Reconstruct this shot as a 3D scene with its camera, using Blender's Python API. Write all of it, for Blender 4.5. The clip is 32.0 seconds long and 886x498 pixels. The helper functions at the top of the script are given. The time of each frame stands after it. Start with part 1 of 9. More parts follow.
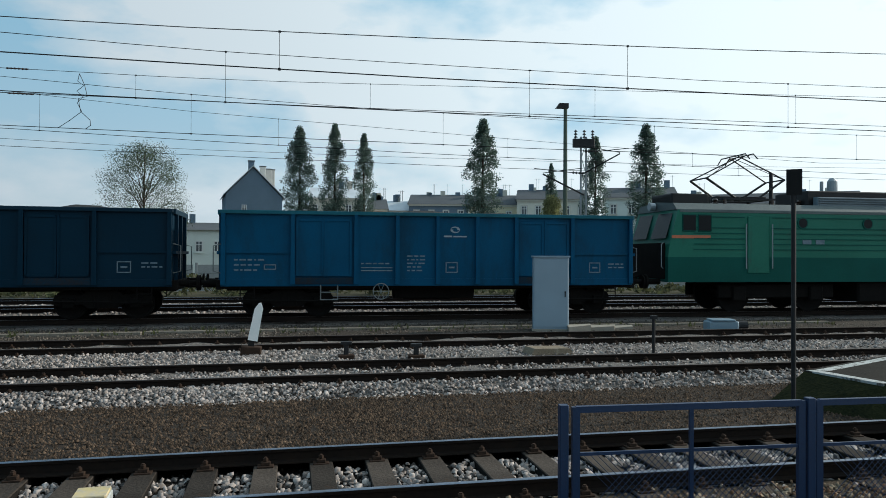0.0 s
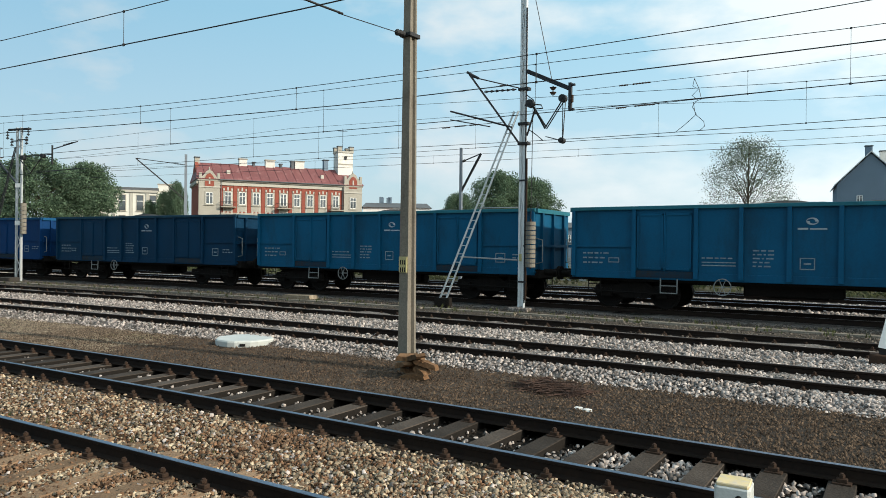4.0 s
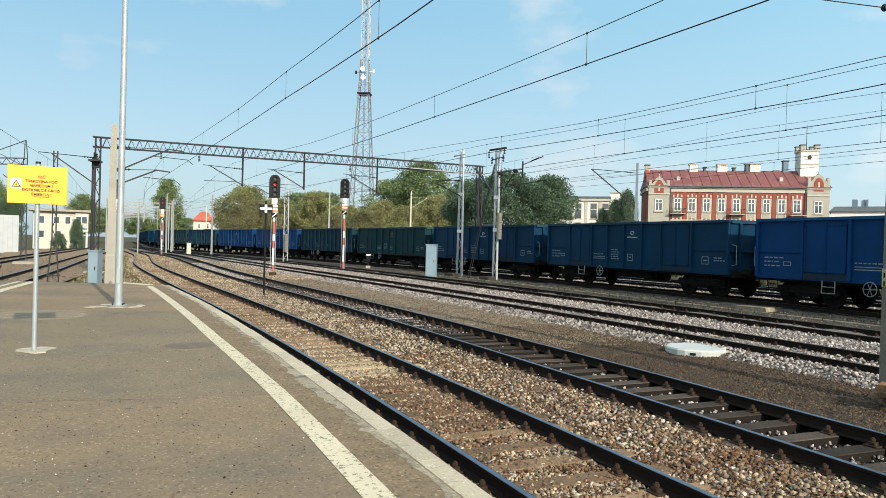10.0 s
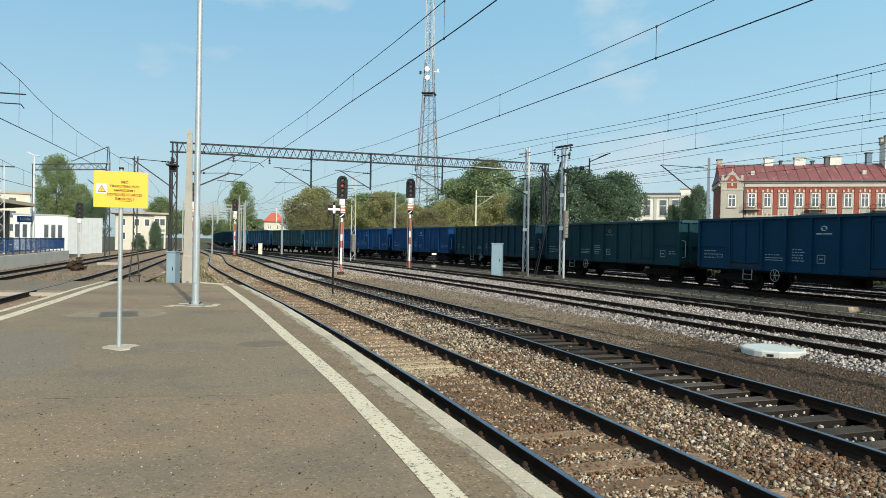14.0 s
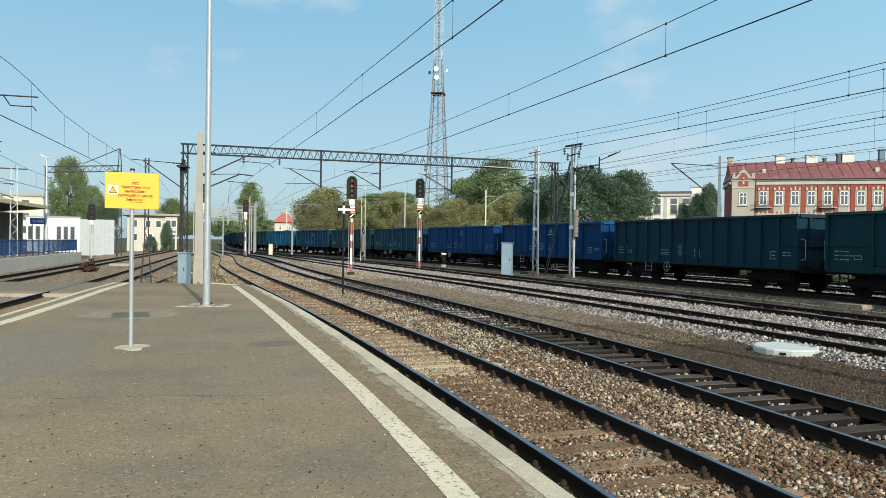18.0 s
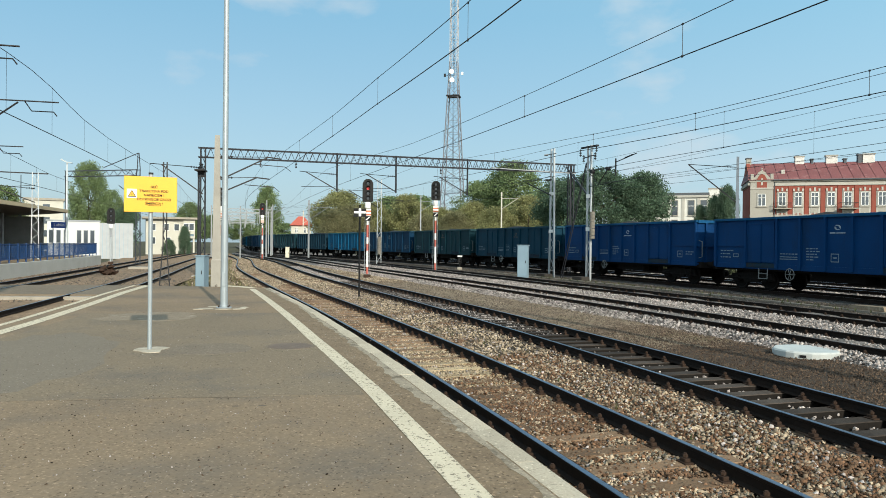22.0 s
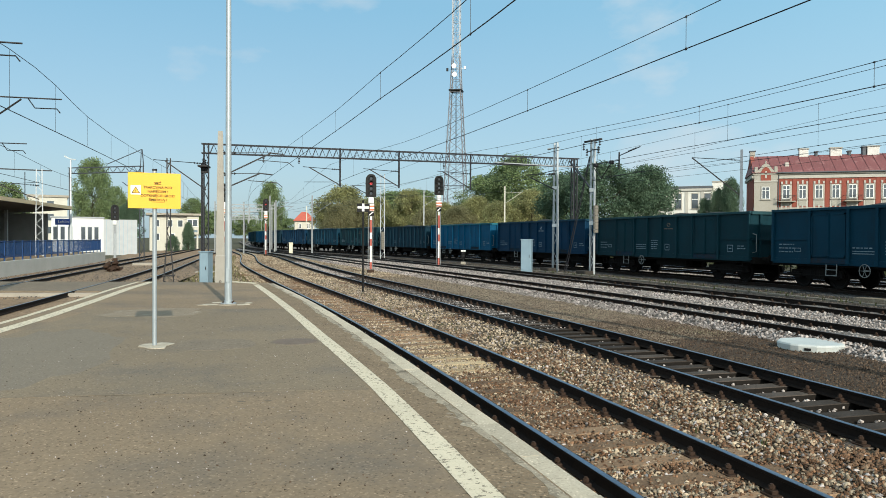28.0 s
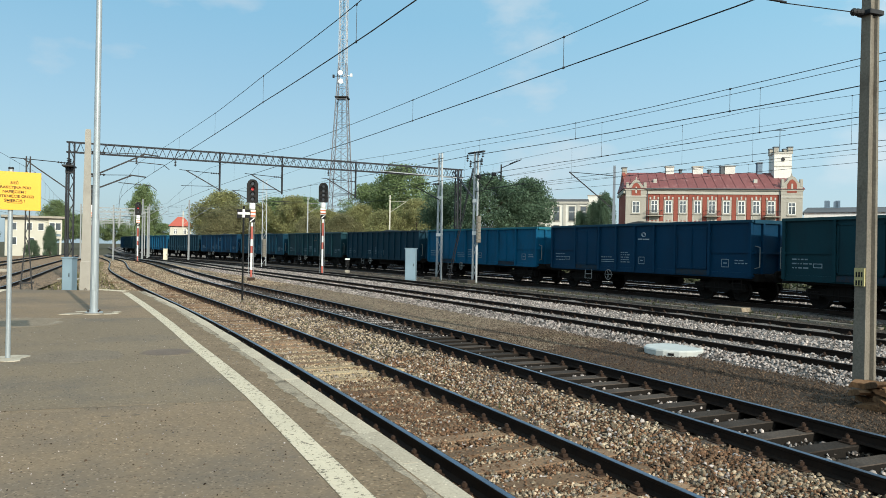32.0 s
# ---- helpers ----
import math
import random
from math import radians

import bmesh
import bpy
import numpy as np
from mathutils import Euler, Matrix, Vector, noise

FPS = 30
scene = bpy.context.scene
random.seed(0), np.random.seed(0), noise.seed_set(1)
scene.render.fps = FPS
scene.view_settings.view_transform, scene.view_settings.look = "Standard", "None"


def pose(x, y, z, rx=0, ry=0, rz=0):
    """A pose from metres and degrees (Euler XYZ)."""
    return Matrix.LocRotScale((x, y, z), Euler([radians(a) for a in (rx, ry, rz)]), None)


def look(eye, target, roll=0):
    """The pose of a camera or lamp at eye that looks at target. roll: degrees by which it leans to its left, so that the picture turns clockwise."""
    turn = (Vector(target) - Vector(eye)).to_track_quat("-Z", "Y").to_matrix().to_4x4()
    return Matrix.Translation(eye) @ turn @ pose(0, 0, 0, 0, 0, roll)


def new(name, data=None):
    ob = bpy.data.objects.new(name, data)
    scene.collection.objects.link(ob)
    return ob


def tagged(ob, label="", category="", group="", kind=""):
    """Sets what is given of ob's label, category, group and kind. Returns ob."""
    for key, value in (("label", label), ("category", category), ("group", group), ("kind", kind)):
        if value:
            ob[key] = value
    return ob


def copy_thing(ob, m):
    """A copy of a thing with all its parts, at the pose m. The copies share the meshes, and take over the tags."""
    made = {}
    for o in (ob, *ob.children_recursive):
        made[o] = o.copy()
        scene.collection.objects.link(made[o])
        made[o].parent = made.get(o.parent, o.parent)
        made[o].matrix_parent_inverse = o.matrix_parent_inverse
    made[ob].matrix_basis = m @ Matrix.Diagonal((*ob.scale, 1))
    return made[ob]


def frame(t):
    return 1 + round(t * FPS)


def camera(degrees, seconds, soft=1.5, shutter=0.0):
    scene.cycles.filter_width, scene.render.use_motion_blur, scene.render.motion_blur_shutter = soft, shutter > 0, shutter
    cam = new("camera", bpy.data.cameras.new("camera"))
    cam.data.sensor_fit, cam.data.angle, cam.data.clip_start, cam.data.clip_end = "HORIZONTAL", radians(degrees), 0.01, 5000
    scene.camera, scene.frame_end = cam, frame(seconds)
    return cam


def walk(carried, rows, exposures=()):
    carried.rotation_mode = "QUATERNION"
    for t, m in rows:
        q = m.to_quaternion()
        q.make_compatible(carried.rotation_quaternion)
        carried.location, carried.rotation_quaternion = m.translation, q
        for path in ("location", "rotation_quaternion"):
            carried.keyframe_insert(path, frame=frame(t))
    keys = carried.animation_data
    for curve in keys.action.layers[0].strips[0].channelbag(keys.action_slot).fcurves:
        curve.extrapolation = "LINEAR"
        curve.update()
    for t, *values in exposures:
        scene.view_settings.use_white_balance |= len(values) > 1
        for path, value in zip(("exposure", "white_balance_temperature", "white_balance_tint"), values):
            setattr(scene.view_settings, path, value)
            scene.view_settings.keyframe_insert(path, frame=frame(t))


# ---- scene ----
cam = camera(63.32, 32.0, soft=0.45)
PATH = [
    (0, pose(0.079, 0.231, 2.100, 90.500, -0.266, -5.540)),
    (0.5, pose(0.042, 0.230, 2.102, 90.329, -0.158, 0.152)),
    (1, pose(0.009, 0.222, 2.101, 90.106, -0.250, 6.323)),
    (1.5, pose(-0.027, 0.190, 2.104, 90.398, -0.527, 13.175)),
    (2, pose(-0.077, 0.192, 2.108, 90.739, -0.312, 19.568)),
    (2.5, pose(-0.113, 0.172, 2.106, 90.979, -0.269, 24.840)),
    (3, pose(-0.171, 0.159, 2.101, 90.839, -0.453, 29.667)),
    (3.5, pose(-0.213, 0.153, 2.097, 90.176, -0.244, 33.285)),
    (4, pose(-0.185, 0.139, 2.102, 89.777, -0.623, 39.881)),
    (4.5, pose(-0.182, 0.147, 2.090, 88.507, -0.185, 46.431)),
    (6.5, pose(-0.152, 0.135, 2.108, 89.449, -1.666, 57.183)),
    (7, pose(-0.130, 0.129, 2.093, 89.671, -1.795, 60.247)),
    (7.5, pose(-0.162, 0.111, 2.105, 89.564, -1.693, 63.348)),
    (8, pose(-0.177, 0.084, 2.100, 89.179, -1.538, 66.309)),
    (8.5, pose(-0.183, 0.075, 2.103, 89.132, -1.503, 68.153)),
    (9, pose(-0.186, 0.090, 2.102, 89.461, -1.388, 69.421)),
    (9.5, pose(-0.190, 0.071, 2.095, 89.638, -1.523, 71.883)),
    (10, pose(-0.211, 0.062, 2.099, 89.650, -1.495, 74.524)),
    (10.5, pose(-0.214, 0.054, 2.103, 89.621, -1.330, 76.584)),
    (11, pose(-0.223, 0.043, 2.100, 89.876, -1.323, 78.358)),
    (11.5, pose(-0.216, 0.041, 2.096, 89.856, -1.429, 79.154)),
    (12, pose(-0.202, 0.046, 2.100, 89.626, -1.273, 79.588)),
    (12.5, pose(-0.211, 0.035, 2.100, 89.825, -1.587, 79.628)),
    (13, pose(-0.200, 0.036, 2.093, 89.373, -1.184, 80.123)),
    (13.5, pose(-0.205, 0.040, 2.104, 89.159, -1.031, 79.781)),
    (14, pose(-0.213, 0.032, 2.109, 89.437, -1.079, 79.715)),
    (14.5, pose(-0.219, 0.043, 2.102, 89.413, -1.151, 79.810)),
    (16.5, pose(-0.215, 0.043, 2.100, 89.441, -1.186, 79.584)),
    (17, pose(-0.220, 0.048, 2.102, 89.462, -1.007, 79.959)),
    (17.5, pose(-0.225, 0.035, 2.099, 89.436, -0.886, 80.247)),
    (18, pose(-0.215, 0.039, 2.098, 89.417, -0.795, 80.502)),
    (18.5, pose(-0.227, 0.039, 2.094, 89.313, -0.654, 80.564)),
    (19, pose(-0.222, 0.036, 2.104, 89.435, -0.750, 80.895)),
    (19.5, pose(-0.218, 0.035, 2.099, 89.806, -0.601, 81.676)),
    (20, pose(-0.217, 0.033, 2.102, 89.724, -0.626, 81.533)),
    (20.5, pose(-0.229, 0.022, 2.100, 89.486, -0.666, 81.661)),
    (21, pose(-0.221, 0.028, 2.100, 89.480, -0.688, 81.759)),
    (21.5, pose(-0.222, 0.034, 2.097, 89.416, -0.692, 81.756)),
    (22, pose(-0.217, 0.038, 2.097, 89.599, -0.629, 81.764)),
    (22.5, pose(-0.214, 0.036, 2.098, 89.432, -0.579, 82.181)),
    (23, pose(-0.225, 0.038, 2.100, 89.365, -0.563, 82.086)),
    (23.5, pose(-0.219, 0.035, 2.099, 89.436, -0.510, 81.823)),
    (24, pose(-0.214, 0.031, 2.100, 89.469, -0.406, 82.031)),
    (24.5, pose(-0.218, 0.036, 2.100, 89.432, -0.334, 81.867)),
    (25, pose(-0.226, 0.043, 2.100, 89.254, -0.324, 81.654)),
    (25.5, pose(-0.225, 0.043, 2.098, 89.300, -0.252, 81.707)),
    (27.5, pose(-0.225, 0.031, 2.101, 89.347, -0.305, 82.147)),
    (28, pose(-0.220, 0.033, 2.097, 89.177, -0.330, 82.030)),
    (28.5, pose(-0.222, 0.038, 2.098, 89.168, -0.343, 81.944)),
    (29, pose(-0.227, 0.037, 2.096, 89.271, -0.346, 81.749)),
    (29.5, pose(-0.221, 0.039, 2.097, 89.249, -0.345, 81.648)),
    (30, pose(-0.224, 0.042, 2.101, 89.481, -0.344, 81.031)),
    (30.5, pose(-0.231, 0.042, 2.100, 89.625, -0.571, 79.959)),
    (31, pose(-0.225, 0.043, 2.106, 89.592, -0.967, 78.318)),
    (31.5, pose(-0.210, 0.051, 2.097, 89.793, -1.001, 75.273)),
    (32, pose(-0.199, 0.051, 2.092, 89.977, -1.021, 72.866)),
]
EXPOSURES = [(0, -0.5, 6050, 9), (2, -0.08, 6330, 10), (3, -0.1, 6400, 10), (4, 0.06, 6500, 10), (7, 0.27, 6500, 10), (10, 0.2, 6500, 10), (13, 0.04, 6300, 8), (32, 0.01, 6200, 8)]
walk(cam, PATH, EXPOSURES)

# ---- light ----
SUN_AZ, SUN_EL = -76.0, 25.0          # degrees: anticlockwise from +y, above the horizon
to_sun = Vector((-math.sin(radians(SUN_AZ)) * math.cos(radians(SUN_EL)),
                 math.cos(radians(SUN_AZ)) * math.cos(radians(SUN_EL)), math.sin(radians(SUN_EL))))
sun = new("sun", bpy.data.lights.new("sun", "SUN"))
sun.data.energy, sun.data.angle, sun.data.color = 5.2, radians(0.6), (1.0, 0.90, 0.73)
sun.matrix_world = look(to_sun * 100, (0, 0, 0))

world = bpy.data.worlds.new("sky")
scene.world = world
world.use_nodes = True
wn, wl = world.node_tree.nodes, world.node_tree.links
sky = wn.new("ShaderNodeTexSky")
sky.sky_type, sky.sun_disc = "NISHITA", False
sky.sun_elevation, sky.sun_rotation = radians(SUN_EL), radians(-SUN_AZ)
sky.air_density, sky.dust_density, sky.ozone_density = 1.0, 2.0, 1.2
# haze lifts the clear sky to a pale blue that grows brighter towards the sun and whiter at the horizon
coord = wn.new("ShaderNodeTexCoord")


def sky_node(kind, **inputs):
    node = wn.new(kind)
    for key, value in inputs.items():
        node.inputs[key].default_value = value
    return node


def sky_mix(factor, a, b):
    node = wn.new("ShaderNodeMix")
    node.data_type = "RGBA"
    for socket, value in (("Factor", factor), ("A", a), ("B", b)):
        if isinstance(value, bpy.types.NodeSocket):
            wl.new(value, node.inputs[socket])
        else:
            node.inputs[socket].default_value = value
    return node.outputs["Result"]


toward = wn.new("ShaderNodeVectorMath")
toward.operation = "DOT_PRODUCT"
toward.inputs[1].default_value = (to_sun.x, to_sun.y, 0.1)
wl.new(coord.outputs["Generated"], toward.inputs[0])
glow = wn.new("ShaderNodeMapRange")
glow.inputs["From Min"].default_value, glow.inputs["From Max"].default_value = -0.84, 0.85
wl.new(toward.outputs["Value"], glow.inputs["Value"])
height = wn.new("ShaderNodeSeparateXYZ")
wl.new(coord.outputs["Generated"], height.inputs["Vector"])
low = wn.new("ShaderNodeMapRange")
low.inputs["From Min"].default_value, low.inputs["From Max"].default_value = 0.30, -0.02
wl.new(height.outputs["Z"], low.inputs["Value"])
blue = sky_mix(glow.outputs["Result"], (1.95, 3.95, 5.15, 1), (4.8, 8.4, 9.9, 1))
pale = sky_mix(glow.outputs["Result"], (3.7, 4.75, 5.2, 1), (7.8, 9.1, 9.7, 1))
haze = sky_mix(low.outputs["Result"], blue, pale)
clear = sky_mix(0.72, sky.outputs["Color"], haze)
squash = wn.new("ShaderNodeMapping")
squash.inputs["Scale"].default_value = (1.0, 1.0, 2.2)
wl.new(coord.outputs["Generated"], squash.inputs["Vector"])
clouds = sky_node("ShaderNodeTexNoise", Scale=3.4, Detail=8.0, Roughness=0.52)
wl.new(squash.outputs["Vector"], clouds.inputs["Vector"])
lean = wn.new("ShaderNodeMath")
lean.operation, lean.inputs[1].default_value, lean.inputs[2].default_value = "MULTIPLY_ADD", 0.30, -0.115
wl.new(glow.outputs["Result"], lean.inputs[0])
total = wn.new("ShaderNodeMath")
wl.new(clouds.outputs["Fac"], total.inputs[0]), wl.new(lean.outputs["Value"], total.inputs[1])
cover = wn.new("ShaderNodeMapRange")
cover.inputs["From Min"].default_value, cover.inputs["From Max"].default_value = 0.47, 0.62
wl.new(total.outputs["Value"], cover.inputs["Value"])
deep = wn.new("ShaderNodeMath")
deep.operation, deep.inputs[1].default_value = "POWER", 1.7
wl.new(glow.outputs["Result"], deep.inputs[0])
cloud = sky_mix(deep.outputs["Value"], (4.5, 5.05, 5.35, 1), (10.6, 11.6, 11.4, 1))
back = wn["Background"]
back.inputs["Strength"].default_value = 0.14
wl.new(sky_mix(cover.outputs["Result"], clear, cloud), back.inputs["Color"])

# ---- materials ----
def surface(name, base, second=None, rough=0.8, metal=0.0, grain=30.0, blotch=1.5, mix=0.5, bump=0.3, deep=0.01,
            vary=0.0, island=0.0, stain=None, spec=None, flecks=None):
    """A worn surface: blotches between two colours, fine grain and relief; vary: shade by object; island: by piece."""
    m = bpy.data.materials.new(name)
    m.use_nodes = True
    n, l = m.node_tree.nodes, m.node_tree.links
    b = n["Principled BSDF"]
    b.inputs["Roughness"].default_value, b.inputs["Metallic"].default_value = rough, metal
    b.inputs["Specular IOR Level"].default_value = spec if spec is not None else (0.15 if rough > 0.84 else 0.45)
    c = n.new("ShaderNodeTexCoord")
    big = n.new("ShaderNodeTexNoise")
    big.inputs["Scale"].default_value, big.inputs["Detail"].default_value = blotch, 5
    fine = n.new("ShaderNodeTexNoise")
    fine.inputs["Scale"].default_value, fine.inputs["Detail"].default_value = grain, 4
    l.new(c.outputs["Object"], big.inputs["Vector"]), l.new(c.outputs["Object"], fine.inputs["Vector"])
    ramp = n.new("ShaderNodeValToRGB")
    ramp.color_ramp.elements[0].position, ramp.color_ramp.elements[1].position = 0.35, 0.68
    second = second or tuple(v * 0.6 for v in base)
    ramp.color_ramp.elements[0].color, ramp.color_ramp.elements[1].color = (*base, 1), (*second, 1)
    add = n.new("ShaderNodeMath")
    add.operation, add.inputs[1].default_value = "MULTIPLY_ADD", mix
    l.new(fine.outputs["Fac"], add.inputs[0])
    part_ = n.new("ShaderNodeMath")
    part_.operation, part_.inputs[1].default_value = "MULTIPLY", 1 - mix
    l.new(big.outputs["Fac"], part_.inputs[0]), l.new(part_.outputs["Value"], add.inputs[2])
    l.new(add.outputs["Value"], ramp.inputs["Fac"])
    colour = ramp.outputs["Color"]
    if vary or island:
        hsv = n.new("ShaderNodeHueSaturation")
        src = n.new("ShaderNodeObjectInfo").outputs["Random"] if vary else n.new("ShaderNodeNewGeometry").outputs["Random Per Island"]
        rng = n.new("ShaderNodeMapRange")
        k = vary or island
        rng.inputs["To Min"].default_value, rng.inputs["To Max"].default_value = 1 - k, 1 + k
        l.new(src, rng.inputs["Value"]), l.new(rng.outputs["Result"], hsv.inputs["Value"]), l.new(colour, hsv.inputs["Color"])
        colour = hsv.outputs["Color"]
    if stain:
        rgb, low, high, size = stain
        s = n.new("ShaderNodeTexNoise")
        s.inputs["Scale"].default_value, s.inputs["Detail"].default_value, s.inputs["Roughness"].default_value = size, 8, 0.7
        stretch = n.new("ShaderNodeMapping")
        stretch.inputs["Scale"].default_value = (1, 1, 0.35)
        l.new(c.outputs["Object"], stretch.inputs["Vector"]), l.new(stretch.outputs["Vector"], s.inputs["Vector"])
        r = n.new("ShaderNodeMapRange")
        r.inputs["From Min"].default_value, r.inputs["From Max"].default_value = low, high
        l.new(s.outputs["Fac"], r.inputs["Value"])
        mx = n.new("ShaderNodeMix")
        mx.data_type = "RGBA"
        mx.inputs["B"].default_value = (*rgb, 1)
        l.new(r.outputs["Result"], mx.inputs["Factor"]), l.new(colour, mx.inputs["A"])
        colour = mx.outputs["Result"]
    if flecks:
        # small aggregate: pale and dark grains, cell by cell
        size, amount = flecks
        cell = n.new("ShaderNodeTexVoronoi")
        cell.inputs["Scale"].default_value = size
        l.new(c.outputs["Object"], cell.inputs["Vector"])
        grey = n.new("ShaderNodeSeparateColor")
        l.new(cell.outputs["Color"], grey.inputs["Color"])
        shade = n.new("ShaderNodeValToRGB")
        for at_, k in ((0.10, 1 - amount), (0.9, 1 + 1.2 * amount)):
            e_ = shade.color_ramp.elements.new(at_)
            e_.color = (1, 1, 1, 1)
        shade.color_ramp.elements[0].color = (1 - amount, 1 - amount, 1 - amount, 1)
        shade.color_ramp.elements[-1].color = (1 + 1.3 * amount,) * 3 + (1,)
        l.new(grey.outputs["Red"], shade.inputs["Fac"])
        mul = n.new("ShaderNodeMix")
        mul.data_type, mul.blend_type = "RGBA", "MULTIPLY"
        mul.inputs["Factor"].default_value = 1.0
        l.new(colour, mul.inputs["A"]), l.new(shade.outputs["Color"], mul.inputs["B"])
        colour = mul.outputs["Result"]
    l.new(colour, b.inputs["Base Color"])
    if bump:
        bp = n.new("ShaderNodeBump")
        bp.inputs["Strength"].default_value, bp.inputs["Distance"].default_value = bump, deep
        l.new(fine.outputs["Fac"], bp.inputs["Height"]), l.new(bp.outputs["Normal"], b.inputs["Normal"])
    return m


def glass(name, tint=(0.05, 0.06, 0.07), rough=0.08):
    m = bpy.data.materials.new(name)
    m.use_nodes = True
    b = m.node_tree.nodes["Principled BSDF"]
    b.inputs["Base Color"].default_value, b.inputs["Roughness"].default_value = (*tint, 1), rough
    b.inputs["Specular IOR Level"].default_value = 0.9
    return m


def glowing(name, rgb, strength):
    m = surface(name, rgb, rough=0.3, bump=0)
    b = m.node_tree.nodes["Principled BSDF"]
    b.inputs["Emission Color"].default_value, b.inputs["Emission Strength"].default_value = (*rgb, 1), strength
    return m


EARTH = surface("dry_earth_and_weeds", (0.085, 0.072, 0.048), (0.055, 0.056, 0.03), 0.95, grain=14, blotch=0.15, bump=0.6, deep=0.05)
# bed colour kept very dark to deepen the gaps between its loose stones
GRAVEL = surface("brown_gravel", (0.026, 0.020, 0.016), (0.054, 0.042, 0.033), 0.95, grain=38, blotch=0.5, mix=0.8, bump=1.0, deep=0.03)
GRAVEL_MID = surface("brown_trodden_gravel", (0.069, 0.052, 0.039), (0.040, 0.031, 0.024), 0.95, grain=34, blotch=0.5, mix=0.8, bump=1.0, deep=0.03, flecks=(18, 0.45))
BED_LIGHT = surface("grey_ballast_bed", (0.23, 0.205, 0.188), (0.085, 0.075, 0.068), 0.95, grain=22, blotch=1, mix=0.8, bump=1.0, deep=0.06, flecks=(13, 0.6))
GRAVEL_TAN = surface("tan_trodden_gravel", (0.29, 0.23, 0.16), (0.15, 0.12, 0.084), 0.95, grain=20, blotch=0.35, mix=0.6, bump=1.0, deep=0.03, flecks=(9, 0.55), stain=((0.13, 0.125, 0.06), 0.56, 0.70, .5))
# near-black colour for the gaps between the grey sleepers
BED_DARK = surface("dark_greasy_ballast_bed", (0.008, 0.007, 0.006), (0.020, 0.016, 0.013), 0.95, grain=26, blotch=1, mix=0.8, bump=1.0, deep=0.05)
# darkened bed: the shade in the gaps between stones is in its colour
BED_BROWN = surface("brown_ballast_bed", (0.105, 0.080, 0.056), (0.045, 0.034, 0.024), 0.95, grain=24, blotch=0.8, mix=0.8, bump=1.0, deep=0.05)
BED_MID = surface("grey_brown_gravel_bed", (0.075, 0.062, 0.050), (0.035, 0.029, 0.024), 0.95, grain=26, blotch=0.8, mix=0.8, bump=1.0, deep=0.05, flecks=(14, 0.5))
BED_TAN = surface("tan_ballast_bed", (0.32, 0.25, 0.165), (0.15, 0.115, 0.078), 0.95, grain=16, blotch=0.4, mix=0.6, bump=1.0, deep=0.05, flecks=(9, 0.6), stain=((0.13, 0.125, 0.055), 0.54, 0.68, .45))
STONE_LIGHT = surface("pale_crushed_stone", (0.37, 0.322, 0.296), (0.14, 0.12, 0.110), 0.9, grain=9, blotch=4, bump=0.4, island=0.72)
STONE_TAN = surface("tan_crushed_stone", (0.355, 0.283, 0.20), (0.135, 0.102, 0.069), 0.9, grain=9, blotch=4, bump=0.4, island=0.78, stain=((0.135, 0.08, 0.048), 0.50, 0.62, 0.62))
STONE_EARTHY = surface("earthy_brown_stone", (0.170, 0.128, 0.092), (0.066, 0.049, 0.037), 0.9, grain=9, blotch=4, bump=0.3, island=0.7)
STONE_MID = surface("grey_brown_stone", (0.155, 0.130, 0.108), (0.07, 0.058, 0.048), 0.9, grain=9, blotch=4, bump=0.3, island=0.7)
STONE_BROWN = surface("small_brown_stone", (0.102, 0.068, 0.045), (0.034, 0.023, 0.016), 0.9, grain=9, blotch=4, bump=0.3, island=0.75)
STONE_RUST = surface("rust_stained_stone", (0.185, 0.105, 0.060), (0.078, 0.043, 0.026), 0.92, grain=9, blotch=4, bump=0.4, island=0.6)
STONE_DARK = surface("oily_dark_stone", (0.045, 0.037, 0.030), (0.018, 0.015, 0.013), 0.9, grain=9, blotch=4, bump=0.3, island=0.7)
RAIL_SIDE = surface("rusty_rail_steel", (0.011, 0.0085, 0.0075), (0.022, 0.014, 0.010), 0.78, 0.1, grain=25, blotch=3, bump=0.3, deep=0.004, spec=0.12)
RAIL_TOP = surface("worn_rail_top", (0.20, 0.25, 0.33), (0.10, 0.115, 0.14), 0.34, 0.9, grain=40, blotch=2, bump=0.05)
RAIL_DULL = surface("dull_rail_top", (0.075, 0.06, 0.055), (0.045, 0.032, 0.026), 0.55, 0.5, grain=40, blotch=2, bump=0.1)
SLEEPER_RED = surface("old_red_brown_sleeper", (0.225, 0.148, 0.090), (0.105, 0.065, 0.041), 0.92, grain=30, blotch=2, bump=0.8, deep=0.012, vary=0.5)
SLEEPER_GREY = surface("weathered_grey_sleeper", (0.062, 0.050, 0.041), (0.024, 0.019, 0.016), 0.92, grain=30, blotch=2, bump=0.8, deep=0.014, vary=0.5, stain=((0.085, 0.045, 0.026), 0.60, 0.72, 1.6))
RUST = surface("rusty_iron", (0.060, 0.036, 0.025), (0.030, 0.020, 0.015), 0.85, 0.2, grain=40, blotch=6, bump=0.4, deep=0.004)
ASPHALT = surface("platform_asphalt", (0.238, 0.175, 0.115), (0.170, 0.126, 0.084), 0.93, grain=30, blotch=0.5, mix=0.6, bump=0.8, deep=0.006,
                  stain=((0.132, 0.110, 0.088), 0.49, 0.72, 0.42), flecks=(62, 0.42))
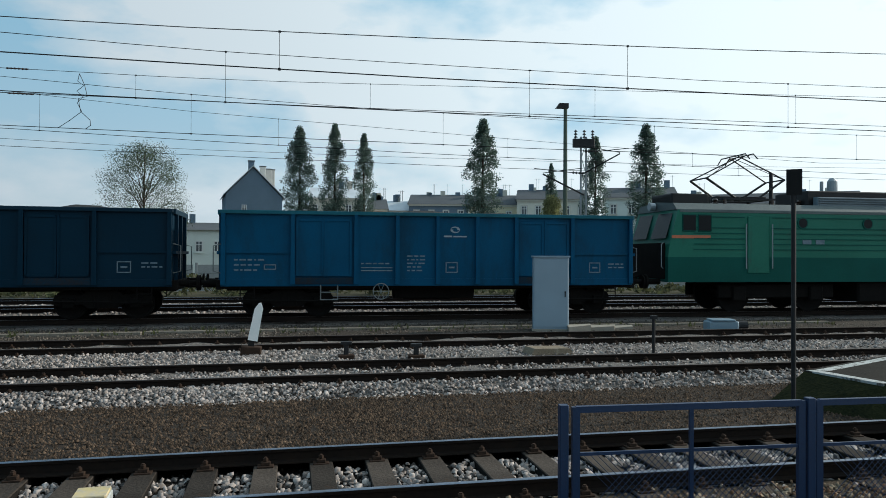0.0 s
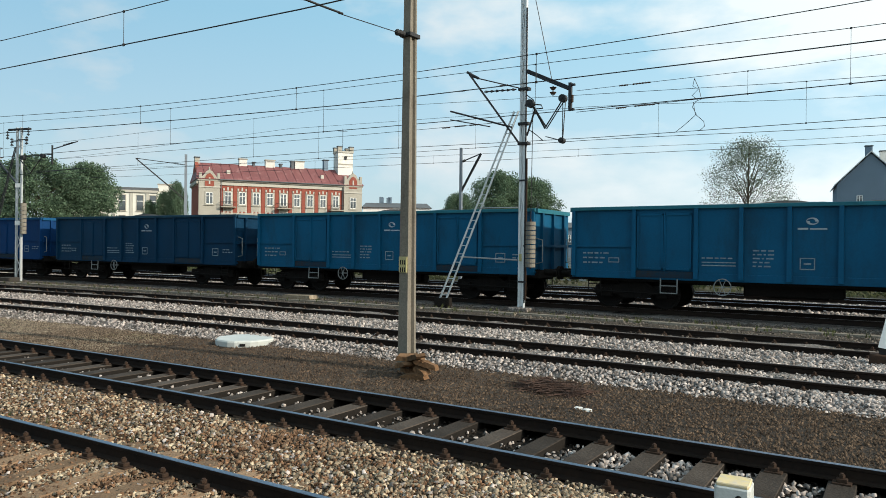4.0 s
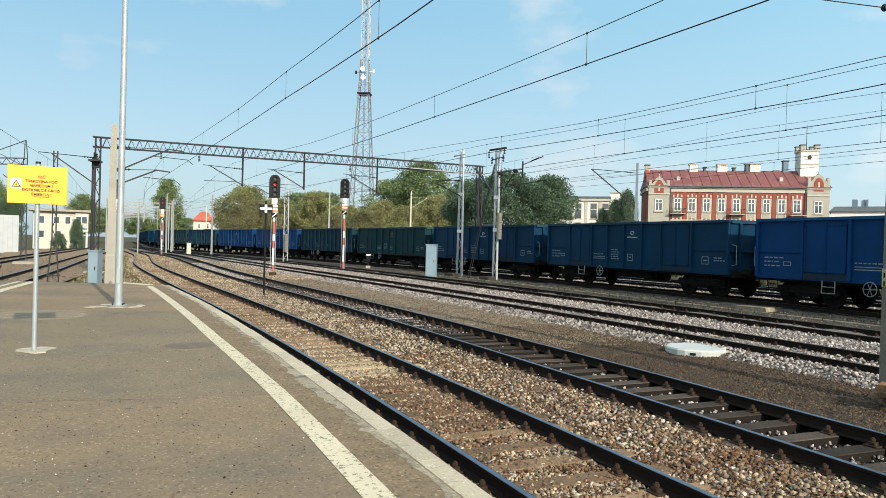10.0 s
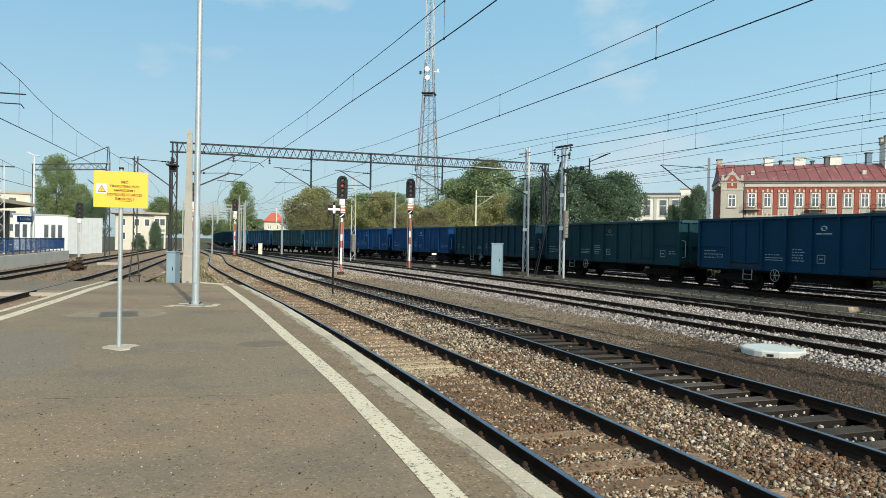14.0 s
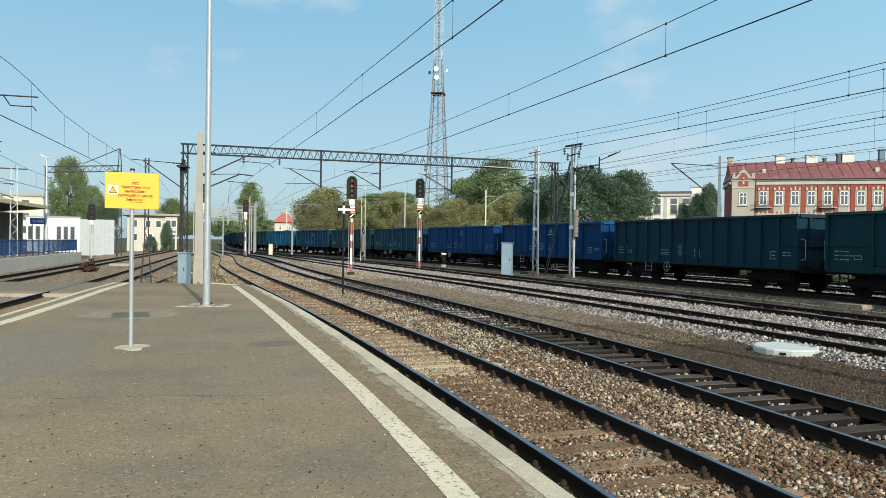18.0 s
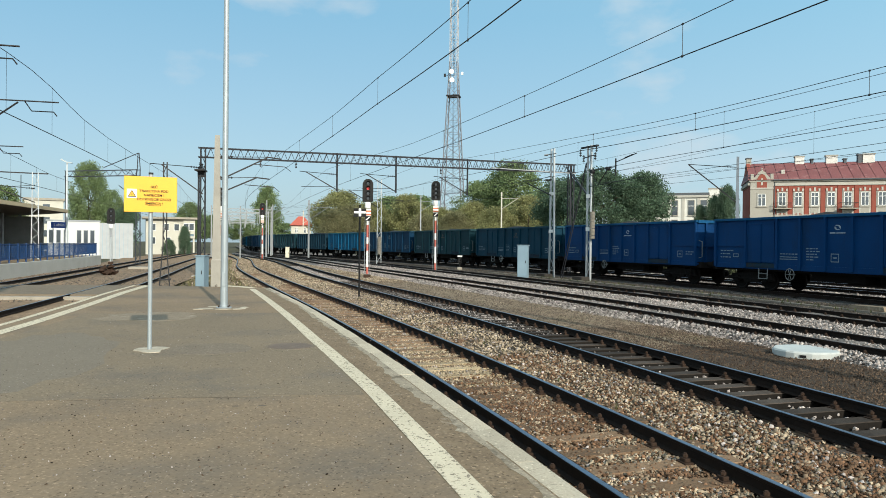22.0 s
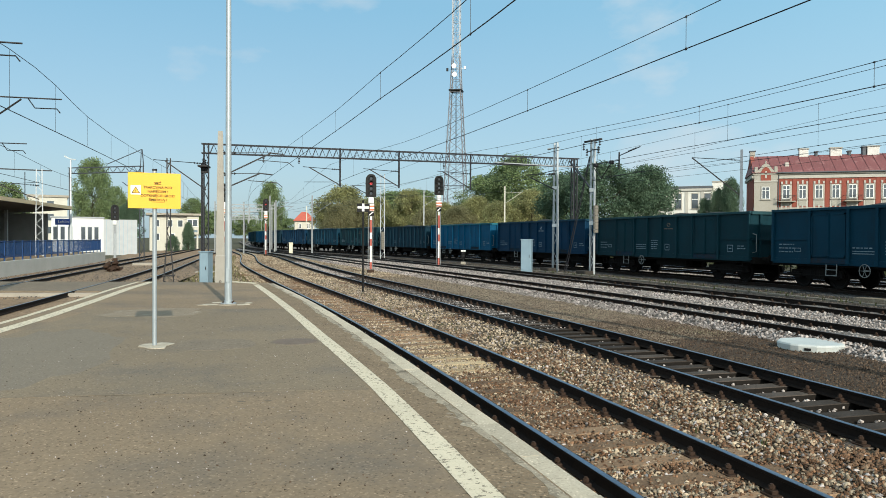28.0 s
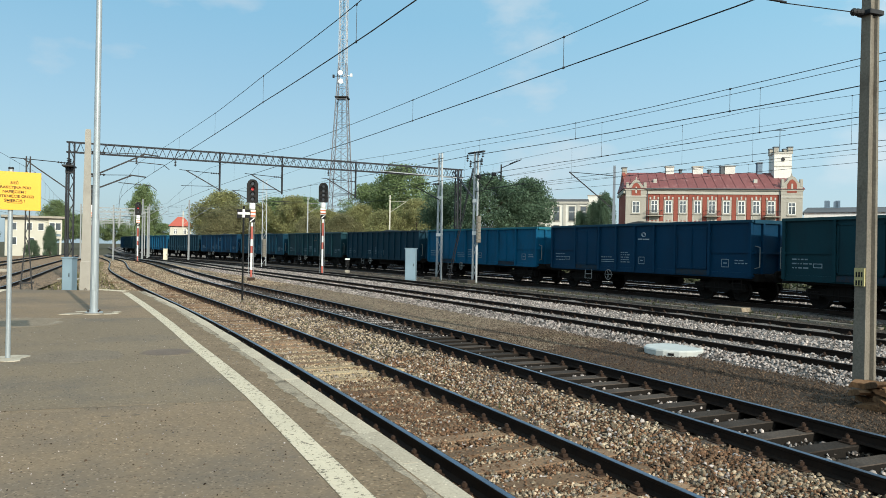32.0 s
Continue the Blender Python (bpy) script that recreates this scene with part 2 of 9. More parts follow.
ASPHALT_GREY = surface("worn_grey_asphalt", (0.208, 0.161, 0.110), (0.158, 0.124, 0.087), 0.93, grain=30, blotch=0.6, mix=0.6, bump=0.8, deep=0.006,
                       stain=((0.13, 0.112, 0.092), 0.5, 0.74, 0.5), flecks=(62, 0.40))
PAVING = surface("gritty_crumbling_asphalt", (0.222, 0.163, 0.106), (0.142, 0.104, 0.068), 0.93, grain=34, blotch=2.2, mix=0.5, bump=1.0, deep=0.012, flecks=(48, 0.55), stain=((0.27, 0.225, 0.17), 0.62, 0.72, 4.5))
PATCH = surface("dark_asphalt_patch", (0.190, 0.152, 0.112), (0.145, 0.118, 0.088), 0.93, grain=60, blotch=2.5, bump=0.7, deep=0.006, flecks=(55, 0.5))
PALE_PATCH = surface("pale_cement_patch", (0.225, 0.180, 0.130), (0.185, 0.148, 0.106), 0.92, grain=30, blotch=3, bump=0.5, deep=0.004, flecks=(60, 0.4), stain=((0.30, 0.26, 0.20), 0.56, 0.66, 2.6))
EDGE_SLAB = surface("concrete_edge_slab", (0.46, 0.395, 0.30), (0.33, 0.285, 0.215), 0.9, grain=45, blotch=1.2, bump=0.6, deep=0.006, vary=0.10, stain=((0.22, 0.19, 0.15), 0.60, 0.72, 2.2), flecks=(60, 0.3))
HAUNCH = surface("worn_grey_cement_band", (0.33, 0.28, 0.21), (0.225, 0.185, 0.135), 0.92, grain=36, blotch=2.5, bump=0.8, deep=0.008, stain=((0.14, 0.115, 0.085), 0.52, 0.64, 4.0), flecks=(60, 0.4))
PAINT_LINE = surface("worn_white_line", (0.58, 0.50, 0.365), (0.46, 0.395, 0.285), 0.8, grain=50, blotch=1.5, bump=0.3, deep=0.003,
                     stain=((0.17, 0.138, 0.098), 0.56, 0.59, 22.0))
CONCRETE = surface("weathered_concrete", (0.34, 0.31, 0.26), (0.24, 0.215, 0.18), 0.9, grain=40, blotch=1.5, bump=0.5, deep=0.006)
CONCRETE_OLD = surface("old_stained_concrete_mast", (0.19, 0.172, 0.142), (0.105, 0.094, 0.078), 0.9, grain=30, blotch=1.2, bump=0.6, deep=0.008,
                       stain=((0.06, 0.045, 0.035), 0.55, 0.72, 2.0))
WEIGHT = surface("dirty_cast_weights", (0.20, 0.185, 0.155), (0.115, 0.105, 0.09), 0.85, grain=30, blotch=4, bump=0.3)
WHITE_CONC = surface("white_painted_concrete", (0.47, 0.49, 0.475), (0.37, 0.385, 0.37), 0.7, grain=50, blotch=2, bump=0.2)
GALV = surface("galvanised_steel", (0.33, 0.37, 0.39), (0.25, 0.28, 0.30), 0.5, 0.35, grain=60, blotch=3, bump=0.1)
GREY_STEEL = surface("grey_painted_steel", (0.31, 0.33, 0.34), (0.21, 0.225, 0.235), 0.6, 0.2, grain=60, blotch=2, bump=0.15,
                     stain=((0.16, 0.10, 0.07), 0.66, 0.76, 6.0))
PALE_STEEL = surface("pale_galvanised_mast", (0.40, 0.43, 0.45), (0.30, 0.325, 0.34), 0.55, 0.15, grain=60, blotch=2, bump=0.1, stain=((0.20, 0.15, 0.11), 0.64, 0.76, 5.0))
DARK_STEEL = surface("dark_steel", (0.022, 0.022, 0.024), (0.014, 0.014, 0.015), 0.6, 0.4, grain=50, blotch=3, bump=0.2)
BROWN_STEEL = surface("rust_brown_steel", (0.021, 0.023, 0.029), (0.014, 0.015, 0.019), 0.75, 0.2, grain=50, blotch=2, bump=0.2)
WIRE = surface("dark_wire", (0.03, 0.03, 0.032), (0.02, 0.02, 0.02), 0.6, 0.5, bump=0)
PORCELAIN = surface("brown_insulator", (0.05, 0.03, 0.022), (0.03, 0.02, 0.016), 0.25, bump=0)
CAB_GREY = surface("grey_cabinet_paint", (0.27, 0.35, 0.42), (0.225, 0.295, 0.35), 0.55, grain=80, blotch=1.5, bump=0.1)
CAB_BLUE = surface("pale_blue_cabinet_paint", (0.20, 0.28, 0.335), (0.15, 0.22, 0.275), 0.55, grain=80, blotch=1.5, bump=0.1)
FENCE_BLUE = surface("blue_fence_paint", (0.004, 0.026, 0.080), (0.003, 0.018, 0.056), 0.5, 0.0, grain=60, blotch=2, bump=0.15)
FENCE_BRIGHT = surface("bright_blue_fence_paint", (0.005, 0.048, 0.165), (0.004, 0.034, 0.12), 0.5, 0.0, grain=60, blotch=2, bump=0.15)
RED_PAINT = surface("signal_red_paint", (0.42, 0.10, 0.075), (0.32, 0.085, 0.065), 0.6, grain=60, blotch=3, bump=0.1)
WHITE_PAINT = surface("white_paint", (0.76, 0.76, 0.74), (0.62, 0.62, 0.60), 0.6, grain=60, blotch=3, bump=0.1)
BLACK_PAINT = surface("black_paint", (0.006, 0.006, 0.0065), (0.010, 0.010, 0.010), 0.6, grain=60, blotch=3, bump=0.1, spec=0.2)
YELLOW_PAINT = surface("yellow_sign_paint", (0.72, 0.385, 0.010), (0.64, 0.335, 0.010), 0.45, grain=60, blotch=1.5, bump=0.03)
COAL = surface("coal", (0.008, 0.008, 0.008), (0.018, 0.017, 0.016), 0.8, grain=14, blotch=2, mix=0.7, bump=1.0, deep=0.08)
# near black: grease, and the deep shade under the train taken into the colour
UNDERFRAME = surface("dark_greasy_underframe", (0.006, 0.0058, 0.0055), (0.012, 0.010, 0.009), 0.85, 0.0, grain=25, blotch=2, bump=0.3, spec=0.1)
LETTER_FRESH = surface("white_emblem_paint", (0.34, 0.39, 0.42), (0.20, 0.25, 0.28), 0.7, grain=60, blotch=8, bump=0)
HANDLE = surface("dull_pale_handrail_paint", (0.21, 0.23, 0.23), (0.11, 0.12, 0.12), 0.7, grain=40, blotch=6, bump=0)
LETTER = surface("faded_white_lettering", (0.20, 0.26, 0.30), (0.07, 0.11, 0.145), 0.8, grain=60, blotch=8, bump=0)
GLASS = glass("dark_window_glass")
RED_LAMP = glowing("lit_red_signal", (0.6, 0.03, 0.03), 0.22)
LENS = glass("dark_signal_lens", (0.012, 0.012, 0.014), 0.1)
WOOD_OLD = surface("broken_rotten_wood", (0.18, 0.10, 0.052), (0.07, 0.04, 0.022), 0.9, grain=25, blotch=6, bump=0.7, deep=0.01, vary=0.3)
TWIGS = surface("dead_twigs", (0.075, 0.045, 0.035), (0.04, 0.027, 0.022), 0.9, bump=0)


def wagon_paint(name, base, dirt=(0.006, 0.015, 0.022), low=0.55, high=0.95):
    return surface(name, base, tuple(v * 0.72 for v in base), 0.6, grain=18, blotch=0.7, mix=0.35, bump=0.12, spec=0.13,
                   stain=(dirt, low, high, 1.1))


SLEEPER_SIDE = surface("black_creosoted_wood", (0.009, 0.008, 0.007), (0.016, 0.013, 0.011), 0.95, grain=30, blotch=2, bump=0.5, deep=0.01)
PAINTS = {
    "teal": wagon_paint("faded_teal_blue_wagon_paint", (0.002, 0.075, 0.160), (0.006, 0.026, 0.044), 0.48, 0.84),
    "blue": wagon_paint("fresh_blue_wagon_paint", (0.001, 0.034, 0.122), low=0.54, high=0.92),
    "navy": wagon_paint("dirty_navy_wagon_paint", (0.001, 0.028, 0.068), low=0.55, high=0.95),
    "black": wagon_paint("sooty_black_wagon_paint", (0.001, 0.023, 0.046), low=0.55, high=0.95),
    "green": wagon_paint("weathered_grey_green_wagon_paint", (0.004, 0.030, 0.042), low=0.5, high=0.9),
    "grey": wagon_paint("dark_grey_wagon_paint", (0.004, 0.027, 0.046), low=0.5, high=0.9),
    "slate": wagon_paint("sooty_slate_wagon_paint", (0.003, 0.034, 0.062), low=0.5, high=0.9),
}
RIMS = {
    "teal": wagon_paint("faded_teal_rim_paint", (0.020, 0.130, 0.175)),
    "blue": wagon_paint("faded_blue_rim_paint", (0.006, 0.070, 0.170)),
    "navy": wagon_paint("faded_navy_rim_paint", (0.010, 0.046, 0.080)),
    "black": wagon_paint("faded_sooty_rim_paint", (0.008, 0.032, 0.055)),
    "green": wagon_paint("faded_green_rim_paint", (0.022, 0.062, 0.072)),
    "grey": wagon_paint("faded_grey_rim_paint", (0.018, 0.036, 0.048)),
    "slate": wagon_paint("faded_slate_rim_paint", (0.012, 0.050, 0.078)),
}
RIM_DIRT = surface("rusty_blue_black_plate", (0.004, 0.030, 0.058), (0.026, 0.022, 0.020), 0.8, grain=25, blotch=3, bump=0.2, spec=0.1)
LOGO_RUST = surface("rusty_faded_emblem_paint", (0.17, 0.11, 0.06), (0.06, 0.06, 0.055), 0.8, grain=40, blotch=8, bump=0)


# ---- mesh helpers ----
class Shape:
    """Gathers the vertices and faces of one mesh."""

    def __init__(self):
        self.v, self.f = [], []

    def add(self, verts, faces):
        k = len(self.v)
        self.v += [tuple(p) for p in verts]
        self.f += [tuple(i + k for i in f) for f in faces]
        return self

    def box(self, x0, x1, y0, y1, z0, z1, c=0.0):
        """A box; c: width of its chamfered edges."""
        if c <= 0:
            return self.add([(x, y, z) for x in (x0, x1) for y in (y0, y1) for z in (z0, z1)],
                            [(0, 1, 3, 2), (4, 6, 7, 5), (0, 4, 5, 1), (2, 3, 7, 6), (0, 2, 6, 4), (1, 5, 7, 3)])
        ring = lambda e, z: [(x0 + e, y0, z), (x1 - e, y0, z), (x1, y0 + e, z), (x1, y1 - e, z), (x1 - e, y1, z), (x0 + e, y1, z), (x0, y1 - e, z), (x0, y0 + e, z)]
        inner = lambda z: [(x0 + c, y0 + c * .4, z), (x1 - c, y0 + c * .4, z), (x1 - c * .4, y0 + c, z), (x1 - c * .4, y1 - c, z), (x1 - c, y1 - c * .4, z), (x0 + c, y1 - c * .4, z), (x0 + c * .4, y1 - c, z), (x0 + c * .4, y0 + c, z)]
        v = inner(z0) + ring(c, z0 + c * .6) + ring(c, z1 - c * .6) + inner(z1)
        f = [tuple(range(7, -1, -1)), tuple(range(24, 32))]
        for r in range(3):
            f += [(r * 8 + i, r * 8 + (i + 1) % 8, r * 8 + 8 + (i + 1) % 8, r * 8 + 8 + i) for i in range(8)]
        return self.add(v, f)

    def tube(self, p, q, r, n=8, r2=None, caps=True):
        p, q = Vector(p), Vector(q)
        r2 = r if r2 is None else r2
        t = (q - p).normalized()
        a = t.orthogonal().normalized()
        b = t.cross(a)
        ring = lambda o, k: [o + (a * math.cos(2 * math.pi * i / n) + b * math.sin(2 * math.pi * i / n)) * k for i in range(n)]
        f = [(i, (i + 1) % n, n + (i + 1) % n, n + i) for i in range(n)]
        if caps:
            f += [tuple(range(n - 1, -1, -1)), tuple(range(n, 2 * n))]
        return self.add(ring(p, r) + ring(q, r2), f)

    def beam(self, p, q, w, h):
        """A square bar from p to q."""
        p, q = Vector(p), Vector(q)
        t = (q - p).normalized()
        a = t.cross(Vector((0, 0, 1)))
        a = a.normalized() if a.length > 1e-4 else Vector((1, 0, 0))
        b = a.cross(t)
        ring = lambda o: [o + a * w / 2 + b * h / 2, o - a * w / 2 + b * h / 2, o - a * w / 2 - b * h / 2, o + a * w / 2 - b * h / 2]
        return self.add(ring(p) + ring(q), [(0, 1, 5, 4), (1, 2, 6, 5), (2, 3, 7, 6), (3, 0, 4, 7), (3, 2, 1, 0), (4, 5, 6, 7)])

    def path(self, pts, r, n=6):
        """One tube swept along points."""
        pts = [Vector(p) for p in pts]
        v, side = [], None
        for i, p in enumerate(pts):
            t = (pts[min(i + 1, len(pts) - 1)] - pts[max(i - 1, 0)]).normalized()
            side = t.orthogonal() if side is None else side - t * side.dot(t)
            side = side.normalized() if side.length > 1e-4 else t.orthogonal().normalized()
            up = t.cross(side)
            v += [p + (side * math.cos(2 * math.pi * k / n) + up * math.sin(2 * math.pi * k / n)) * r for k in range(n)]
        f = [(i * n + k, i * n + (k + 1) % n, i * n + n + (k + 1) % n, i * n + n + k) for i in range(len(pts) - 1) for k in range(n)]
        return self.add(v, f + [tuple(range(n - 1, -1, -1)), tuple(range(len(v) - n, len(v)))])

    def lathe(self, profile, n=16, at=(0, 0, 0)):
        """Radius and height pairs turned about the z axis."""
        v = [(at[0] + r * math.cos(2 * math.pi * i / n), at[1] + r * math.sin(2 * math.pi * i / n), at[2] + z) for r, z in profile for i in range(n)]
        f = [(k * n + i, k * n + (i + 1) % n, k * n + n + (i + 1) % n, k * n + n + i) for k in range(len(profile) - 1) for i in range(n)]
        f += [tuple(range(n - 1, -1, -1)), tuple(range((len(profile) - 1) * n, len(profile) * n))]
        return self.add(v, f)

    def wheel(self, x, y, z, profile, n=20):
        """Radius and width pairs turned about an axle along y."""
        v = [(x + r * math.cos(2 * math.pi * i / n), y + w, z + r * math.sin(2 * math.pi * i / n)) for r, w in profile for i in range(n)]
        f = [(k * n + i, k * n + n + i, k * n + n + (i + 1) % n, k * n + (i + 1) % n) for k in range(len(profile) - 1) for i in range(n)]
        f += [tuple(range(n)), tuple(range(len(profile) * n - 1, (len(profile) - 1) * n - 1, -1))]
        return self.add(v, f)

    def prism(self, outline, y0, y1):
        """An outline of x, z pairs drawn out along y."""
        n = len(outline)
        return self.add([(x, y0, z) for x, z in outline] + [(x, y1, z) for x, z in outline],
                        [tuple(range(n)), tuple(range(2 * n - 1, n - 1, -1))] + [(i, n + i, n + (i + 1) % n, (i + 1) % n) for i in range(n)])

    def slab(self, outline, z0, z1):
        """An outline of x, y pairs between two heights."""
        n = len(outline)
        return self.add([(x, y, z0) for x, y in outline] + [(x, y, z1) for x, y in outline],
                        [tuple(range(n - 1, -1, -1)), tuple(range(n, 2 * n))] + [(i, (i + 1) % n, n + (i + 1) % n, n + i) for i in range(n)])

    def mesh(self, name, material, smooth=False):
        me = bpy.data.meshes.new(name)
        me.from_pydata(self.v, [], self.f)
        me.materials.append(material)
        if smooth:
            me.polygons.foreach_set("use_smooth", [True] * len(me.polygons))
        me.update()
        return me


def part(name, shape, material, parent=None, label="", at=None, smooth=False, kind=""):
    """Links a shape (or a mesh) as one object, under a thing or a part."""
    me = shape if isinstance(shape, bpy.types.Mesh) else shape.mesh(name, material, smooth)
    ob = new(name, me)
    if parent is not None:
        ob.parent = parent
    if at is not None:
        ob.matrix_basis = at
    return tagged(ob, label, kind=kind)


def thing(name, label, category, group="", kind="", at=None):
    ob = new(name)
    ob.empty_display_size = 0.2
    if at is not None:
        ob.matrix_basis = at
    return tagged(ob, label, category, group, kind)


def numpy_mesh(name, verts, faces, material):
    """verts n x 3 and faces m x k as arrays."""
    me = bpy.data.meshes.new(name)
    k = faces.shape[1]
    me.vertices.add(len(verts)), me.loops.add(faces.size), me.polygons.add(len(faces))
    me.vertices.foreach_set("co", verts.astype(np.float32).ravel())
    me.loops.foreach_set("vertex_index", faces.astype(np.int32).ravel())
    me.polygons.foreach_set("loop_start", np.arange(0, faces.size, k, dtype=np.int32))
    me.polygons.foreach_set("loop_total", np.full(len(faces), k, dtype=np.int32))
    me.materials.append(material)
    me.update(calc_edges=True)
    return me


# ---- the curve of the tracks ----
# s runs along the near side of the goods train, 0 opposite the viewer, positive to the right
DS = 0.25
LEFT_S = np.arange(0, 420, DS)
bend = np.interp(LEFT_S, [0, 100, 118, 175, 420], [5.6, 20.3, 20.3, 8.5, 8.5])
RIGHT_S = np.arange(0, 160, DS)
bend_r = np.interp(RIGHT_S, [0, 40, 160], [5.6, 3.0, 3.0])
lx, ly = -np.cumsum(np.cos(np.radians(bend))) * DS, 22.1 - np.cumsum(np.sin(np.radians(bend))) * DS
qx, qy = np.cumsum(np.cos(np.radians(bend_r))) * DS, 22.1 + np.cumsum(np.sin(np.radians(bend_r))) * DS
LINE_S = np.concatenate([-LEFT_S[::-1] - DS, RIGHT_S + DS])
LINE_X, LINE_Y = np.concatenate([lx[::-1], qx]), np.concatenate([ly[::-1], qy])
LINE_A = np.concatenate([bend[::-1], bend_r])


def along(s, off=0.0):
    """Place on the plan (x, y) and heading in degrees at s, off metres beyond the train's near side."""
    a = np.interp(s, LINE_S, LINE_A)
    return (np.interp(s, LINE_S, LINE_X) - off * np.sin(np.radians(a)), np.interp(s, LINE_S, LINE_Y) + off * np.cos(np.radians(a)), a)


# offsets of the track centres from the train's near side, by s
OFFSETS = {
    "P": ((40, -17.9), (0, -18.0), (-14, -18.3), (-25, -18.7), (-36, -19.05), (-46, -19.1), (-60, -18.65), (-71, -17.65), (-85, -15.3), (-97, -12.95), (-120, -9.1), (-140, -6.5), (-230, -3.6)),
    "Q": ((40, -14.5), (0, -14.5), (-25, -14.8), (-44, -15.2), (-60, -14.4), (-75, -12.6), (-100, -9.0), (-140, -4.8), (-230, -3)),
    "R": ((40, -9.2), (0, -9.15), (-20, -9.4), (-32, -9.7), (-50, -10.1), (-70, -9.6), (-100, -6.4), (-140, -3.4), (-230, -2.4)),
    "S": ((40, -5.0), (0, -5.0), (-20, -5.0), (-40, -5.4), (-60, -5.2), (-80, -4.6), (-100, -3.9), (-140, -2.5), (-230, -2)),
    "T": ((150, 1.45), (-400, 1.45)),
    "U": ((150, 6.0), (-120, 6.0)),
    "V": ((150, 10.6), (-120, 10.6)),
}


SMOOTH = {}
for key_, table_ in OFFSETS.items():
    # the tables eased into curves
    at_s = np.arange(-420, 180, 1.0)
    raw = np.interp(at_s, [a for a, b in table_[::-1]], [b for a, b in table_[::-1]])
    bell_ = np.exp(-(np.arange(-15, 16) / 5.0) ** 2 / 2)
    SMOOTH[key_] = at_s, np.convolve(np.pad(raw, 15, mode="edge"), bell_ / bell_.sum(), "valid")


def offset(track, s):
    return np.interp(s, *SMOOTH[track])


def strip(name, s0, s1, near, far, material, step=0.5, cols=6, rough=0.02, seed=1):
    """A ground strip along the line between two edges, each (offset, height) or functions of s to them."""
    ss = np.arange(s0, s1 + step, step)
    rng = np.random.default_rng(seed)
    rows = []
    for s in ss:
        (o0, z0), (o1, z1) = near(s), far(s)
        for i in range(cols + 1):
            u = i / cols
            x, y, _ = along(s, o0 + (o1 - o0) * u)
            rows.append((x, y, z0 + (z1 - z0) * u + (rng.normal() * rough if 0 < i < cols else 0)))
    n = cols + 1
    i, j = np.meshgrid(np.arange(len(ss) - 1), np.arange(cols), indexing="ij")
    a = (i * n + j).ravel()
    ob = new(name, numpy_mesh(name, np.array(rows), np.stack([a, a + n, a + n + 1, a + 1], 1), material))
    return ob


STONE_V = np.array([(1, 0, -.45), (0, 1, -.45), (-1, 0, -.45), (0, -1, -.45), (.55, .25, .5), (-.45, .45, .5), (-.1, -.55, .5)], float)
STONE_F = np.array([(0, 1, 4), (1, 5, 4), (1, 2, 5), (2, 6, 5), (2, 3, 6), (3, 0, 6), (0, 4, 6), (4, 5, 6)])


CHIP_V = np.array([(1, 0, -.5), (0, 1, -.5), (-1, 0, -.5), (0, -1, -.5), (.2, .1, .8)], float)
CHIP_F = np.array([(0, 1, 4), (1, 2, 4), (2, 3, 4), (3, 0, 4)])


def chips(name, xyz, small, large, material, seed):
    """Small four-faced chips of gravel, as one mesh."""
    rng = np.random.default_rng(seed)
    n = len(xyz)
    v = CHIP_V[None] * rng.uniform(small, large, (n, 1, 1)) * rng.uniform(.6, 1.3, (n, 5, 3))
    a = rng.uniform(0, 2 * np.pi, n)
    c, d = np.cos(a)[:, None], np.sin(a)[:, None]
    v = np.stack([v[:, :, 0] * c - v[:, :, 1] * d, v[:, :, 0] * d + v[:, :, 1] * c, v[:, :, 2]], 2) + xyz[:, None]
    f = CHIP_F[None] + 5 * np.arange(n)[:, None, None]
    return new(name, numpy_mesh(name, v.reshape(-1, 3), f.reshape(-1, 3), material))


def stones(name, xyz, small, large, material, seed):
    """Angular stones at the given places, as one mesh."""
    rng = np.random.default_rng(seed)
    n = len(xyz)
    v = STONE_V[None] * (1 + rng.uniform(-.35, .35, (n, 7, 3))) * rng.uniform(small, large, (n, 1, 1)) * rng.uniform(.65, 1.3, (n, 1, 3))
    turn, lean_x, lean_y = rng.uniform(0, np.pi, n), rng.normal(0, .22, n), rng.normal(0, .22, n)
    q = np.stack([np.cos(turn), lean_x, lean_y, np.sin(turn)], 1)
    q /= np.linalg.norm(q, axis=1, keepdims=True)
    w, x, y, z = q.T
    m = np.stack([1 - 2 * (y * y + z * z), 2 * (x * y - w * z), 2 * (x * z + w * y), 2 * (x * y + w * z), 1 - 2 * (x * x + z * z), 2 * (y * z - w * x),
                  2 * (x * z - w * y), 2 * (y * z + w * x), 1 - 2 * (x * x + y * y)], 1).reshape(n, 3, 3)
    v = np.einsum("nij,nkj->nki", m, v) + xyz[:, None]
    f = STONE_F[None] + 7 * np.arange(n)[:, None, None]
    return new(name, numpy_mesh(name, v.reshape(-1, 3), f.reshape(-1, 3), material))


def scatter(n, s0, s1, o0, o1, height, seed, dense=0.0, centre=-5.0):
    """Random places along the line; o0 and o1 are functions of s; dense crowds them towards s = centre."""
    rng = np.random.default_rng(seed)
    u = rng.random(n)
    if dense:
        k = (centre - s0) / (s1 - s0)
        e = 1 + dense
        d = (u - k)
        u = np.where(d < 0, k - k * (np.abs(d) / k) ** e, k + (1 - k) * (np.abs(d) / (1 - k)) ** e)
    s = s0 + (s1 - s0) * u
    o = np.array([o0(a) for a in s])
    o = o + (np.array([o1(a) for a in s]) - o) * rng.random(n)
    x, y, _ = along(s, o)
    return np.stack([x, y, height(s, o) + rng.uniform(-.02, .02, n)], 1)


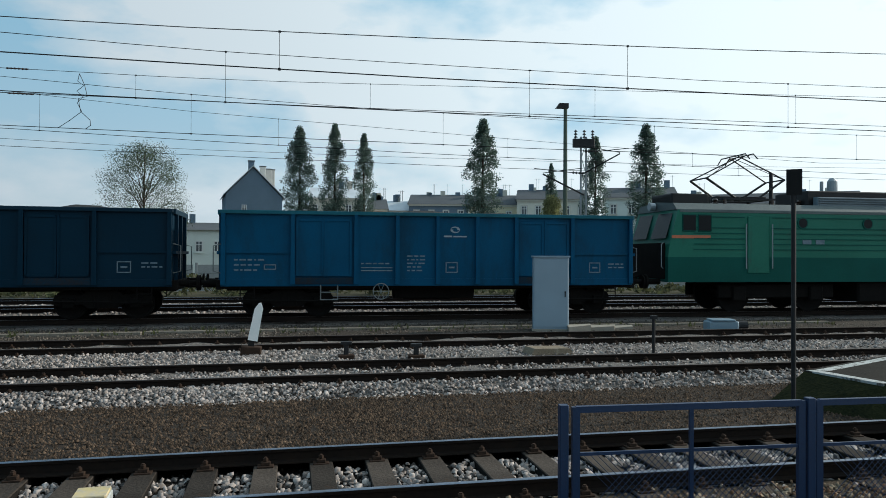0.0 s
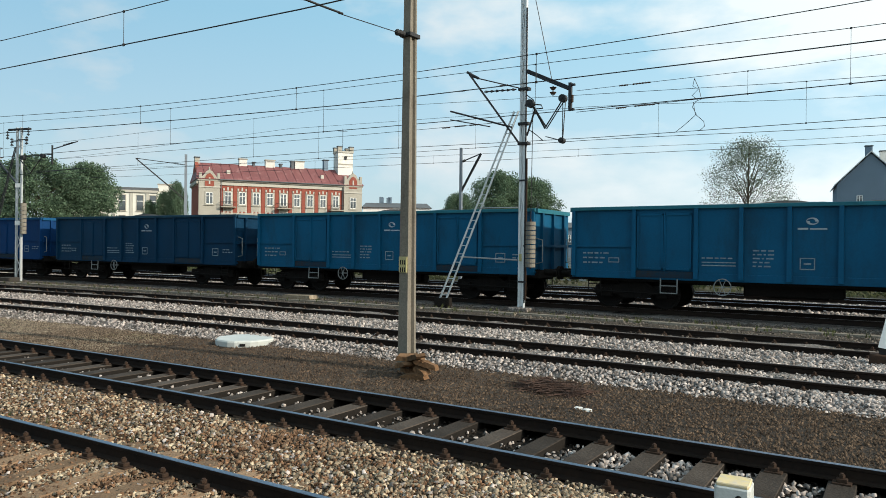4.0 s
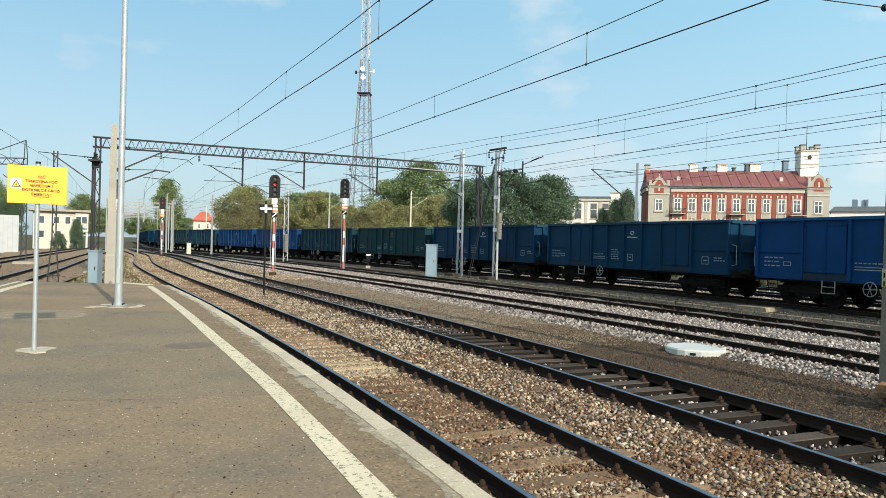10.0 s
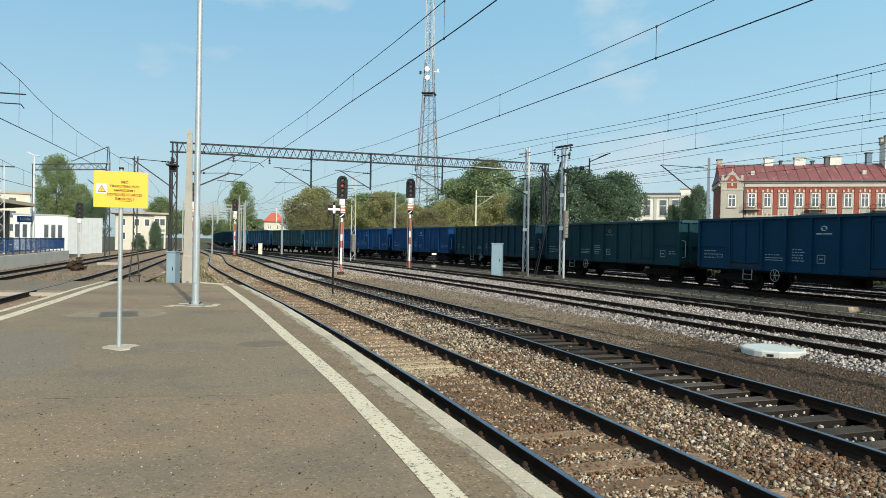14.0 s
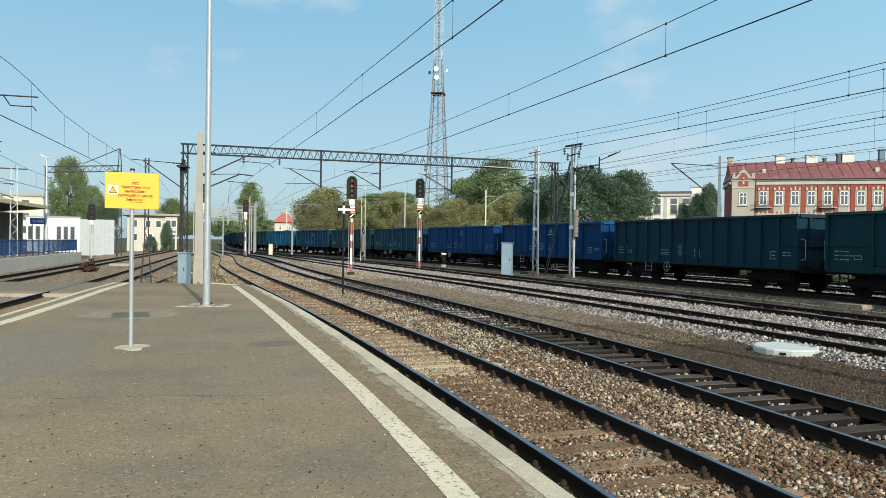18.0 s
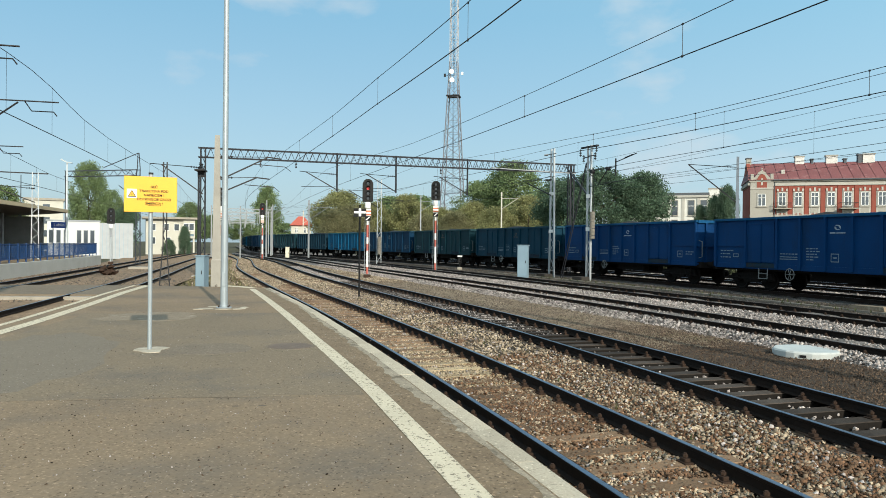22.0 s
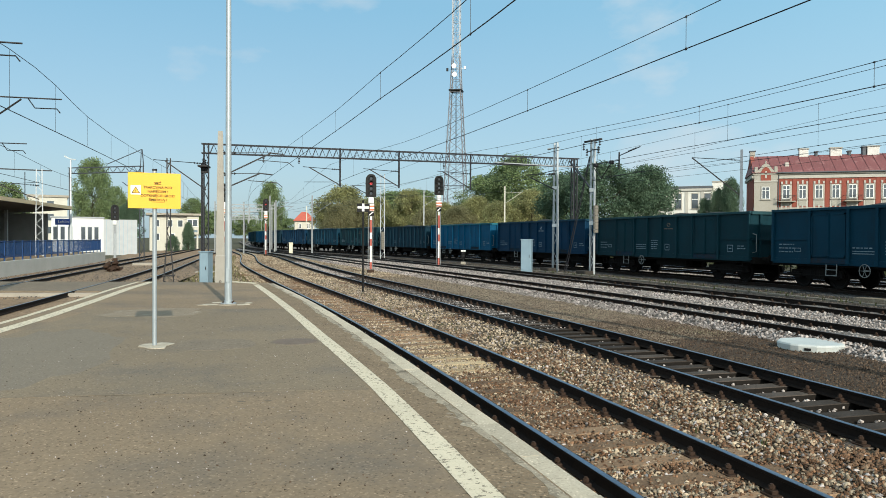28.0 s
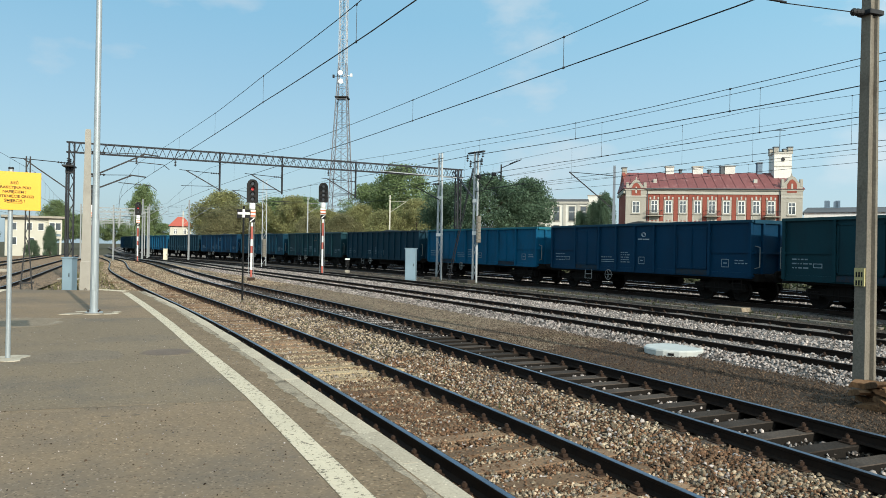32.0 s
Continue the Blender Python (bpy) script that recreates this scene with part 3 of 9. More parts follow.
# ---- ground ----
ground = new("ground", Shape().add([(-2500, -2500, -0.55), (2500, -2500, -0.55), (2500, 2500, -0.55), (-2500, 2500, -0.55)], [(0, 1, 2, 3)]).mesh("ground", EARTH))
tagged(ground, "dry earth with weeds and gravel", "ground", kind="structure")
SPAN = (-150, 45)
P, Q, R, S_, T = (lambda s, k=k: float(offset(k, s)) for k in "PQRST")
tagged(strip("yard_ground", *SPAN, lambda s: (-34, -0.30), lambda s: (P(s) - 2.2, -0.28), EARTH, step=2, cols=8, rough=0.015),
       "trampled brown ground beside the platform track", "ground", kind="structure")
tagged(strip("yard_ground", *SPAN, lambda s: (13.8, -0.02), lambda s: (26, -0.05), EARTH, step=2, cols=6, rough=0.015),
       "trampled brown ground beyond the sidings", "ground", kind="structure")
# beds of the tracks
tagged(strip("ballast_bed", -150, -36, lambda s: (P(s) - 2.3, -0.255), lambda s: (Q(s) - .8, -0.175), BED_TAN, cols=12, rough=.012, seed=10), "pale tan crushed stone between the curving tracks", "ballast", kind="structure")
tagged(strip("ballast_bed", -36.5, 45, lambda s: (P(s) - 2.3, -0.26), lambda s: (Q(s) - .8, -0.18), BED_BROWN, cols=12, rough=.012, seed=2), "tan crushed stone between two tracks", "ballast", kind="structure")
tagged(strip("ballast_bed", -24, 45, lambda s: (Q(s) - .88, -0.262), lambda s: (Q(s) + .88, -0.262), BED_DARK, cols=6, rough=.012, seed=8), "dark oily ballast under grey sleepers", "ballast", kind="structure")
tagged(strip("ballast_bed", -150, -23.5, lambda s: (Q(s) - .88, -0.212), lambda s: (Q(s) + .88, -0.212), BED_BROWN, cols=6, rough=.012, seed=18), "brown ballast under half-buried grey sleepers", "ballast", kind="structure")
# path gravel in three stretches: tan at the left, darkest at the right
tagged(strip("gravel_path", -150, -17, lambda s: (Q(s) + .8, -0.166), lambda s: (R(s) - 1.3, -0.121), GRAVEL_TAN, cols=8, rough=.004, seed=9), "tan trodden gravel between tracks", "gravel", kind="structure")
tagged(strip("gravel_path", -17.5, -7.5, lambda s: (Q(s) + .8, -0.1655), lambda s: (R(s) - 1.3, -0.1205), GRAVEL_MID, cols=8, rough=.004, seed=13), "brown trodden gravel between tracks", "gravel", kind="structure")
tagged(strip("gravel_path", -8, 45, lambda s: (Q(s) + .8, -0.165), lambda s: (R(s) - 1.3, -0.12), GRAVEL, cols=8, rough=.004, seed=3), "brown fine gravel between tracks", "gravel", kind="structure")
tagged(strip("ballast_shoulder", *SPAN, lambda s: (R(s) - 1.45, -0.16), lambda s: (R(s) - .85, 0.0), BED_LIGHT, cols=3, seed=4), "pale crushed stone slope", "ballast", kind="structure")
tagged(strip("ballast_bed", *SPAN, lambda s: (R(s) - .9, -0.01), lambda s: (S_(s) + 1.3, 0.02), BED_LIGHT, cols=10, seed=5), "pale crushed stone under two tracks", "ballast", kind="structure")
tagged(strip("path_strip", *SPAN, lambda s: (S_(s) + 1.25, 0.02), lambda s: (T(s) - 1.9, 0.02), BED_MID, cols=5, seed=6), "dark gravel strip with weeds", "gravel", kind="structure")
tagged(strip("ballast_bed", -400, 60, lambda s: (-0.6, 0.0), lambda s: (14, 0.03), BED_LIGHT, step=1, cols=10, seed=7), "pale crushed stone under the goods line", "ballast", kind="structure")


# ---- tracks ----
RAIL_SECTION = ((-.068, 0), (.068, 0), (.068, .012), (.012, .03), (.010, .11), (.034, .122), (.036, .15), (-.036, .15), (-.034, .122), (-.010, .11), (-.012, .03), (-.068, .012))


def swept_rail(places, z):
    """A rail along places of x, y and heading; its running surface is given apart."""
    v, f, top = [], [], []
    n = len(RAIL_SECTION)
    for x, y, a in places:
        c, d = math.cos(radians(a)), math.sin(radians(a))
        v += [(x - d * o, y + c * o, z - 0.15 + h) for o, h in RAIL_SECTION]
        top += [(x - d * o, y + c * o, z + h) for o, h in ((-.031, .001), (-.026, .0045), (.026, .0045), (.031, .001))]
    for k in range(len(places) - 1):
        f += [(k * n + i, k * n + n + i, k * n + n + (i + 1) % n, k * n + (i + 1) % n) for i in range(n)]
    g = [(k * 4 + i, k * 4 + 4 + i, k * 4 + 5 + i, k * 4 + 1 + i) for k in range(len(places) - 1) for i in range(3)]
    g += [(4 * (len(places) - 1), 4 * (len(places) - 1) + 1, 4 * (len(places) - 1) + 2, 4 * (len(places) - 1) + 3)]
    return Shape().add(v, f + [tuple(range(n))]), Shape().add(top, g)


def rail_track(label, line, z, top, group="tracks"):
    """line: function from a step to x, y, heading of the centre, with its steps."""
    track = thing("rail_track", label, "track", group, "structure")
    for side in (-0.7525, 0.7525):
        places = [(x - math.sin(radians(a)) * side, y + math.cos(radians(a)) * side, a) for x, y, a in line]
        body, head = swept_rail(places, z)
        rail = part("rail", body, RAIL_SIDE, track)
        part("running_surface", head, top, rail)
    return track


def main_line(key, s0, s1, step=1.0):
    out = []
    for s in np.arange(s0, s1 + step, step):
        x, y, a = along(s, offset(key, s))
        x2, y2, _ = along(s + .5, offset(key, s + .5))
        out.append((float(x), float(y), math.degrees(math.atan2(y2 - y, x2 - x))))
    return out


PLATE = Shape().box(-.085, .085, -.17, .17, 0, .018, .006)
for k_ in (-.115, .115):
    PLATE.box(-.05, .05, k_ - .035, k_ + .035, .018, .055, .008).tube((0, k_, .05), (0, k_, .105), .018, 6).tube((0, k_, .066), (0, k_, .092), .030, 6)
CLAMP_MESH = PLATE.mesh("rail_fastening", RUST)


def sleepers(track, key, s0, s1, material, z, clamps=True, spacing=0.62, seed=1, half=1.28, sides=None, sunk=0.0, renewed=None):
    rng = random.Random(seed)
    me = Shape().box(-.125, .125, -half, half, -.24, 0, .018).mesh("sleeper", material)
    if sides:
        # tops worn grey, sides given a second, near-black material
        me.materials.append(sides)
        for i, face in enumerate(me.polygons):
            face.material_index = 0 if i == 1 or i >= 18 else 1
    if renewed:
        # a few newer, paler ones on a short stretch
        pale_me = Shape().box(-.125, .125, -half, half, -.24, 0, .018).mesh("sleeper", renewed[2])
    s = s0
    while s < s1:
        o = float(offset(key, s))
        x, y, a = along(s, o)
        x2, y2, _ = along(s + .5, float(offset(key, s + .5)))
        a = math.degrees(math.atan2(y2 - y, x2 - x)) + rng.uniform(-.8, .8)
        part("sleeper", pale_me if renewed and renewed[0] < s < renewed[1] else me, None, track, at=pose(x, y, z - .153 + (rng.uniform(-sunk, .002) if sunk else rng.uniform(-.005, .004)), rng.uniform(-.3, .3), rng.uniform(-1.2, 1.2), a))
        if clamps:
            for side in (-.7525, .7525):
                part("rail_fastening", CLAMP_MESH, None, track, at=pose(x - math.sin(radians(a)) * side, y + math.cos(radians(a)) * side, z - .155, 0, 0, a))
        s += spacing * rng.uniform(.97, 1.03)


track_p = rail_track("platform track with polished rails on red-brown wooden sleepers", main_line("P", -140, 40), 0.0, RAIL_TOP)
track_q = rail_track("track with polished rails on grey wooden sleepers in gravel", main_line("Q", -140, 40), 0.0, RAIL_TOP)
track_r = rail_track("dull-railed siding in pale crushed stone", main_line("R", -150, 40), 0.15, RAIL_DULL)
track_s = rail_track("dull-railed siding beside the goods line", main_line("S", -150, 40), 0.15, RAIL_DULL)
rail_track("goods line under the moving coal train", main_line("T", -390, 120, 2), 0.2, RAIL_DULL)
rail_track("siding behind the goods train", main_line("U", -118, 60, 2), 0.2, RAIL_TOP)
rail_track("second siding behind the goods train", main_line("V", -118, 60, 2), 0.2, RAIL_TOP)


# ---- goods train ----
WAGON_PITCH = 14.19
BODY_L, BODY_W = 12.85, 2.9


def bogie(parent, x, rim):
    b = Shape()
    for y in (-1.0, 1.0):
        b.prism([(x - 1.35, .46), (x - 1.25, .72), (x - .55, .72), (x - .35, .86), (x + .35, .86), (x + .55, .72), (x + 1.25, .72), (x + 1.35, .46), (x + 1.1, .40), (x + .55, .46), (x + .4, .34), (x - .4, .34), (x - .55, .46), (x - 1.1, .40)], y - .06, y + .06)
        for k in (-.9, .9):
            b.box(x + k - .17, x + k + .17, y - .14, y + .14, .36, .62, .03)
        for k in (-.22, 0, .22):
            b.tube((x + k, y, .38), (x + k, y, .72), .07, 8)
    b.box(x - .25, x + .25, -1.0, 1.0, .5, .86)
    frame_ = part("bogie", b, UNDERFRAME, parent)
    for k in (-.9, .9):
        w = Shape()
        for y in (-.75, .75):
            sgn = 1 if y > 0 else -1
            w.wheel(x + k, y, .46, [(.10, -.07), (.14, -.06), (.36, -.03), (.40, -.065), (.46, -.065), (.465, .03 if sgn > 0 else .03), (.40, .06), (.36, .03), (.14, .06), (.10, .07)], 18)
        w.tube((x + k, -.75, .46), (x + k, .75, .46), .08, 8)
        part("wheelset", w, rim, frame_)
    return frame_


def build_wagon(paint, label, logo, marks, rng, ladder_side=1):
    """An open coal wagon; its near side faces -y, rail tops at z = 0, x along the train."""
    mat = PAINTS[paint]
    wagon = thing("coal_wagon", label, "wagon", "wagons of the goods train")
    h, w = BODY_L / 2, BODY_W / 2
    z0, z1 = 1.02, 3.12
    # underframe
    u = Shape().box(-h + .05, h - .05, -.25, .25, .78, 1.05)
    for y in (-1, 1):
        u.box(-h, h, y * (w - .16) - .05, y * (w - .16) + .05, .88, 1.14)
    for x in np.linspace(-h + .4, h - .4, 9):
        u.box(x - .05, x + .05, -w + .1, w - .1, .92, 1.08)
    u.box(-1.3, 1.3, -.9, -.5, .55, .9, .05).tube((-.8, .6, .62), (.8, .6, .62), .2, 10)
    for x in (-4.4, 4.4):
        u.tube((x - 1.4, -w + .2, .55), (x + 1.4, -w + .2, .5), .025, 5)
    part("underframe", u, UNDERFRAME, wagon)
    part("floor", Shape().box(-h, h, -w + .02, w - .02, 1.1, 1.16), UNDERFRAME, wagon)
    # side walls with posts, doors and rails
    n_bay = 13 if paint == "grey" else 8
    xs = np.linspace(-h, h, n_bay + 1) if n_bay > 9 else -h + BODY_L * np.array([0, .160, .305, .4025, .5, .5975, .695, .84, 1])
    n_bay = len(xs) - 1
    for y, sgn in ((-w, -1), (w, 1)):
        side_ = Shape().box(-h, h, min(y, y - sgn * .06), max(y, y - sgn * .06), z0 + .02, z1)
        wall = part("side_wall", side_, mat, wagon)
        rail = Shape().box(-h - .03, h + .03, min(y + sgn * .09, y - sgn * .08), max(y + sgn * .09, y - sgn * .08), z1 - .03, z1 + .08, .02)
        part("top_rail", rail, RIMS[paint], wall, "coal-dusted faded rim")
        sill = Shape().box(-h, h, min(y + sgn * .03, y - sgn * .02), max(y + sgn * .03, y - sgn * .02), z0 - .06, z0 + .16, .015)
        part("bottom_rail", sill, mat, wall)
        post_me = Shape().prism([(-.07, z0), (.07, z0), (.055, z1 - .02), (-.055, z1 - .02)], 0, sgn * .10).mesh("post", mat)
        for x in xs:
            part("post", post_me, None, wall, at=pose(min(max(x, -h + .07), h - .07), y, 0))
        for b_ in (0, n_bay - 1):
            part("stiffener", Shape().box(xs[b_] + .07, xs[b_ + 1] - .07, min(y, y + sgn * .05), max(y, y + sgn * .05), 1.93, 1.99), mat, wall)
        for x0 in ((xs[1], xs[6]) if n_bay == 8 else ()):
            for d in range(2):
                a, b_ = x0 + .09 + d * .83, x0 + .09 + d * .83 + .81
                door = Shape().box(a, b_, min(y, y + sgn * .045), max(y, y + sgn * .045), z0 + .24, z1 - .16, .015)
                for q in (a + .03, b_ - .03):
                    door.box(q - .03, q + .03, min(y + sgn * .04, y + sgn * .07), max(y + sgn * .04, y + sgn * .07), z0 + .24, z1 - .16)
                door.box(a, b_, min(y + sgn * .04, y + sgn * .07), max(y + sgn * .04, y + sgn * .07), z1 - .22, z1 - .16)
                door.box(a, b_, min(y + sgn * .04, y + sgn * .07), max(y + sgn * .04, y + sgn * .07), z0 + .24, z0 + .30)
                part("door", door, mat, wall)
            part("lock_bar", Shape().box(x0 + .915, x0 + .955, min(y, y + sgn * .085), max(y, y + sgn * .085), z0 + .2, z1 - .14), mat, wall)
            part("door_step_plate", Shape().box(x0 + .05, x0 + 1.78, min(y, y + sgn * .06), max(y, y + sgn * .06), z0 + .0, z0 + .2), RIM_DIRT, wall, "rusty worn plate under the doors")
    # ends
    for sgn in (-1, 1):
        e = Shape().box(min(sgn * h, sgn * (h - .06)), max(sgn * h, sgn * (h - .06)), -w + .06, w - .06, z0, z1)
        end = part("end_wall", e, mat, wagon)
        out = lambda d: (min(sgn * h, sgn * (h + d)), max(sgn * h, sgn * (h + d)))
        for y in (-.95, 0, .95):
            part("rib", Shape().box(*out(.1), y - .06, y + .06, z0, z1 - .06), mat, end)
        part("top_bar", Shape().box(*out(.09), -w, w, z1 - .06, z1 + .08), RIMS[paint], end)
        part("cross_bar", Shape().box(*out(.115), -w, w, 1.9, 1.99), mat, end)
        part("headstock", Shape().box(*out(.14), -w + .1, w - .1, .86, 1.14), UNDERFRAME, end)
        for y in (-w + .12, w - .12):
            hand = Shape().path([(sgn * h, y, 1.35), (sgn * (h + .22), y, 1.4), (sgn * (h + .22), y, 2.15), (sgn * h, y, 2.2)], .018, 5)
            part("end_handrail", hand, HANDLE, end)
        for y in (-.875, .875):
            buf = Shape().tube((sgn * h, y, 1.05), (sgn * (h + .42), y, 1.05), .1, 10).tube((sgn * (h + .42), y, 1.05), (sgn * (h + .63), y, 1.05), .075, 10)
            buf.tube((sgn * (h + .62), y, 1.05), (sgn * (h + .665), y, 1.05), .23, 14)
            part("buffer", buf, UNDERFRAME, end)
        part("coupling", Shape().path([(sgn * h, 0, 1.0), (sgn * (h + .3), 0, .9), (sgn * (h + .66), 0, .92)], .04, 6), UNDERFRAME, end)
        for y in (-w + .05, w - .05):
            x = sgn * (h - .75)
            steps = Shape().path([(x - .2, y, 1.0), (x - .2, y, .52), (x + .2, y, .52), (x + .2, y, 1.0)], .02, 5).tube((x - .2, y, .76), (x + .2, y, .76), .015, 5)
            part("step", steps, UNDERFRAME, wagon)
    for x in (-4.5, 4.5):
        bogie(wagon, x, UNDERFRAME)
    # step by a door, brake wheel
    st = Shape().path([(-3.55, -w - .02, 1.0), (-3.55, -w - .04, .56), (-3.05, -w - .04, .56), (-3.05, -w - .02, 1.0)], .022, 5).tube((-3.55, -w - .04, .78), (-3.05, -w - .04, .78), .016, 5)
    part("side_step", st, HANDLE, wagon)
    wheel_ = Shape()
    ring = [(-1.75 + .24 * math.cos(i * math.pi / 8), -w - .07, .80 + .24 * math.sin(i * math.pi / 8)) for i in range(17)]
    wheel_.path(ring, .016, 5)
    bw = part("brake_wheel", wheel_, HANDLE, wagon)
    part("hub", Shape().tube((-1.75, -w - .1, .80), (-1.75, -w + .2, .80), .03, 6), HANDLE, bw)
    for i in (0, 3, 5, 8, 11, 13):
        part("spoke", Shape().tube((-1.75, -w - .07, .80), ring[i], .011, 4), HANDLE, bw)
    # coal heap
    nx, ny = 36, 8
    v, f = [], []
    ph = rng.uniform(0, 9)
    for i in range(nx + 1):
        for j in range(ny + 1):
            x, y = -h + .1 + (BODY_L - .2) * i / nx, -w + .08 + (BODY_W - .16) * j / ny
            e = min(1, 7 * min(i / nx, 1 - i / nx)) * min(1, 2.6 * min(j / ny, 1 - j / ny))
            z = 2.97 + e * (.25 + .09 * math.sin(x * .7 + ph) + .05 * math.sin(x * 2.3 + ph * 2)) + .06 * noise.noise((x * 2.2 + ph, y * 2.2, ph))
            v.append((x, y, z))
    f = [(i * (ny + 1) + j, (i + 1) * (ny + 1) + j, (i + 1) * (ny + 1) + j + 1, i * (ny + 1) + j + 1) for i in range(nx) for j in range(ny)]
    part("coal_load", Shape().add(v, f), COAL, wagon, "black heaped coal")
    # emblem as plain shapes, and lettering as bars
    y = -w - .012
    if logo:
        lx_, zc_ = .55, 2.72
        em = Shape()
        for flip in (1, -1):
            # two opposed commas, thick at the head and thin at the tail
            turn_ = [math.pi * (-.05 + k * .085) for k in range(13)]
            thick = [.085 * (1 - k / 12) ** .8 + .004 for k in range(13)]
            outer = [(lx_ + flip * .15 * math.cos(q), zc_ - .03 + flip * .10 * math.sin(q)) for q in turn_]
            inner = [(lx_ + flip * (.15 - w_) * math.cos(q), zc_ - .03 + flip * (.10 - w_ * .75) * math.sin(q)) for q, w_ in zip(turn_, thick)]
            em.add([(x, y, z) for x, z in outer] + [(x, y, z) for x, z in inner], [(k, k + 1, 14 + k, 13 + k) for k in range(12)])
        em.box(lx_ - .36, lx_ - .10, y - .003, y, 2.46, 2.51).box(lx_ - .06, lx_ + .36, y - .003, y, 2.46, 2.50)
        part("emblem", em, LETTER_FRESH if logo == 1 else LOGO_RUST, wagon, kind="stuff")
    if marks:
        mk = Shape()
        def bars(x, z, rows, wid, hh=.04, gap=.11):
            for r in range(rows):
                c_ = x
                while c_ < x + wid * rng.uniform(.7, 1):
                    d = rng.uniform(.06, .2)
                    mk.box(c_, c_ + d, y - .003, y, z - r * gap, z - r * gap + hh)
                    c_ += d + .05
        bars(-.95, 1.85, 5, .55)
        bars(-2.35, 1.62, 1, .95)
        mk.box(-2.35, -1.4, y - .003, y, 1.41, 1.44).box(-2.35, -1.4, y - .003, y, 1.50, 1.53)
        for a in (.25, 4.95):
            mk.box(a, a + .38, y - .003, y, 1.66, 1.69).box(a, a + .38, y - .003, y, 1.36, 1.39).box(a, a + .03, y - .003, y, 1.36, 1.69).box(a + .35, a + .38, y - .003, y, 1.36, 1.69).box(a + .1, a + .28, y - .003, y, 1.5, 1.55)
        bars(-6.05, 1.72, 3, .9, .045, .15)
        bars(5.6, 1.62, 2, .5)
        mk.box(-5.2, -4.85, y - .003, y, 1.58, 1.61).box(-5.2, -4.85, y - .003, y, 1.45, 1.48).box(-5.2, -5.17, y - .003, y, 1.45, 1.61).box(-4.88, -4.85, y - .003, y, 1.45, 1.61)
        part("lettering", mk, LETTER, wagon, kind="stuff")
    if paint == "black":
        part("orange_patch", Shape().prism([(.35, 2.02), (.95, 1.98), (1.05, 2.3), (.9, 2.48), (.5, 2.44), (.38, 2.25)], y - .004, y + .01), surface("faded_orange_mark", (.10, .045, .03), (.03, .025, .035), .8, grain=12, blotch=4), wagon, "faded orange patch of paint")
    return wagon


KINDS = {
    "teal": build_wagon("teal", "faded teal open coal wagon heaped with coal, on the goods line", 1, True, random.Random(1)),
    "teal_plain": build_wagon("teal", "dirty teal open coal wagon heaped with coal", 0, True, random.Random(2)),
    "blue": build_wagon("blue", "clean bright blue open coal wagon full of coal", 1, True, random.Random(3)),
    "navy": build_wagon("navy", "dirty navy blue open coal wagon full of coal", 1, True, random.Random(4)),
    "black": build_wagon("black", "sooty black open coal wagon with a faded orange patch", 0, True, random.Random(5)),
    "grey": build_wagon("grey", "dark grey open coal wagon with close-set side posts", 0, True, random.Random(8)),
    "slate": build_wagon("slate", "sooty slate blue open coal wagon full of coal", 2, True, random.Random(7)),
    "green": build_wagon("green", "weathered grey-green open coal wagon with a rusty faded emblem", 2, True, random.Random(6)),
}
ORDER = ["teal", "black", "teal", "teal", "navy", "blue", "navy", "navy", "green", "grey", "blue", "blue", "slate", "green", "navy",
         "teal_plain", "grey", "green", "slate", "navy", "grey", "teal_plain", "green", "grey", "navy"]
FIRST_S, SPEED = 2.17, 5.25


def lag(t):
    """Metres by which the train falls behind a steady run."""
    raw = lambda q: np.interp(q, (0, 3, 7, 9, 12, 14, 17, 19, 21, 25, 28, 30, 32), (.10, .20, .9, 1.08, 1.17, 1.32, 1.55, 1.74, 1.68, 1.5, 1.4, 1.2, .75))
    return float((raw(t - 1) + 2 * raw(t) + raw(t + 1)) / 4)


TRAIN = []
for k_, kind_ in enumerate(ORDER):
    first = kind_ not in ORDER[:k_]
    TRAIN.append((KINDS[kind_] if first else copy_thing(KINDS[kind_], pose(0, 0, 0)), FIRST_S - WAGON_PITCH * k_))


def train_pose(s):
    """Pose of a vehicle whose middle is at s, resting on the curve by its two bogies."""
    x0, y0, _ = along(s - 4.5, 1.45)
    x1, y1, _ = along(s + 4.5, 1.45)
    return pose((x0 + x1) / 2, (y0 + y1) / 2, 0.2, 0, 0, math.degrees(math.atan2(y1 - y0, x1 - x0)))


# ---- platform ----
PLAT_Z = 0.42
plat = thing("island_platform", "asphalt island platform with concrete edge slabs and white lines", "platform", kind="structure")


def p_edge(s, back):
    x, y, _ = along(s, float(offset("P", s)) - 1.66 - back)
    return float(x), float(y)


END_S = -31.2
right_edge = [p_edge(s, 0.22) for s in np.arange(30, END_S - .01, -1.2)]
LEFT_EDGE = [(-28.6, -7.6), (-24.5, -7.35), (-20.3, -6.95), (-16, -6.6), (-10, -6.35), (0, -6.2), (30, -6.0)]
top = Shape().slab([(x, y) for x, y in LEFT_EDGE] + right_edge, -0.5, PLAT_Z)
part("asphalt", top, ASPHALT, plat)
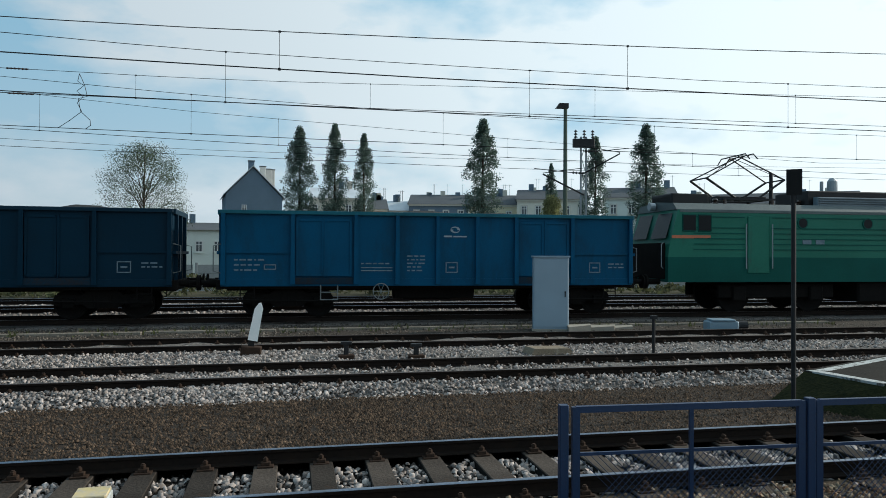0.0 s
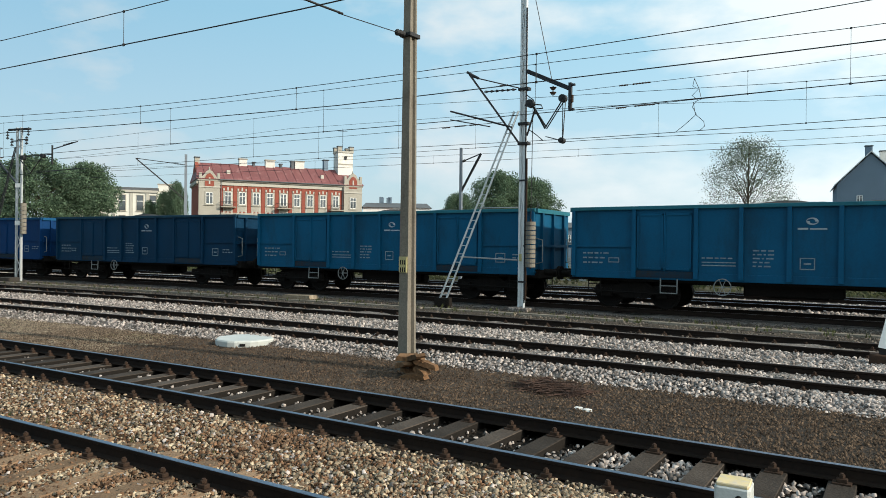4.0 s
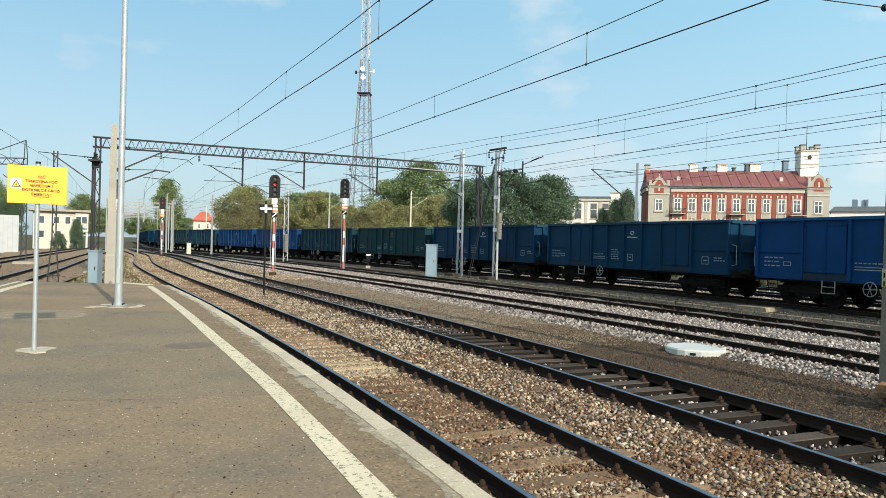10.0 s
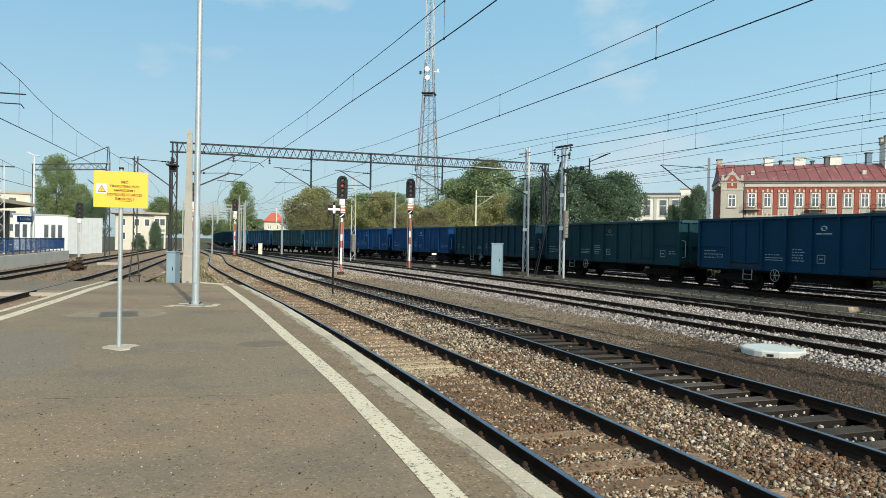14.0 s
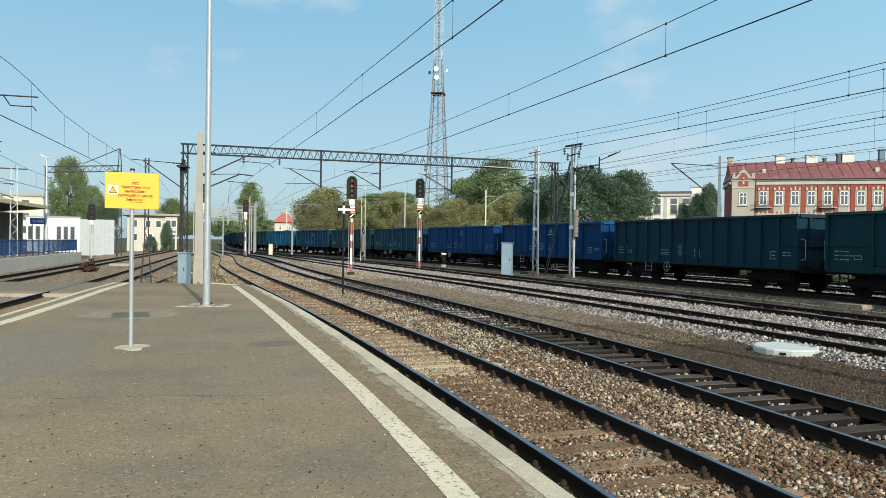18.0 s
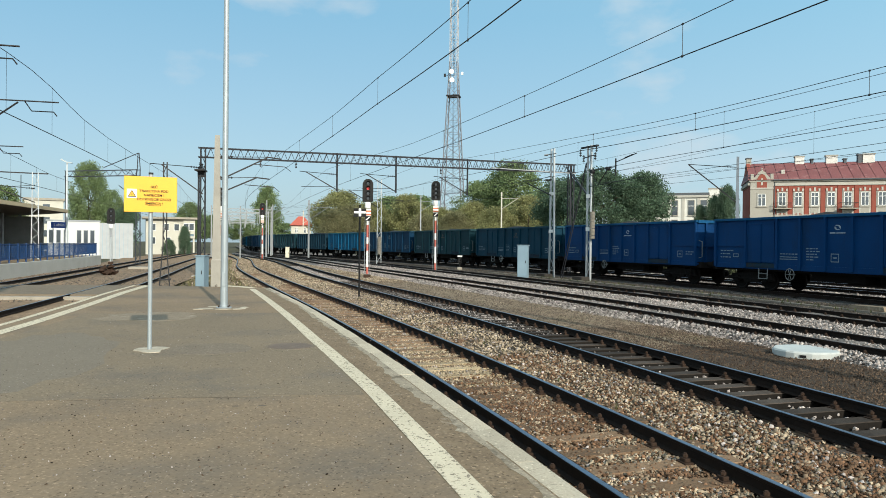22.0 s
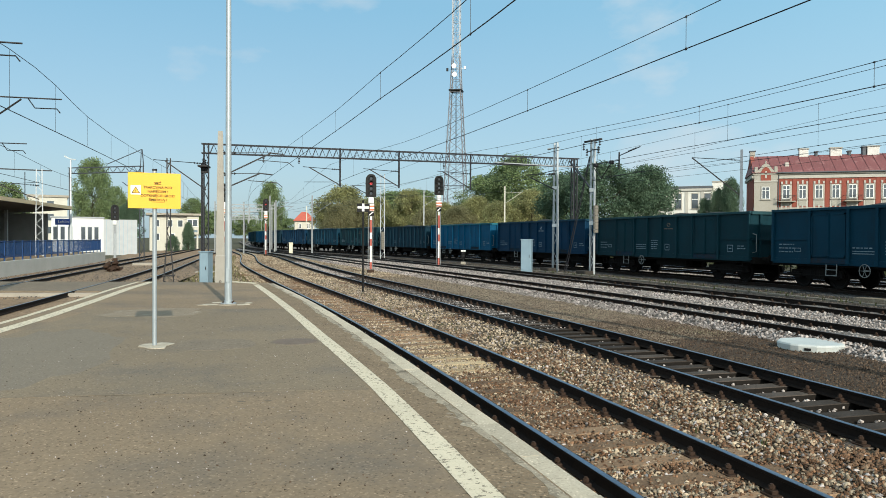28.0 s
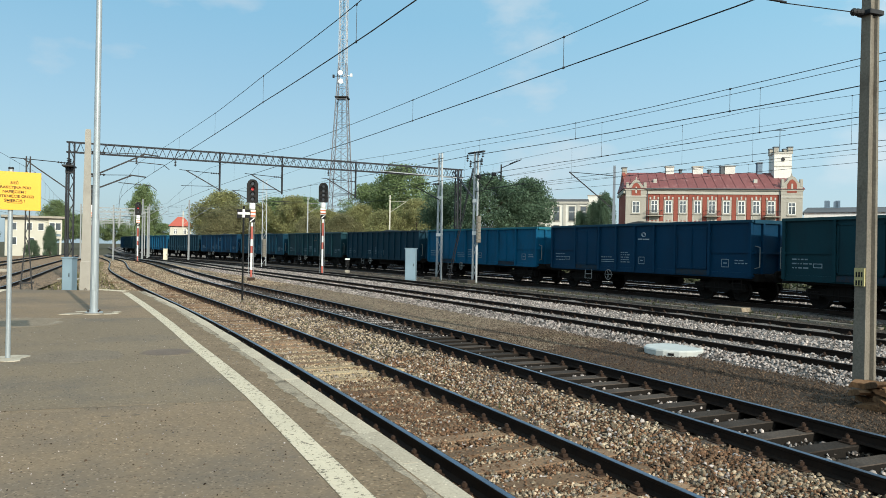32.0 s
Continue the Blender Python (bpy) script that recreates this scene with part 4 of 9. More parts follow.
# edge slabs, one by one
slab_me = {}
s = 24.0
rng_slab = random.Random(5)
while s > END_S + .5:
    (xa, ya), (xb, yb) = p_edge(s, 0.065 + .13 * max(0, (-s - 23) / 8)), p_edge(s - 1.0, 0.065 + .13 * max(0, (-s - 22) / 8))
    me = slab_me.setdefault("a", Shape().box(-.497, .497, -.11, .11, -.16, .004, .012).mesh("edge_slab", EDGE_SLAB))
    part("edge_slab", me, None, plat, at=pose((xa + xb) / 2, (ya + yb) / 2, PLAT_Z + rng_slab.uniform(-.004, .004), 0, rng_slab.uniform(-.2, .2), math.degrees(math.atan2(ya - yb, xa - xb))))
    s -= 1.0
part("edge_wall", Shape().slab([p_edge(q, .04) for q in np.arange(30, END_S, -1.2)] + [p_edge(q, .2) for q in np.arange(END_S + .6, 30.1, 1.2)], -.5, PLAT_Z - .162), CONCRETE, plat)


def ribbon(outline_a, outline_b, z):
    n = len(outline_a)
    return Shape().add([(*p, z) for p in outline_a] + [(*p, z) for p in outline_b], [(i, i + 1, n + i + 1, n + i) for i in range(n - 1)])


qs = np.arange(26, END_S + .2, -.5)
drift = lambda q: .085 * min(1, max(0, (-q - 11) / 5))
part("white_line", ribbon([p_edge(q, 0.575 + drift(q)) for q in qs], [p_edge(q, 0.785 + drift(q)) for q in qs], PLAT_Z + .005), PAINT_LINE, plat, "worn white safety line")
lq = np.array(LEFT_EDGE)
def left_line(back):
    xs_ = np.arange(-28.4, 20, .8)
    return [(x, float(np.interp(x, lq[:, 0], lq[:, 1])) + back) for x in xs_]
part("white_line", ribbon(left_line(.42), left_line(.68), PLAT_Z + .005), PAINT_LINE, plat, "worn white safety line")
part("white_line", ribbon(left_line(.02), left_line(.16), PLAT_Z + .005), PAINT_LINE, plat)

part("white_line", Shape().slab([(-27.0, -3.15), (-27.45, -3.0), (-28.55, -4.1), (-28.2, -4.25)], PLAT_Z - .01, PLAT_Z + .0046), PAINT_LINE, plat)

# second strip of paving along the edge, patches and covers
part("paving_strip", ribbon([p_edge(q, 0.15) for q in qs], [p_edge(q, 0.572 + drift(q)) for q in qs], PLAT_Z + .003), PAVING, plat, "crumbling gritty asphalt beside the edge")
# ragged cement band behind the edge slabs
r_band = random.Random(15)
fine_q = np.arange(26, END_S + .2, -.12)
wide_q, w_now = [], .07
for q in fine_q:
    w_now += r_band.uniform(-.022, .022) + (.075 - w_now) * .12
    wide_q.append(max(.0, min(.17, w_now + (r_band.uniform(.03, .06) if r_band.random() < .12 else 0))))
part("cement_band", ribbon([p_edge(q, 0.168) for q in fine_q], [p_edge(q, 0.170 + w) for q, w in zip(fine_q, wide_q)], PLAT_Z + .0045), HAUNCH, plat, "ragged worn cement band")


def blot(name, cx, cy, rx, ry, a, material, z=0.004, n=18, wob=0.12, seed=1, parent=plat):
    r = random.Random(seed)
    k = [1 + r.uniform(-wob, wob) for _ in range(n)]
    pts = [(cx + rx * k[i] * math.cos(2 * math.pi * i / n) * math.cos(a) - ry * k[i] * math.sin(2 * math.pi * i / n) * math.sin(a),
            cy + rx * k[i] * math.cos(2 * math.pi * i / n) * math.sin(a) + ry * k[i] * math.sin(2 * math.pi * i / n) * math.cos(a)) for i in range(n)]
    return part(name, Shape().slab(pts, PLAT_Z - .01, PLAT_Z + z), material, parent)


ROUGH_CEMENT = surface("pale_rough_cement", (.46, .41, .33), (.30, .26, .20), .92, grain=30, blotch=6, bump=.6, deep=.006)
blot("cement_patch", -11.75, -2.8, .27, .24, .2, ROUGH_CEMENT, .014, 13, .28, 2)
for dx_, dy_, r_a, r_b in ((.34, -.42, .10, .20), (.42, .05, .08, .24), (.30, .42, .12, .16), (-.1, .52, .16, .09), (-.32, -.30, .12, .14)):
    blot("cement_fragment", -18.95 + dx_, -2.85 + dy_, r_a, r_b, .3, ROUGH_CEMENT, .010, 9, .35, int(100 * (dx_ + 1)))
blot("cement_patch", -18.95, -2.85, .55, .62, .2, PALE_PATCH, .006, 13, .28, 3)
blot("repair_patch", -11.75, -1.95, .62, .75, .1, PATCH, .0045, 14, .16, 4)
GREY_SMEAR = surface("grey_smeared_asphalt", (0.180, 0.150, 0.114), (0.158, 0.131, 0.100), 0.92, grain=30, blotch=0.8, bump=0.7, deep=0.005, flecks=(62, 0.35))
blot("asphalt_smear", -11.2, -4.35, 2.6, 1.15, .15, GREY_SMEAR, .0032, 30, .12, 17)
blot("cement_patch", -16.9, -4.0, .9, 1.1, .2, PALE_PATCH, .005, 14, .3, 6)
# greyer stretch of asphalt beyond a transverse joint
grey_run = [(-8.2 + .03 * math.sin(k * 1.9), -5.6 + k * .54) for k in range(12)]
part("asphalt_stretch", Shape().slab(grey_run + [(-17.6 + .05 * math.sin(k * 2.3), -1.1 - k * .45) for k in range(11)], PLAT_Z - .01, PLAT_Z + .0022), ASPHALT_GREY, plat)
r_joint = random.Random(6)
PATCH_DARK = surface("dirt_filled_joint", (.140, .116, .090), (.095, .080, .064), .95, grain=30, blotch=2)
for x0_, y0_, y1_ in ((-8.19, -5.6, .42), (-17.62, -5.4, -1.2)):
    pts_ = [(x0_ + r_joint.uniform(-.02, .02), y0_ + (y1_ - y0_) * k / 24) for k in range(25)]
    w_ = [max(.0006, r_joint.uniform(-.004, .007)) for k in range(25)]
    part("joint", Shape().add([(x - w, y, PLAT_Z + .0035) for (x, y), w in zip(pts_, w_)] + [(x + w, y, PLAT_Z + .0035) for (x, y), w in zip(pts_, w_)], [(k, 25 + k, 26 + k, k + 1) for k in range(24)]), PATCH_DARK, plat, "dark cracked joint")
# pits laid on as flat dark marks, with no hollow
for x, y in ((-7.75, -.98), (-7.75, -.72), (-10.1, -2.9)):
    blot("pit", x, y, .018, .045, 0, PATCH_DARK, .0035, 8, .3, int(-x * 10))
r_grit = np.random.default_rng(8)
n_grit = 1500
gx, gy = -3.2 - 15 * r_grit.random(n_grit) ** 1.6, -4.8 + 5.4 * r_grit.random(n_grit)
# dark chips stand in for the shade inside small pits of the asphalt
tagged(stones("grit", np.stack([np.roll(gx, 7), gy[::-1], np.full(n_grit, PLAT_Z + .002)], 1)[:1500], .004, .0115, STONE_BROWN, 78), "dark chips lying on the platform", "grit", kind="stuff")
tagged(stones("grit", np.stack([gx, gy, np.full(n_grit, PLAT_Z + .003)], 1), .003, .009, STONE_LIGHT, 77), "loose pale grit on the platform", "grit", kind="stuff")
cover = thing("manhole_cover", "round dark iron cover set into the asphalt", "manhole", at=pose(-12.0, -.72, PLAT_Z))
part("frame_ring", Shape().lathe([(.40, -.02), (.40, .006), (.35, .008), (.35, -.02)], 28), PATCH, cover)
part("lid", Shape().lathe([(.345, -.02), (.345, .008), (.32, .012), (.05, .012)], 28), surface("worn_brown_iron", (.150, .108, .078), (.10, .072, .052), .8, grain=40, blotch=5), cover)


def polar(az, dist):
    """Place on the plan, by degrees anticlockwise from +y and metres from the viewer."""
    return -dist * math.sin(radians(az)), dist * math.cos(radians(az))


# ---- locomotive ----
LOCO_GREEN = surface("green_locomotive_paint", (0.020, 0.158, 0.108), (0.014, 0.118, 0.082), 0.5, grain=20, blotch=0.6, mix=0.3, bump=0.05, spec=0.2, stain=((0.03, 0.075, 0.06), 0.58, 0.80, 1.3))
LOCO_DARK = surface("dark_green_locomotive_paint", (0.010, 0.094, 0.076), (0.007, 0.066, 0.054), 0.55, grain=20, blotch=0.6, mix=0.3, bump=0.05, spec=0.08)
LOCO_GLASS = surface("dark_cab_glass", (0.010, 0.013, 0.015), (0.008, 0.010, 0.012), 0.25, bump=0, spec=0.12)
LOCO_ROOF = surface("grey_locomotive_roof", (0.12, 0.15, 0.15), (0.07, 0.09, 0.095), 0.6, 0.2, grain=20, blotch=1)
LOUVRE_PAINT = surface("pale_blue_grey_louvre_paint", (0.17, 0.215, 0.245), (0.10, 0.13, 0.15), 0.6, 0.1, grain=20, blotch=1)
ORANGE = surface("faded_orange_paint", (0.55, 0.16, 0.07), (0.40, 0.12, 0.06), 0.6)


def locomotive():
    loco = thing("electric_locomotive", "green electric locomotive with raised pantograph hauling the train", "locomotive")
    h, w = 9.4, 1.5
    lower = Shape().prism([(-h, 1.05), (h, 1.05), (h, 1.88), (-h, 1.88)], -w, w)
    part("lower_body", lower, LOCO_DARK, loco)
    upper = Shape()
    upper.prism([(-h, 1.88), (h, 1.88), (h - .05, 2.3), (h - .35, 3.45), (-h + .35, 3.45), (-h + .05, 2.3)], -w, w)
    body = part("upper_body", upper, LOCO_GREEN, loco)
    part("roof", Shape().add([(x, y, z) for x in (-h + .3, h - .3) for y, z in ((-w, 3.45), (-1.25, 3.68), (0, 3.78), (1.25, 3.68), (w, 3.45))],
                             [(0, 1, 6, 5), (1, 2, 7, 6), (2, 3, 8, 7), (3, 4, 9, 8), (0, 4, 3, 2, 1), (5, 6, 7, 8, 9)]), LOCO_ROOF, loco)
    for z in (2.12, 2.3, 2.48, 2.66, 2.84, 3.2):
        for a, b in ((-h + .9, -h + 2.75), (-h + 3.75, h - 3.75), (h - 2.75, h - .9)):
            part("moulding", Shape().box(a, b, -w - .018, -w, z, z + .03), LOCO_DARK, body)
    for s_ in (-1, 1):
        x0 = s_ * (h - .74)
        for d in (0, .55):
            a = x0 - s_ * d
            win = part("side_window", Shape().box(a - .25, a + .25, -w - .02, -w + .02, 2.72, 3.3, .03), LOCO_DARK, body)
            part("pane", Shape().box(a - .22, a + .22, -w - .026, -w, 2.76, 3.26), LOCO_GLASS, win)
        part("cab_stripe", Shape().box(min(s_ * (h - .12), s_ * (h - 1.5)), max(s_ * (h - .12), s_ * (h - 1.5)), -w - .012, -w, 2.50, 2.60), ORANGE, body)
        dx = s_ * (h - 3.25)
        door = part("cab_door", Shape().box(dx - .4, dx + .4, -w - .025, -w, 1.35, 3.25, .02), LOCO_GREEN, body)
        for q in (-.48, .48):
            part("grab_rail", Shape().tube((dx + q, -w - .07, 1.5), (dx + q, -w - .07, 3.0), .02, 6), GALV, door)
        for y in (-.72, .72):
            part("windscreen", Shape().add([(s_ * (h - .02), y - .55, 2.5), (s_ * (h - .02), y + .55, 2.5), (s_ * (h - .30), y + .5, 3.35), (s_ * (h - .30), y - .5, 3.35)], [(0, 1, 2, 3)]), LOCO_GLASS, body)
        part("headlamp", Shape().tube((s_ * (h - .25), 0, 3.62), (s_ * (h - .05), 0, 3.62), .14, 12), GALV, body)
        for y in (-.875, .875):
            part("buffer", Shape().tube((s_ * h, y, 1.05), (s_ * (h + .5), y, 1.05), .1, 10).tube((s_ * (h + .48), y, 1.05), (s_ * (h + .55), y, 1.05), .24, 14), UNDERFRAME, body)
    for x in (-4.5, -2.0, .5, 3.0):
        port = part("porthole", Shape().tube((x, -w - .03, 3.05), (x, -w + .02, 3.05), .2, 18), LOCO_DARK, body)
        part("pane", Shape().tube((x, -w - .035, 3.05), (x, -w, 3.05), .16, 18), LOCO_GLASS, port)
    for x in (-4.35, -3.85):
        part("plate", Shape().box(x - .15, x + .18, -w - .012, -w, 2.3, 2.5), LETTER, body)
    for x in (-5.2, 5.2):
        b = Shape()
        for y in (-1.05, 1.05):
            b.box(x - 2.2, x + 2.2, y - .08, y + .08, .5, .95, .05)
            for k in (-1.45, 1.45):
                b.box(x + k - .25, x + k + .25, y - .18, y + .18, .42, .9, .04)
        bog = part("bogie", b, UNDERFRAME, loco)
        for k in (-1.45, 1.45):
            part("wheelset", Shape().wheel(x + k, -.75, .6, [(.12, -.07), (.5, -.05), (.6, -.065), (.6, .065), (.5, .05), (.12, .07)], 22).wheel(x + k, .75, .6, [(.12, -.07), (.5, -.05), (.6, -.065), (.6, .065), (.5, .05), (.12, .07)], 22).tube((x + k, -.75, .6), (x + k, .75, .6), .14, 8), UNDERFRAME, bog)
    for s_ in (-1, 1):
        part("nose_panel", Shape().box(min(s_ * h, s_ * (h + .03)), max(s_ * h, s_ * (h + .03)), -1.3, 1.3, 1.15, 2.35, .02), UNDERFRAME, loco)
        part("hand_rail", Shape().path([(s_ * (h + .02), -1.2, 1.5), (s_ * (h + .09), -1.2, 1.55), (s_ * (h + .09), -1.2, 2.3), (s_ * (h + .02), -1.2, 2.35)], .018, 6), GALV, loco)
        part("roof_hood", Shape().box(min(s_ * (h - .5), s_ * (h - 1.9)), max(s_ * (h - .5), s_ * (h - 1.9)), -.75, .75, 3.66, 4.05, .06), DARK_STEEL, loco)
    part("roof_band", Shape().box(-h + .4, h - .4, -w - .012, -w + .1, 3.36, 3.47, .02), LOCO_ROOF, loco)
    for x in (-4.0, -3.3, -7.2, -7.8):
        part("roof_insulator", Shape().lathe([(.05, 0), (.11, .05), (.06, .1), (.11, .15), (.05, .22)], 10), PORCELAIN, loco, at=pose(x, -.6, 3.7))
    part("roof_duct", Shape().box(-3.7, 4.6, -1.2, -.95, 3.62, 3.98, .03), LOUVRE_PAINT, loco)
    part("horn", Shape().tube((-2.85, -.3, 3.7), (-2.85, -.3, 4.62), .06, 8), GALV, loco)
    part("roof_tank", Shape().tube((-2.5, -.4, 3.7), (-2.5, -.4, 4.62), .2, 12, .17).tube((-2.5, -.4, 4.62), (-2.5, -.4, 4.74), .17, 12, .08), GALV, loco)
    part("roof_pole", Shape().tube((-5.0, -.5, 3.7), (-5.0, -.5, 4.85), .07, 8, .06), DARK_STEEL, loco)
    for z in (3.68, 3.76, 3.84, 3.92):
        part("duct_louvre", Shape().box(-3.65, 4.55, -1.25, -1.2, z, z + .03, .008), LOUVRE_PAINT, loco)
    part("underfloor_box", Shape().box(-2.2, 2.2, -1.3, 1.3, .35, 1.05, .06), UNDERFRAME, loco)
    # roof gear and pantographs
    for a, b, z in ((-3.9, 3.2, 4.22), (3.6, 5.0, 4.0)):
        part("roof_box", Shape().box(a, b, -.9, .9, 3.7, z, .06), DARK_STEEL, loco)
    part("roof_duct", Shape().box(-h + .5, -h + 2.0, -.7, .7, 3.7, 3.98, .05), DARK_STEEL, loco)
    for px, up in ((-6.0, True), (6.2, False)):
        pg = Shape().box(px - 1.0, px + 1.0, -.75, -.68, 3.86, 3.93).box(px - 1.0, px + 1.0, .68, .75, 3.86, 3.93)
        for k in (-.9, .9):
            pg.box(px + k - .03, px + k + .03, -.68, .68, 3.87, 3.92)
        base = part("pantograph", pg, DARK_STEEL, loco, "raised black pantograph" if up else "lowered black pantograph")
        top, mid = (5.45, 4.62) if up else (4.15, 4.0)
        for k in (-1, 1):
            part("spring_box", Shape().box(px + k * .5 - .45, px + k * .5 + .45, -.3, .3, 3.9, 4.02, .02), DARK_STEEL, base)
            part("knee_tube", Shape().tube((px + k * 1.5, -.55, mid), (px + k * 1.5, .55, mid), .026, 6), DARK_STEEL, base)
            part("stay", Shape().tube((px + k * 1.45, -.55, mid), (px, .27, top), .012, 5), DARK_STEEL, base)
            part("contact_strip", Shape().path([(px + k * .15, -1.0, top - .18), (px + k * .15, -.75, top + .02), (px + k * .15, .75, top + .02), (px + k * .15, 1.0, top - .18)], .022, 6), DARK_STEEL, base)
            for y in (-.6, .6):
                part("foot_insulator", Shape().tube((px + k * .9, y * 1.17, 3.68), (px + k * .9, y * 1.17, 3.88), .06, 8), PORCELAIN, base)
                part("lower_arm", Shape().tube((px + k * .45, y, 3.95), (px + k * 1.5, y * .9, mid), .042, 6), DARK_STEEL, base)
                part("upper_arm", Shape().tube((px + k * 1.5, y * .9, mid), (px - k * .12, y * .45, top), .024, 6), DARK_STEEL, base)
    return loco


TRAIN.append((locomotive(), FIRST_S + WAGON_PITCH / 2 + .05 + 9.95))


# ---- overhead line ----
def wires(label, key, contact, carrier, hangers, r=0.0105):
    """A contact wire and its carrier over a track, each by places along the line and heights there, with droppers at hangers."""
    line = thing("overhead_line", label, "wire", "overhead lines")

    def level(table, s):
        table = sorted(table)
        return float(np.interp(s, [a for a, b in table], [b for a, b in table]))

    pt = lambda s, table: (*[float(v) for v in along(s, float(offset(key, s)))[:2]], level(table, s))
    for name, table, thick in (("contact_wire", contact, r), ("carrier_wire", carrier, r * .75)):
        s0, s1 = min(a for a, b in table), max(a for a, b in table)
        part(name, Shape().path([pt(s, table) for s in np.arange(s0, s1 + .1, 2.0)], thick, 5), WIRE, line)
    for s in hangers:
        dr = part("dropper", Shape().tube(pt(s, contact), pt(s, carrier), .005, 4), WIRE, line)
        part("clip", Shape().box(-.022, .022, -.012, .012, -.022, .02), WIRE, dr, at=Matrix.Translation(pt(s, contact)))
        part("clip", Shape().box(-.02, .02, -.011, .011, -.02, .017), WIRE, dr, at=Matrix.Translation(pt(s, carrier)))
    return line


FAR_LEFT = (-100, -92, -84, -76, -68, -60, -52, -44, -36)
wires("contact wire and carrier above the platform track", "P", ((30, 5.4), (0, 5.42), (-13, 5.55), (-22, 5.71), (-52, 5.75), (-110, 5.7)),
      ((30, 6.9), (12, 6.4), (0, 6.15), (-15, 6.22), (-22, 6.38), (-28, 6.40), (-40, 6.6), (-52, 6.95), (-70, 6.3), (-84, 6.15), (-110, 6.9)), (6, -1, -8, -14.9, -21.9, -28.4) + FAR_LEFT)
wires("contact wire and carrier over the second track", "Q", ((30, 5.35), (0, 5.35), (-10, 5.36), (-14, 5.42), (-21, 5.5), (-30, 5.55), (-110, 5.6)),
      ((30, 6.7), (12, 6.4), (0, 6.1), (-10, 5.96), (-14, 5.98), (-21, 6.05), (-33, 6.16), (-52, 6.9), (-80, 6.0), (-110, 6.8)), (6, -1, -7.5, -14.1, -21.2, -28.3) + FAR_LEFT)
wires("contact wire and carrier over a siding", "R", ((36, 5.28), (0, 5.26), (-8, 5.29), (-14, 5.31), (-22, 5.47), (-28, 5.63), (-48, 5.75), (-110, 5.75)),
      ((36, 6.9), (15, 6.4), (5.5, 6.1), (0, 5.97), (-5, 5.86), (-12, 5.82), (-18.5, 5.87), (-22.4, 5.95), (-27.6, 6.15), (-48, 6.9), (-80, 6.2), (-110, 6.9)), (10.5, 4, -2.5, -8.9, -15.3, -21.2, -27) + FAR_LEFT)
wires("contact wire and carrier beside the goods line", "S", ((36, 5.5), (0, 5.5), (-9, 5.54), (-15.5, 5.6), (-28.7, 5.73), (-110, 5.8)),
      ((36, 7.0), (20, 6.75), (8, 6.61), (0, 6.63), (-4.8, 6.66), (-9, 6.8), (-15.5, 6.9), (-28.7, 7.0), (-35.3, 7.2), (-48, 7.3), (-80, 6.4), (-110, 7)), (10.5, 3.4, -3.8, -11, -18.3, -25.5) + FAR_LEFT)
wires("contact wire and carrier above the coal train", "T", ((40, 5.7), (5.7, 5.72), (0, 5.77), (-11.5, 5.85), (-24, 6.1), (-60, 6.1), (-120, 6.0)),
      ((40, 6.6), (11.7, 6.61), (5.7, 6.74), (-.3, 6.84), (-5.7, 7.03), (-11.5, 7.32), (-24, 7.9), (-46, 7.6), (-80, 6.7), (-120, 7.4)), (18, 10, 2.5, -5.4, -13, -20, -28) + FAR_LEFT)
anchored = wires("anchored wire pair led away from the tall mast", "T", ((40, 7.1), (11.7, 6.93), (0, 6.84), (-9.5, 6.82), (-12.5, 6.78)), ((40, 8.5), (11.7, 7.89), (4.6, 7.74), (-2.4, 7.57), (-5.7, 7.52), (-9.5, 7.53), (-12.5, 7.52)), (15.5, 7.8, .1, -7))
wires("contact wire and carrier behind the train", "U", ((50, 5.7), (20, 5.8), (2.2, 6.1), (-6.4, 6.31), (-13, 6.5), (-60, 6.6)), ((50, 7.0), (20, 6.2), (7.6, 6.71), (2.2, 6.97), (-6.4, 7.38), (-13, 7.85), (-30, 8.2), (-60, 7.2)), (30, 14, 6, -2.9, -11, -19, -28))
wires("farther contact wire and carrier behind the train", "V", ((50, 6.0), (7, 6.18), (-7, 6.37), (-14.7, 6.49), (-60, 6.9)), ((50, 7.0), (20, 6.6), (2.9, 6.55), (-7, 6.6), (-14.7, 6.8), (-60, 7.6)), (30, 19, 10, 1, -8, -16, -24, -32))
# looped jumper cables on the anchored wires
jump = thing("jumper_cable", "looped jumper cables hanging between the wires", "cable")
jx = lambda s, z: (*[float(v) for v in along(s + .35, float(offset("T", s)))[:2]], z - .05)
part("loop", Shape().path([jx(-8.92, 7.53), (jx(-8.97, 7.3)), jx(-8.80, 7.18), jx(-8.99, 7.0), jx(-8.82, 6.85), jx(-8.98, 6.65), jx(-8.85, 6.4), jx(-9.2, 6.1), jx(-9.5, 5.88)], .010, 5), WIRE, jump)
part("loop", Shape().path([jx(-8.92, 7.53), jx(-8.78, 7.2), jx(-8.70, 6.86), jx(-8.95, 6.78), jx(-8.88, 6.4), jx(-8.62, 6.15), jx(-8.6, 6.0), jx(-8.75, 5.87)], .010, 5), WIRE, jump)


def insulator(shape, p, q, n=5, r=.055):
    """A row of sheds on a rod from p to q."""
    p, q = Vector(p), Vector(q)
    shape.tube(p, q, .02, 6)
    for i in range(n):
        a = p.lerp(q, (i + .3) / n)
        shape.tube(a, p.lerp(q, (i + .75) / n), r, 10, r * .55)


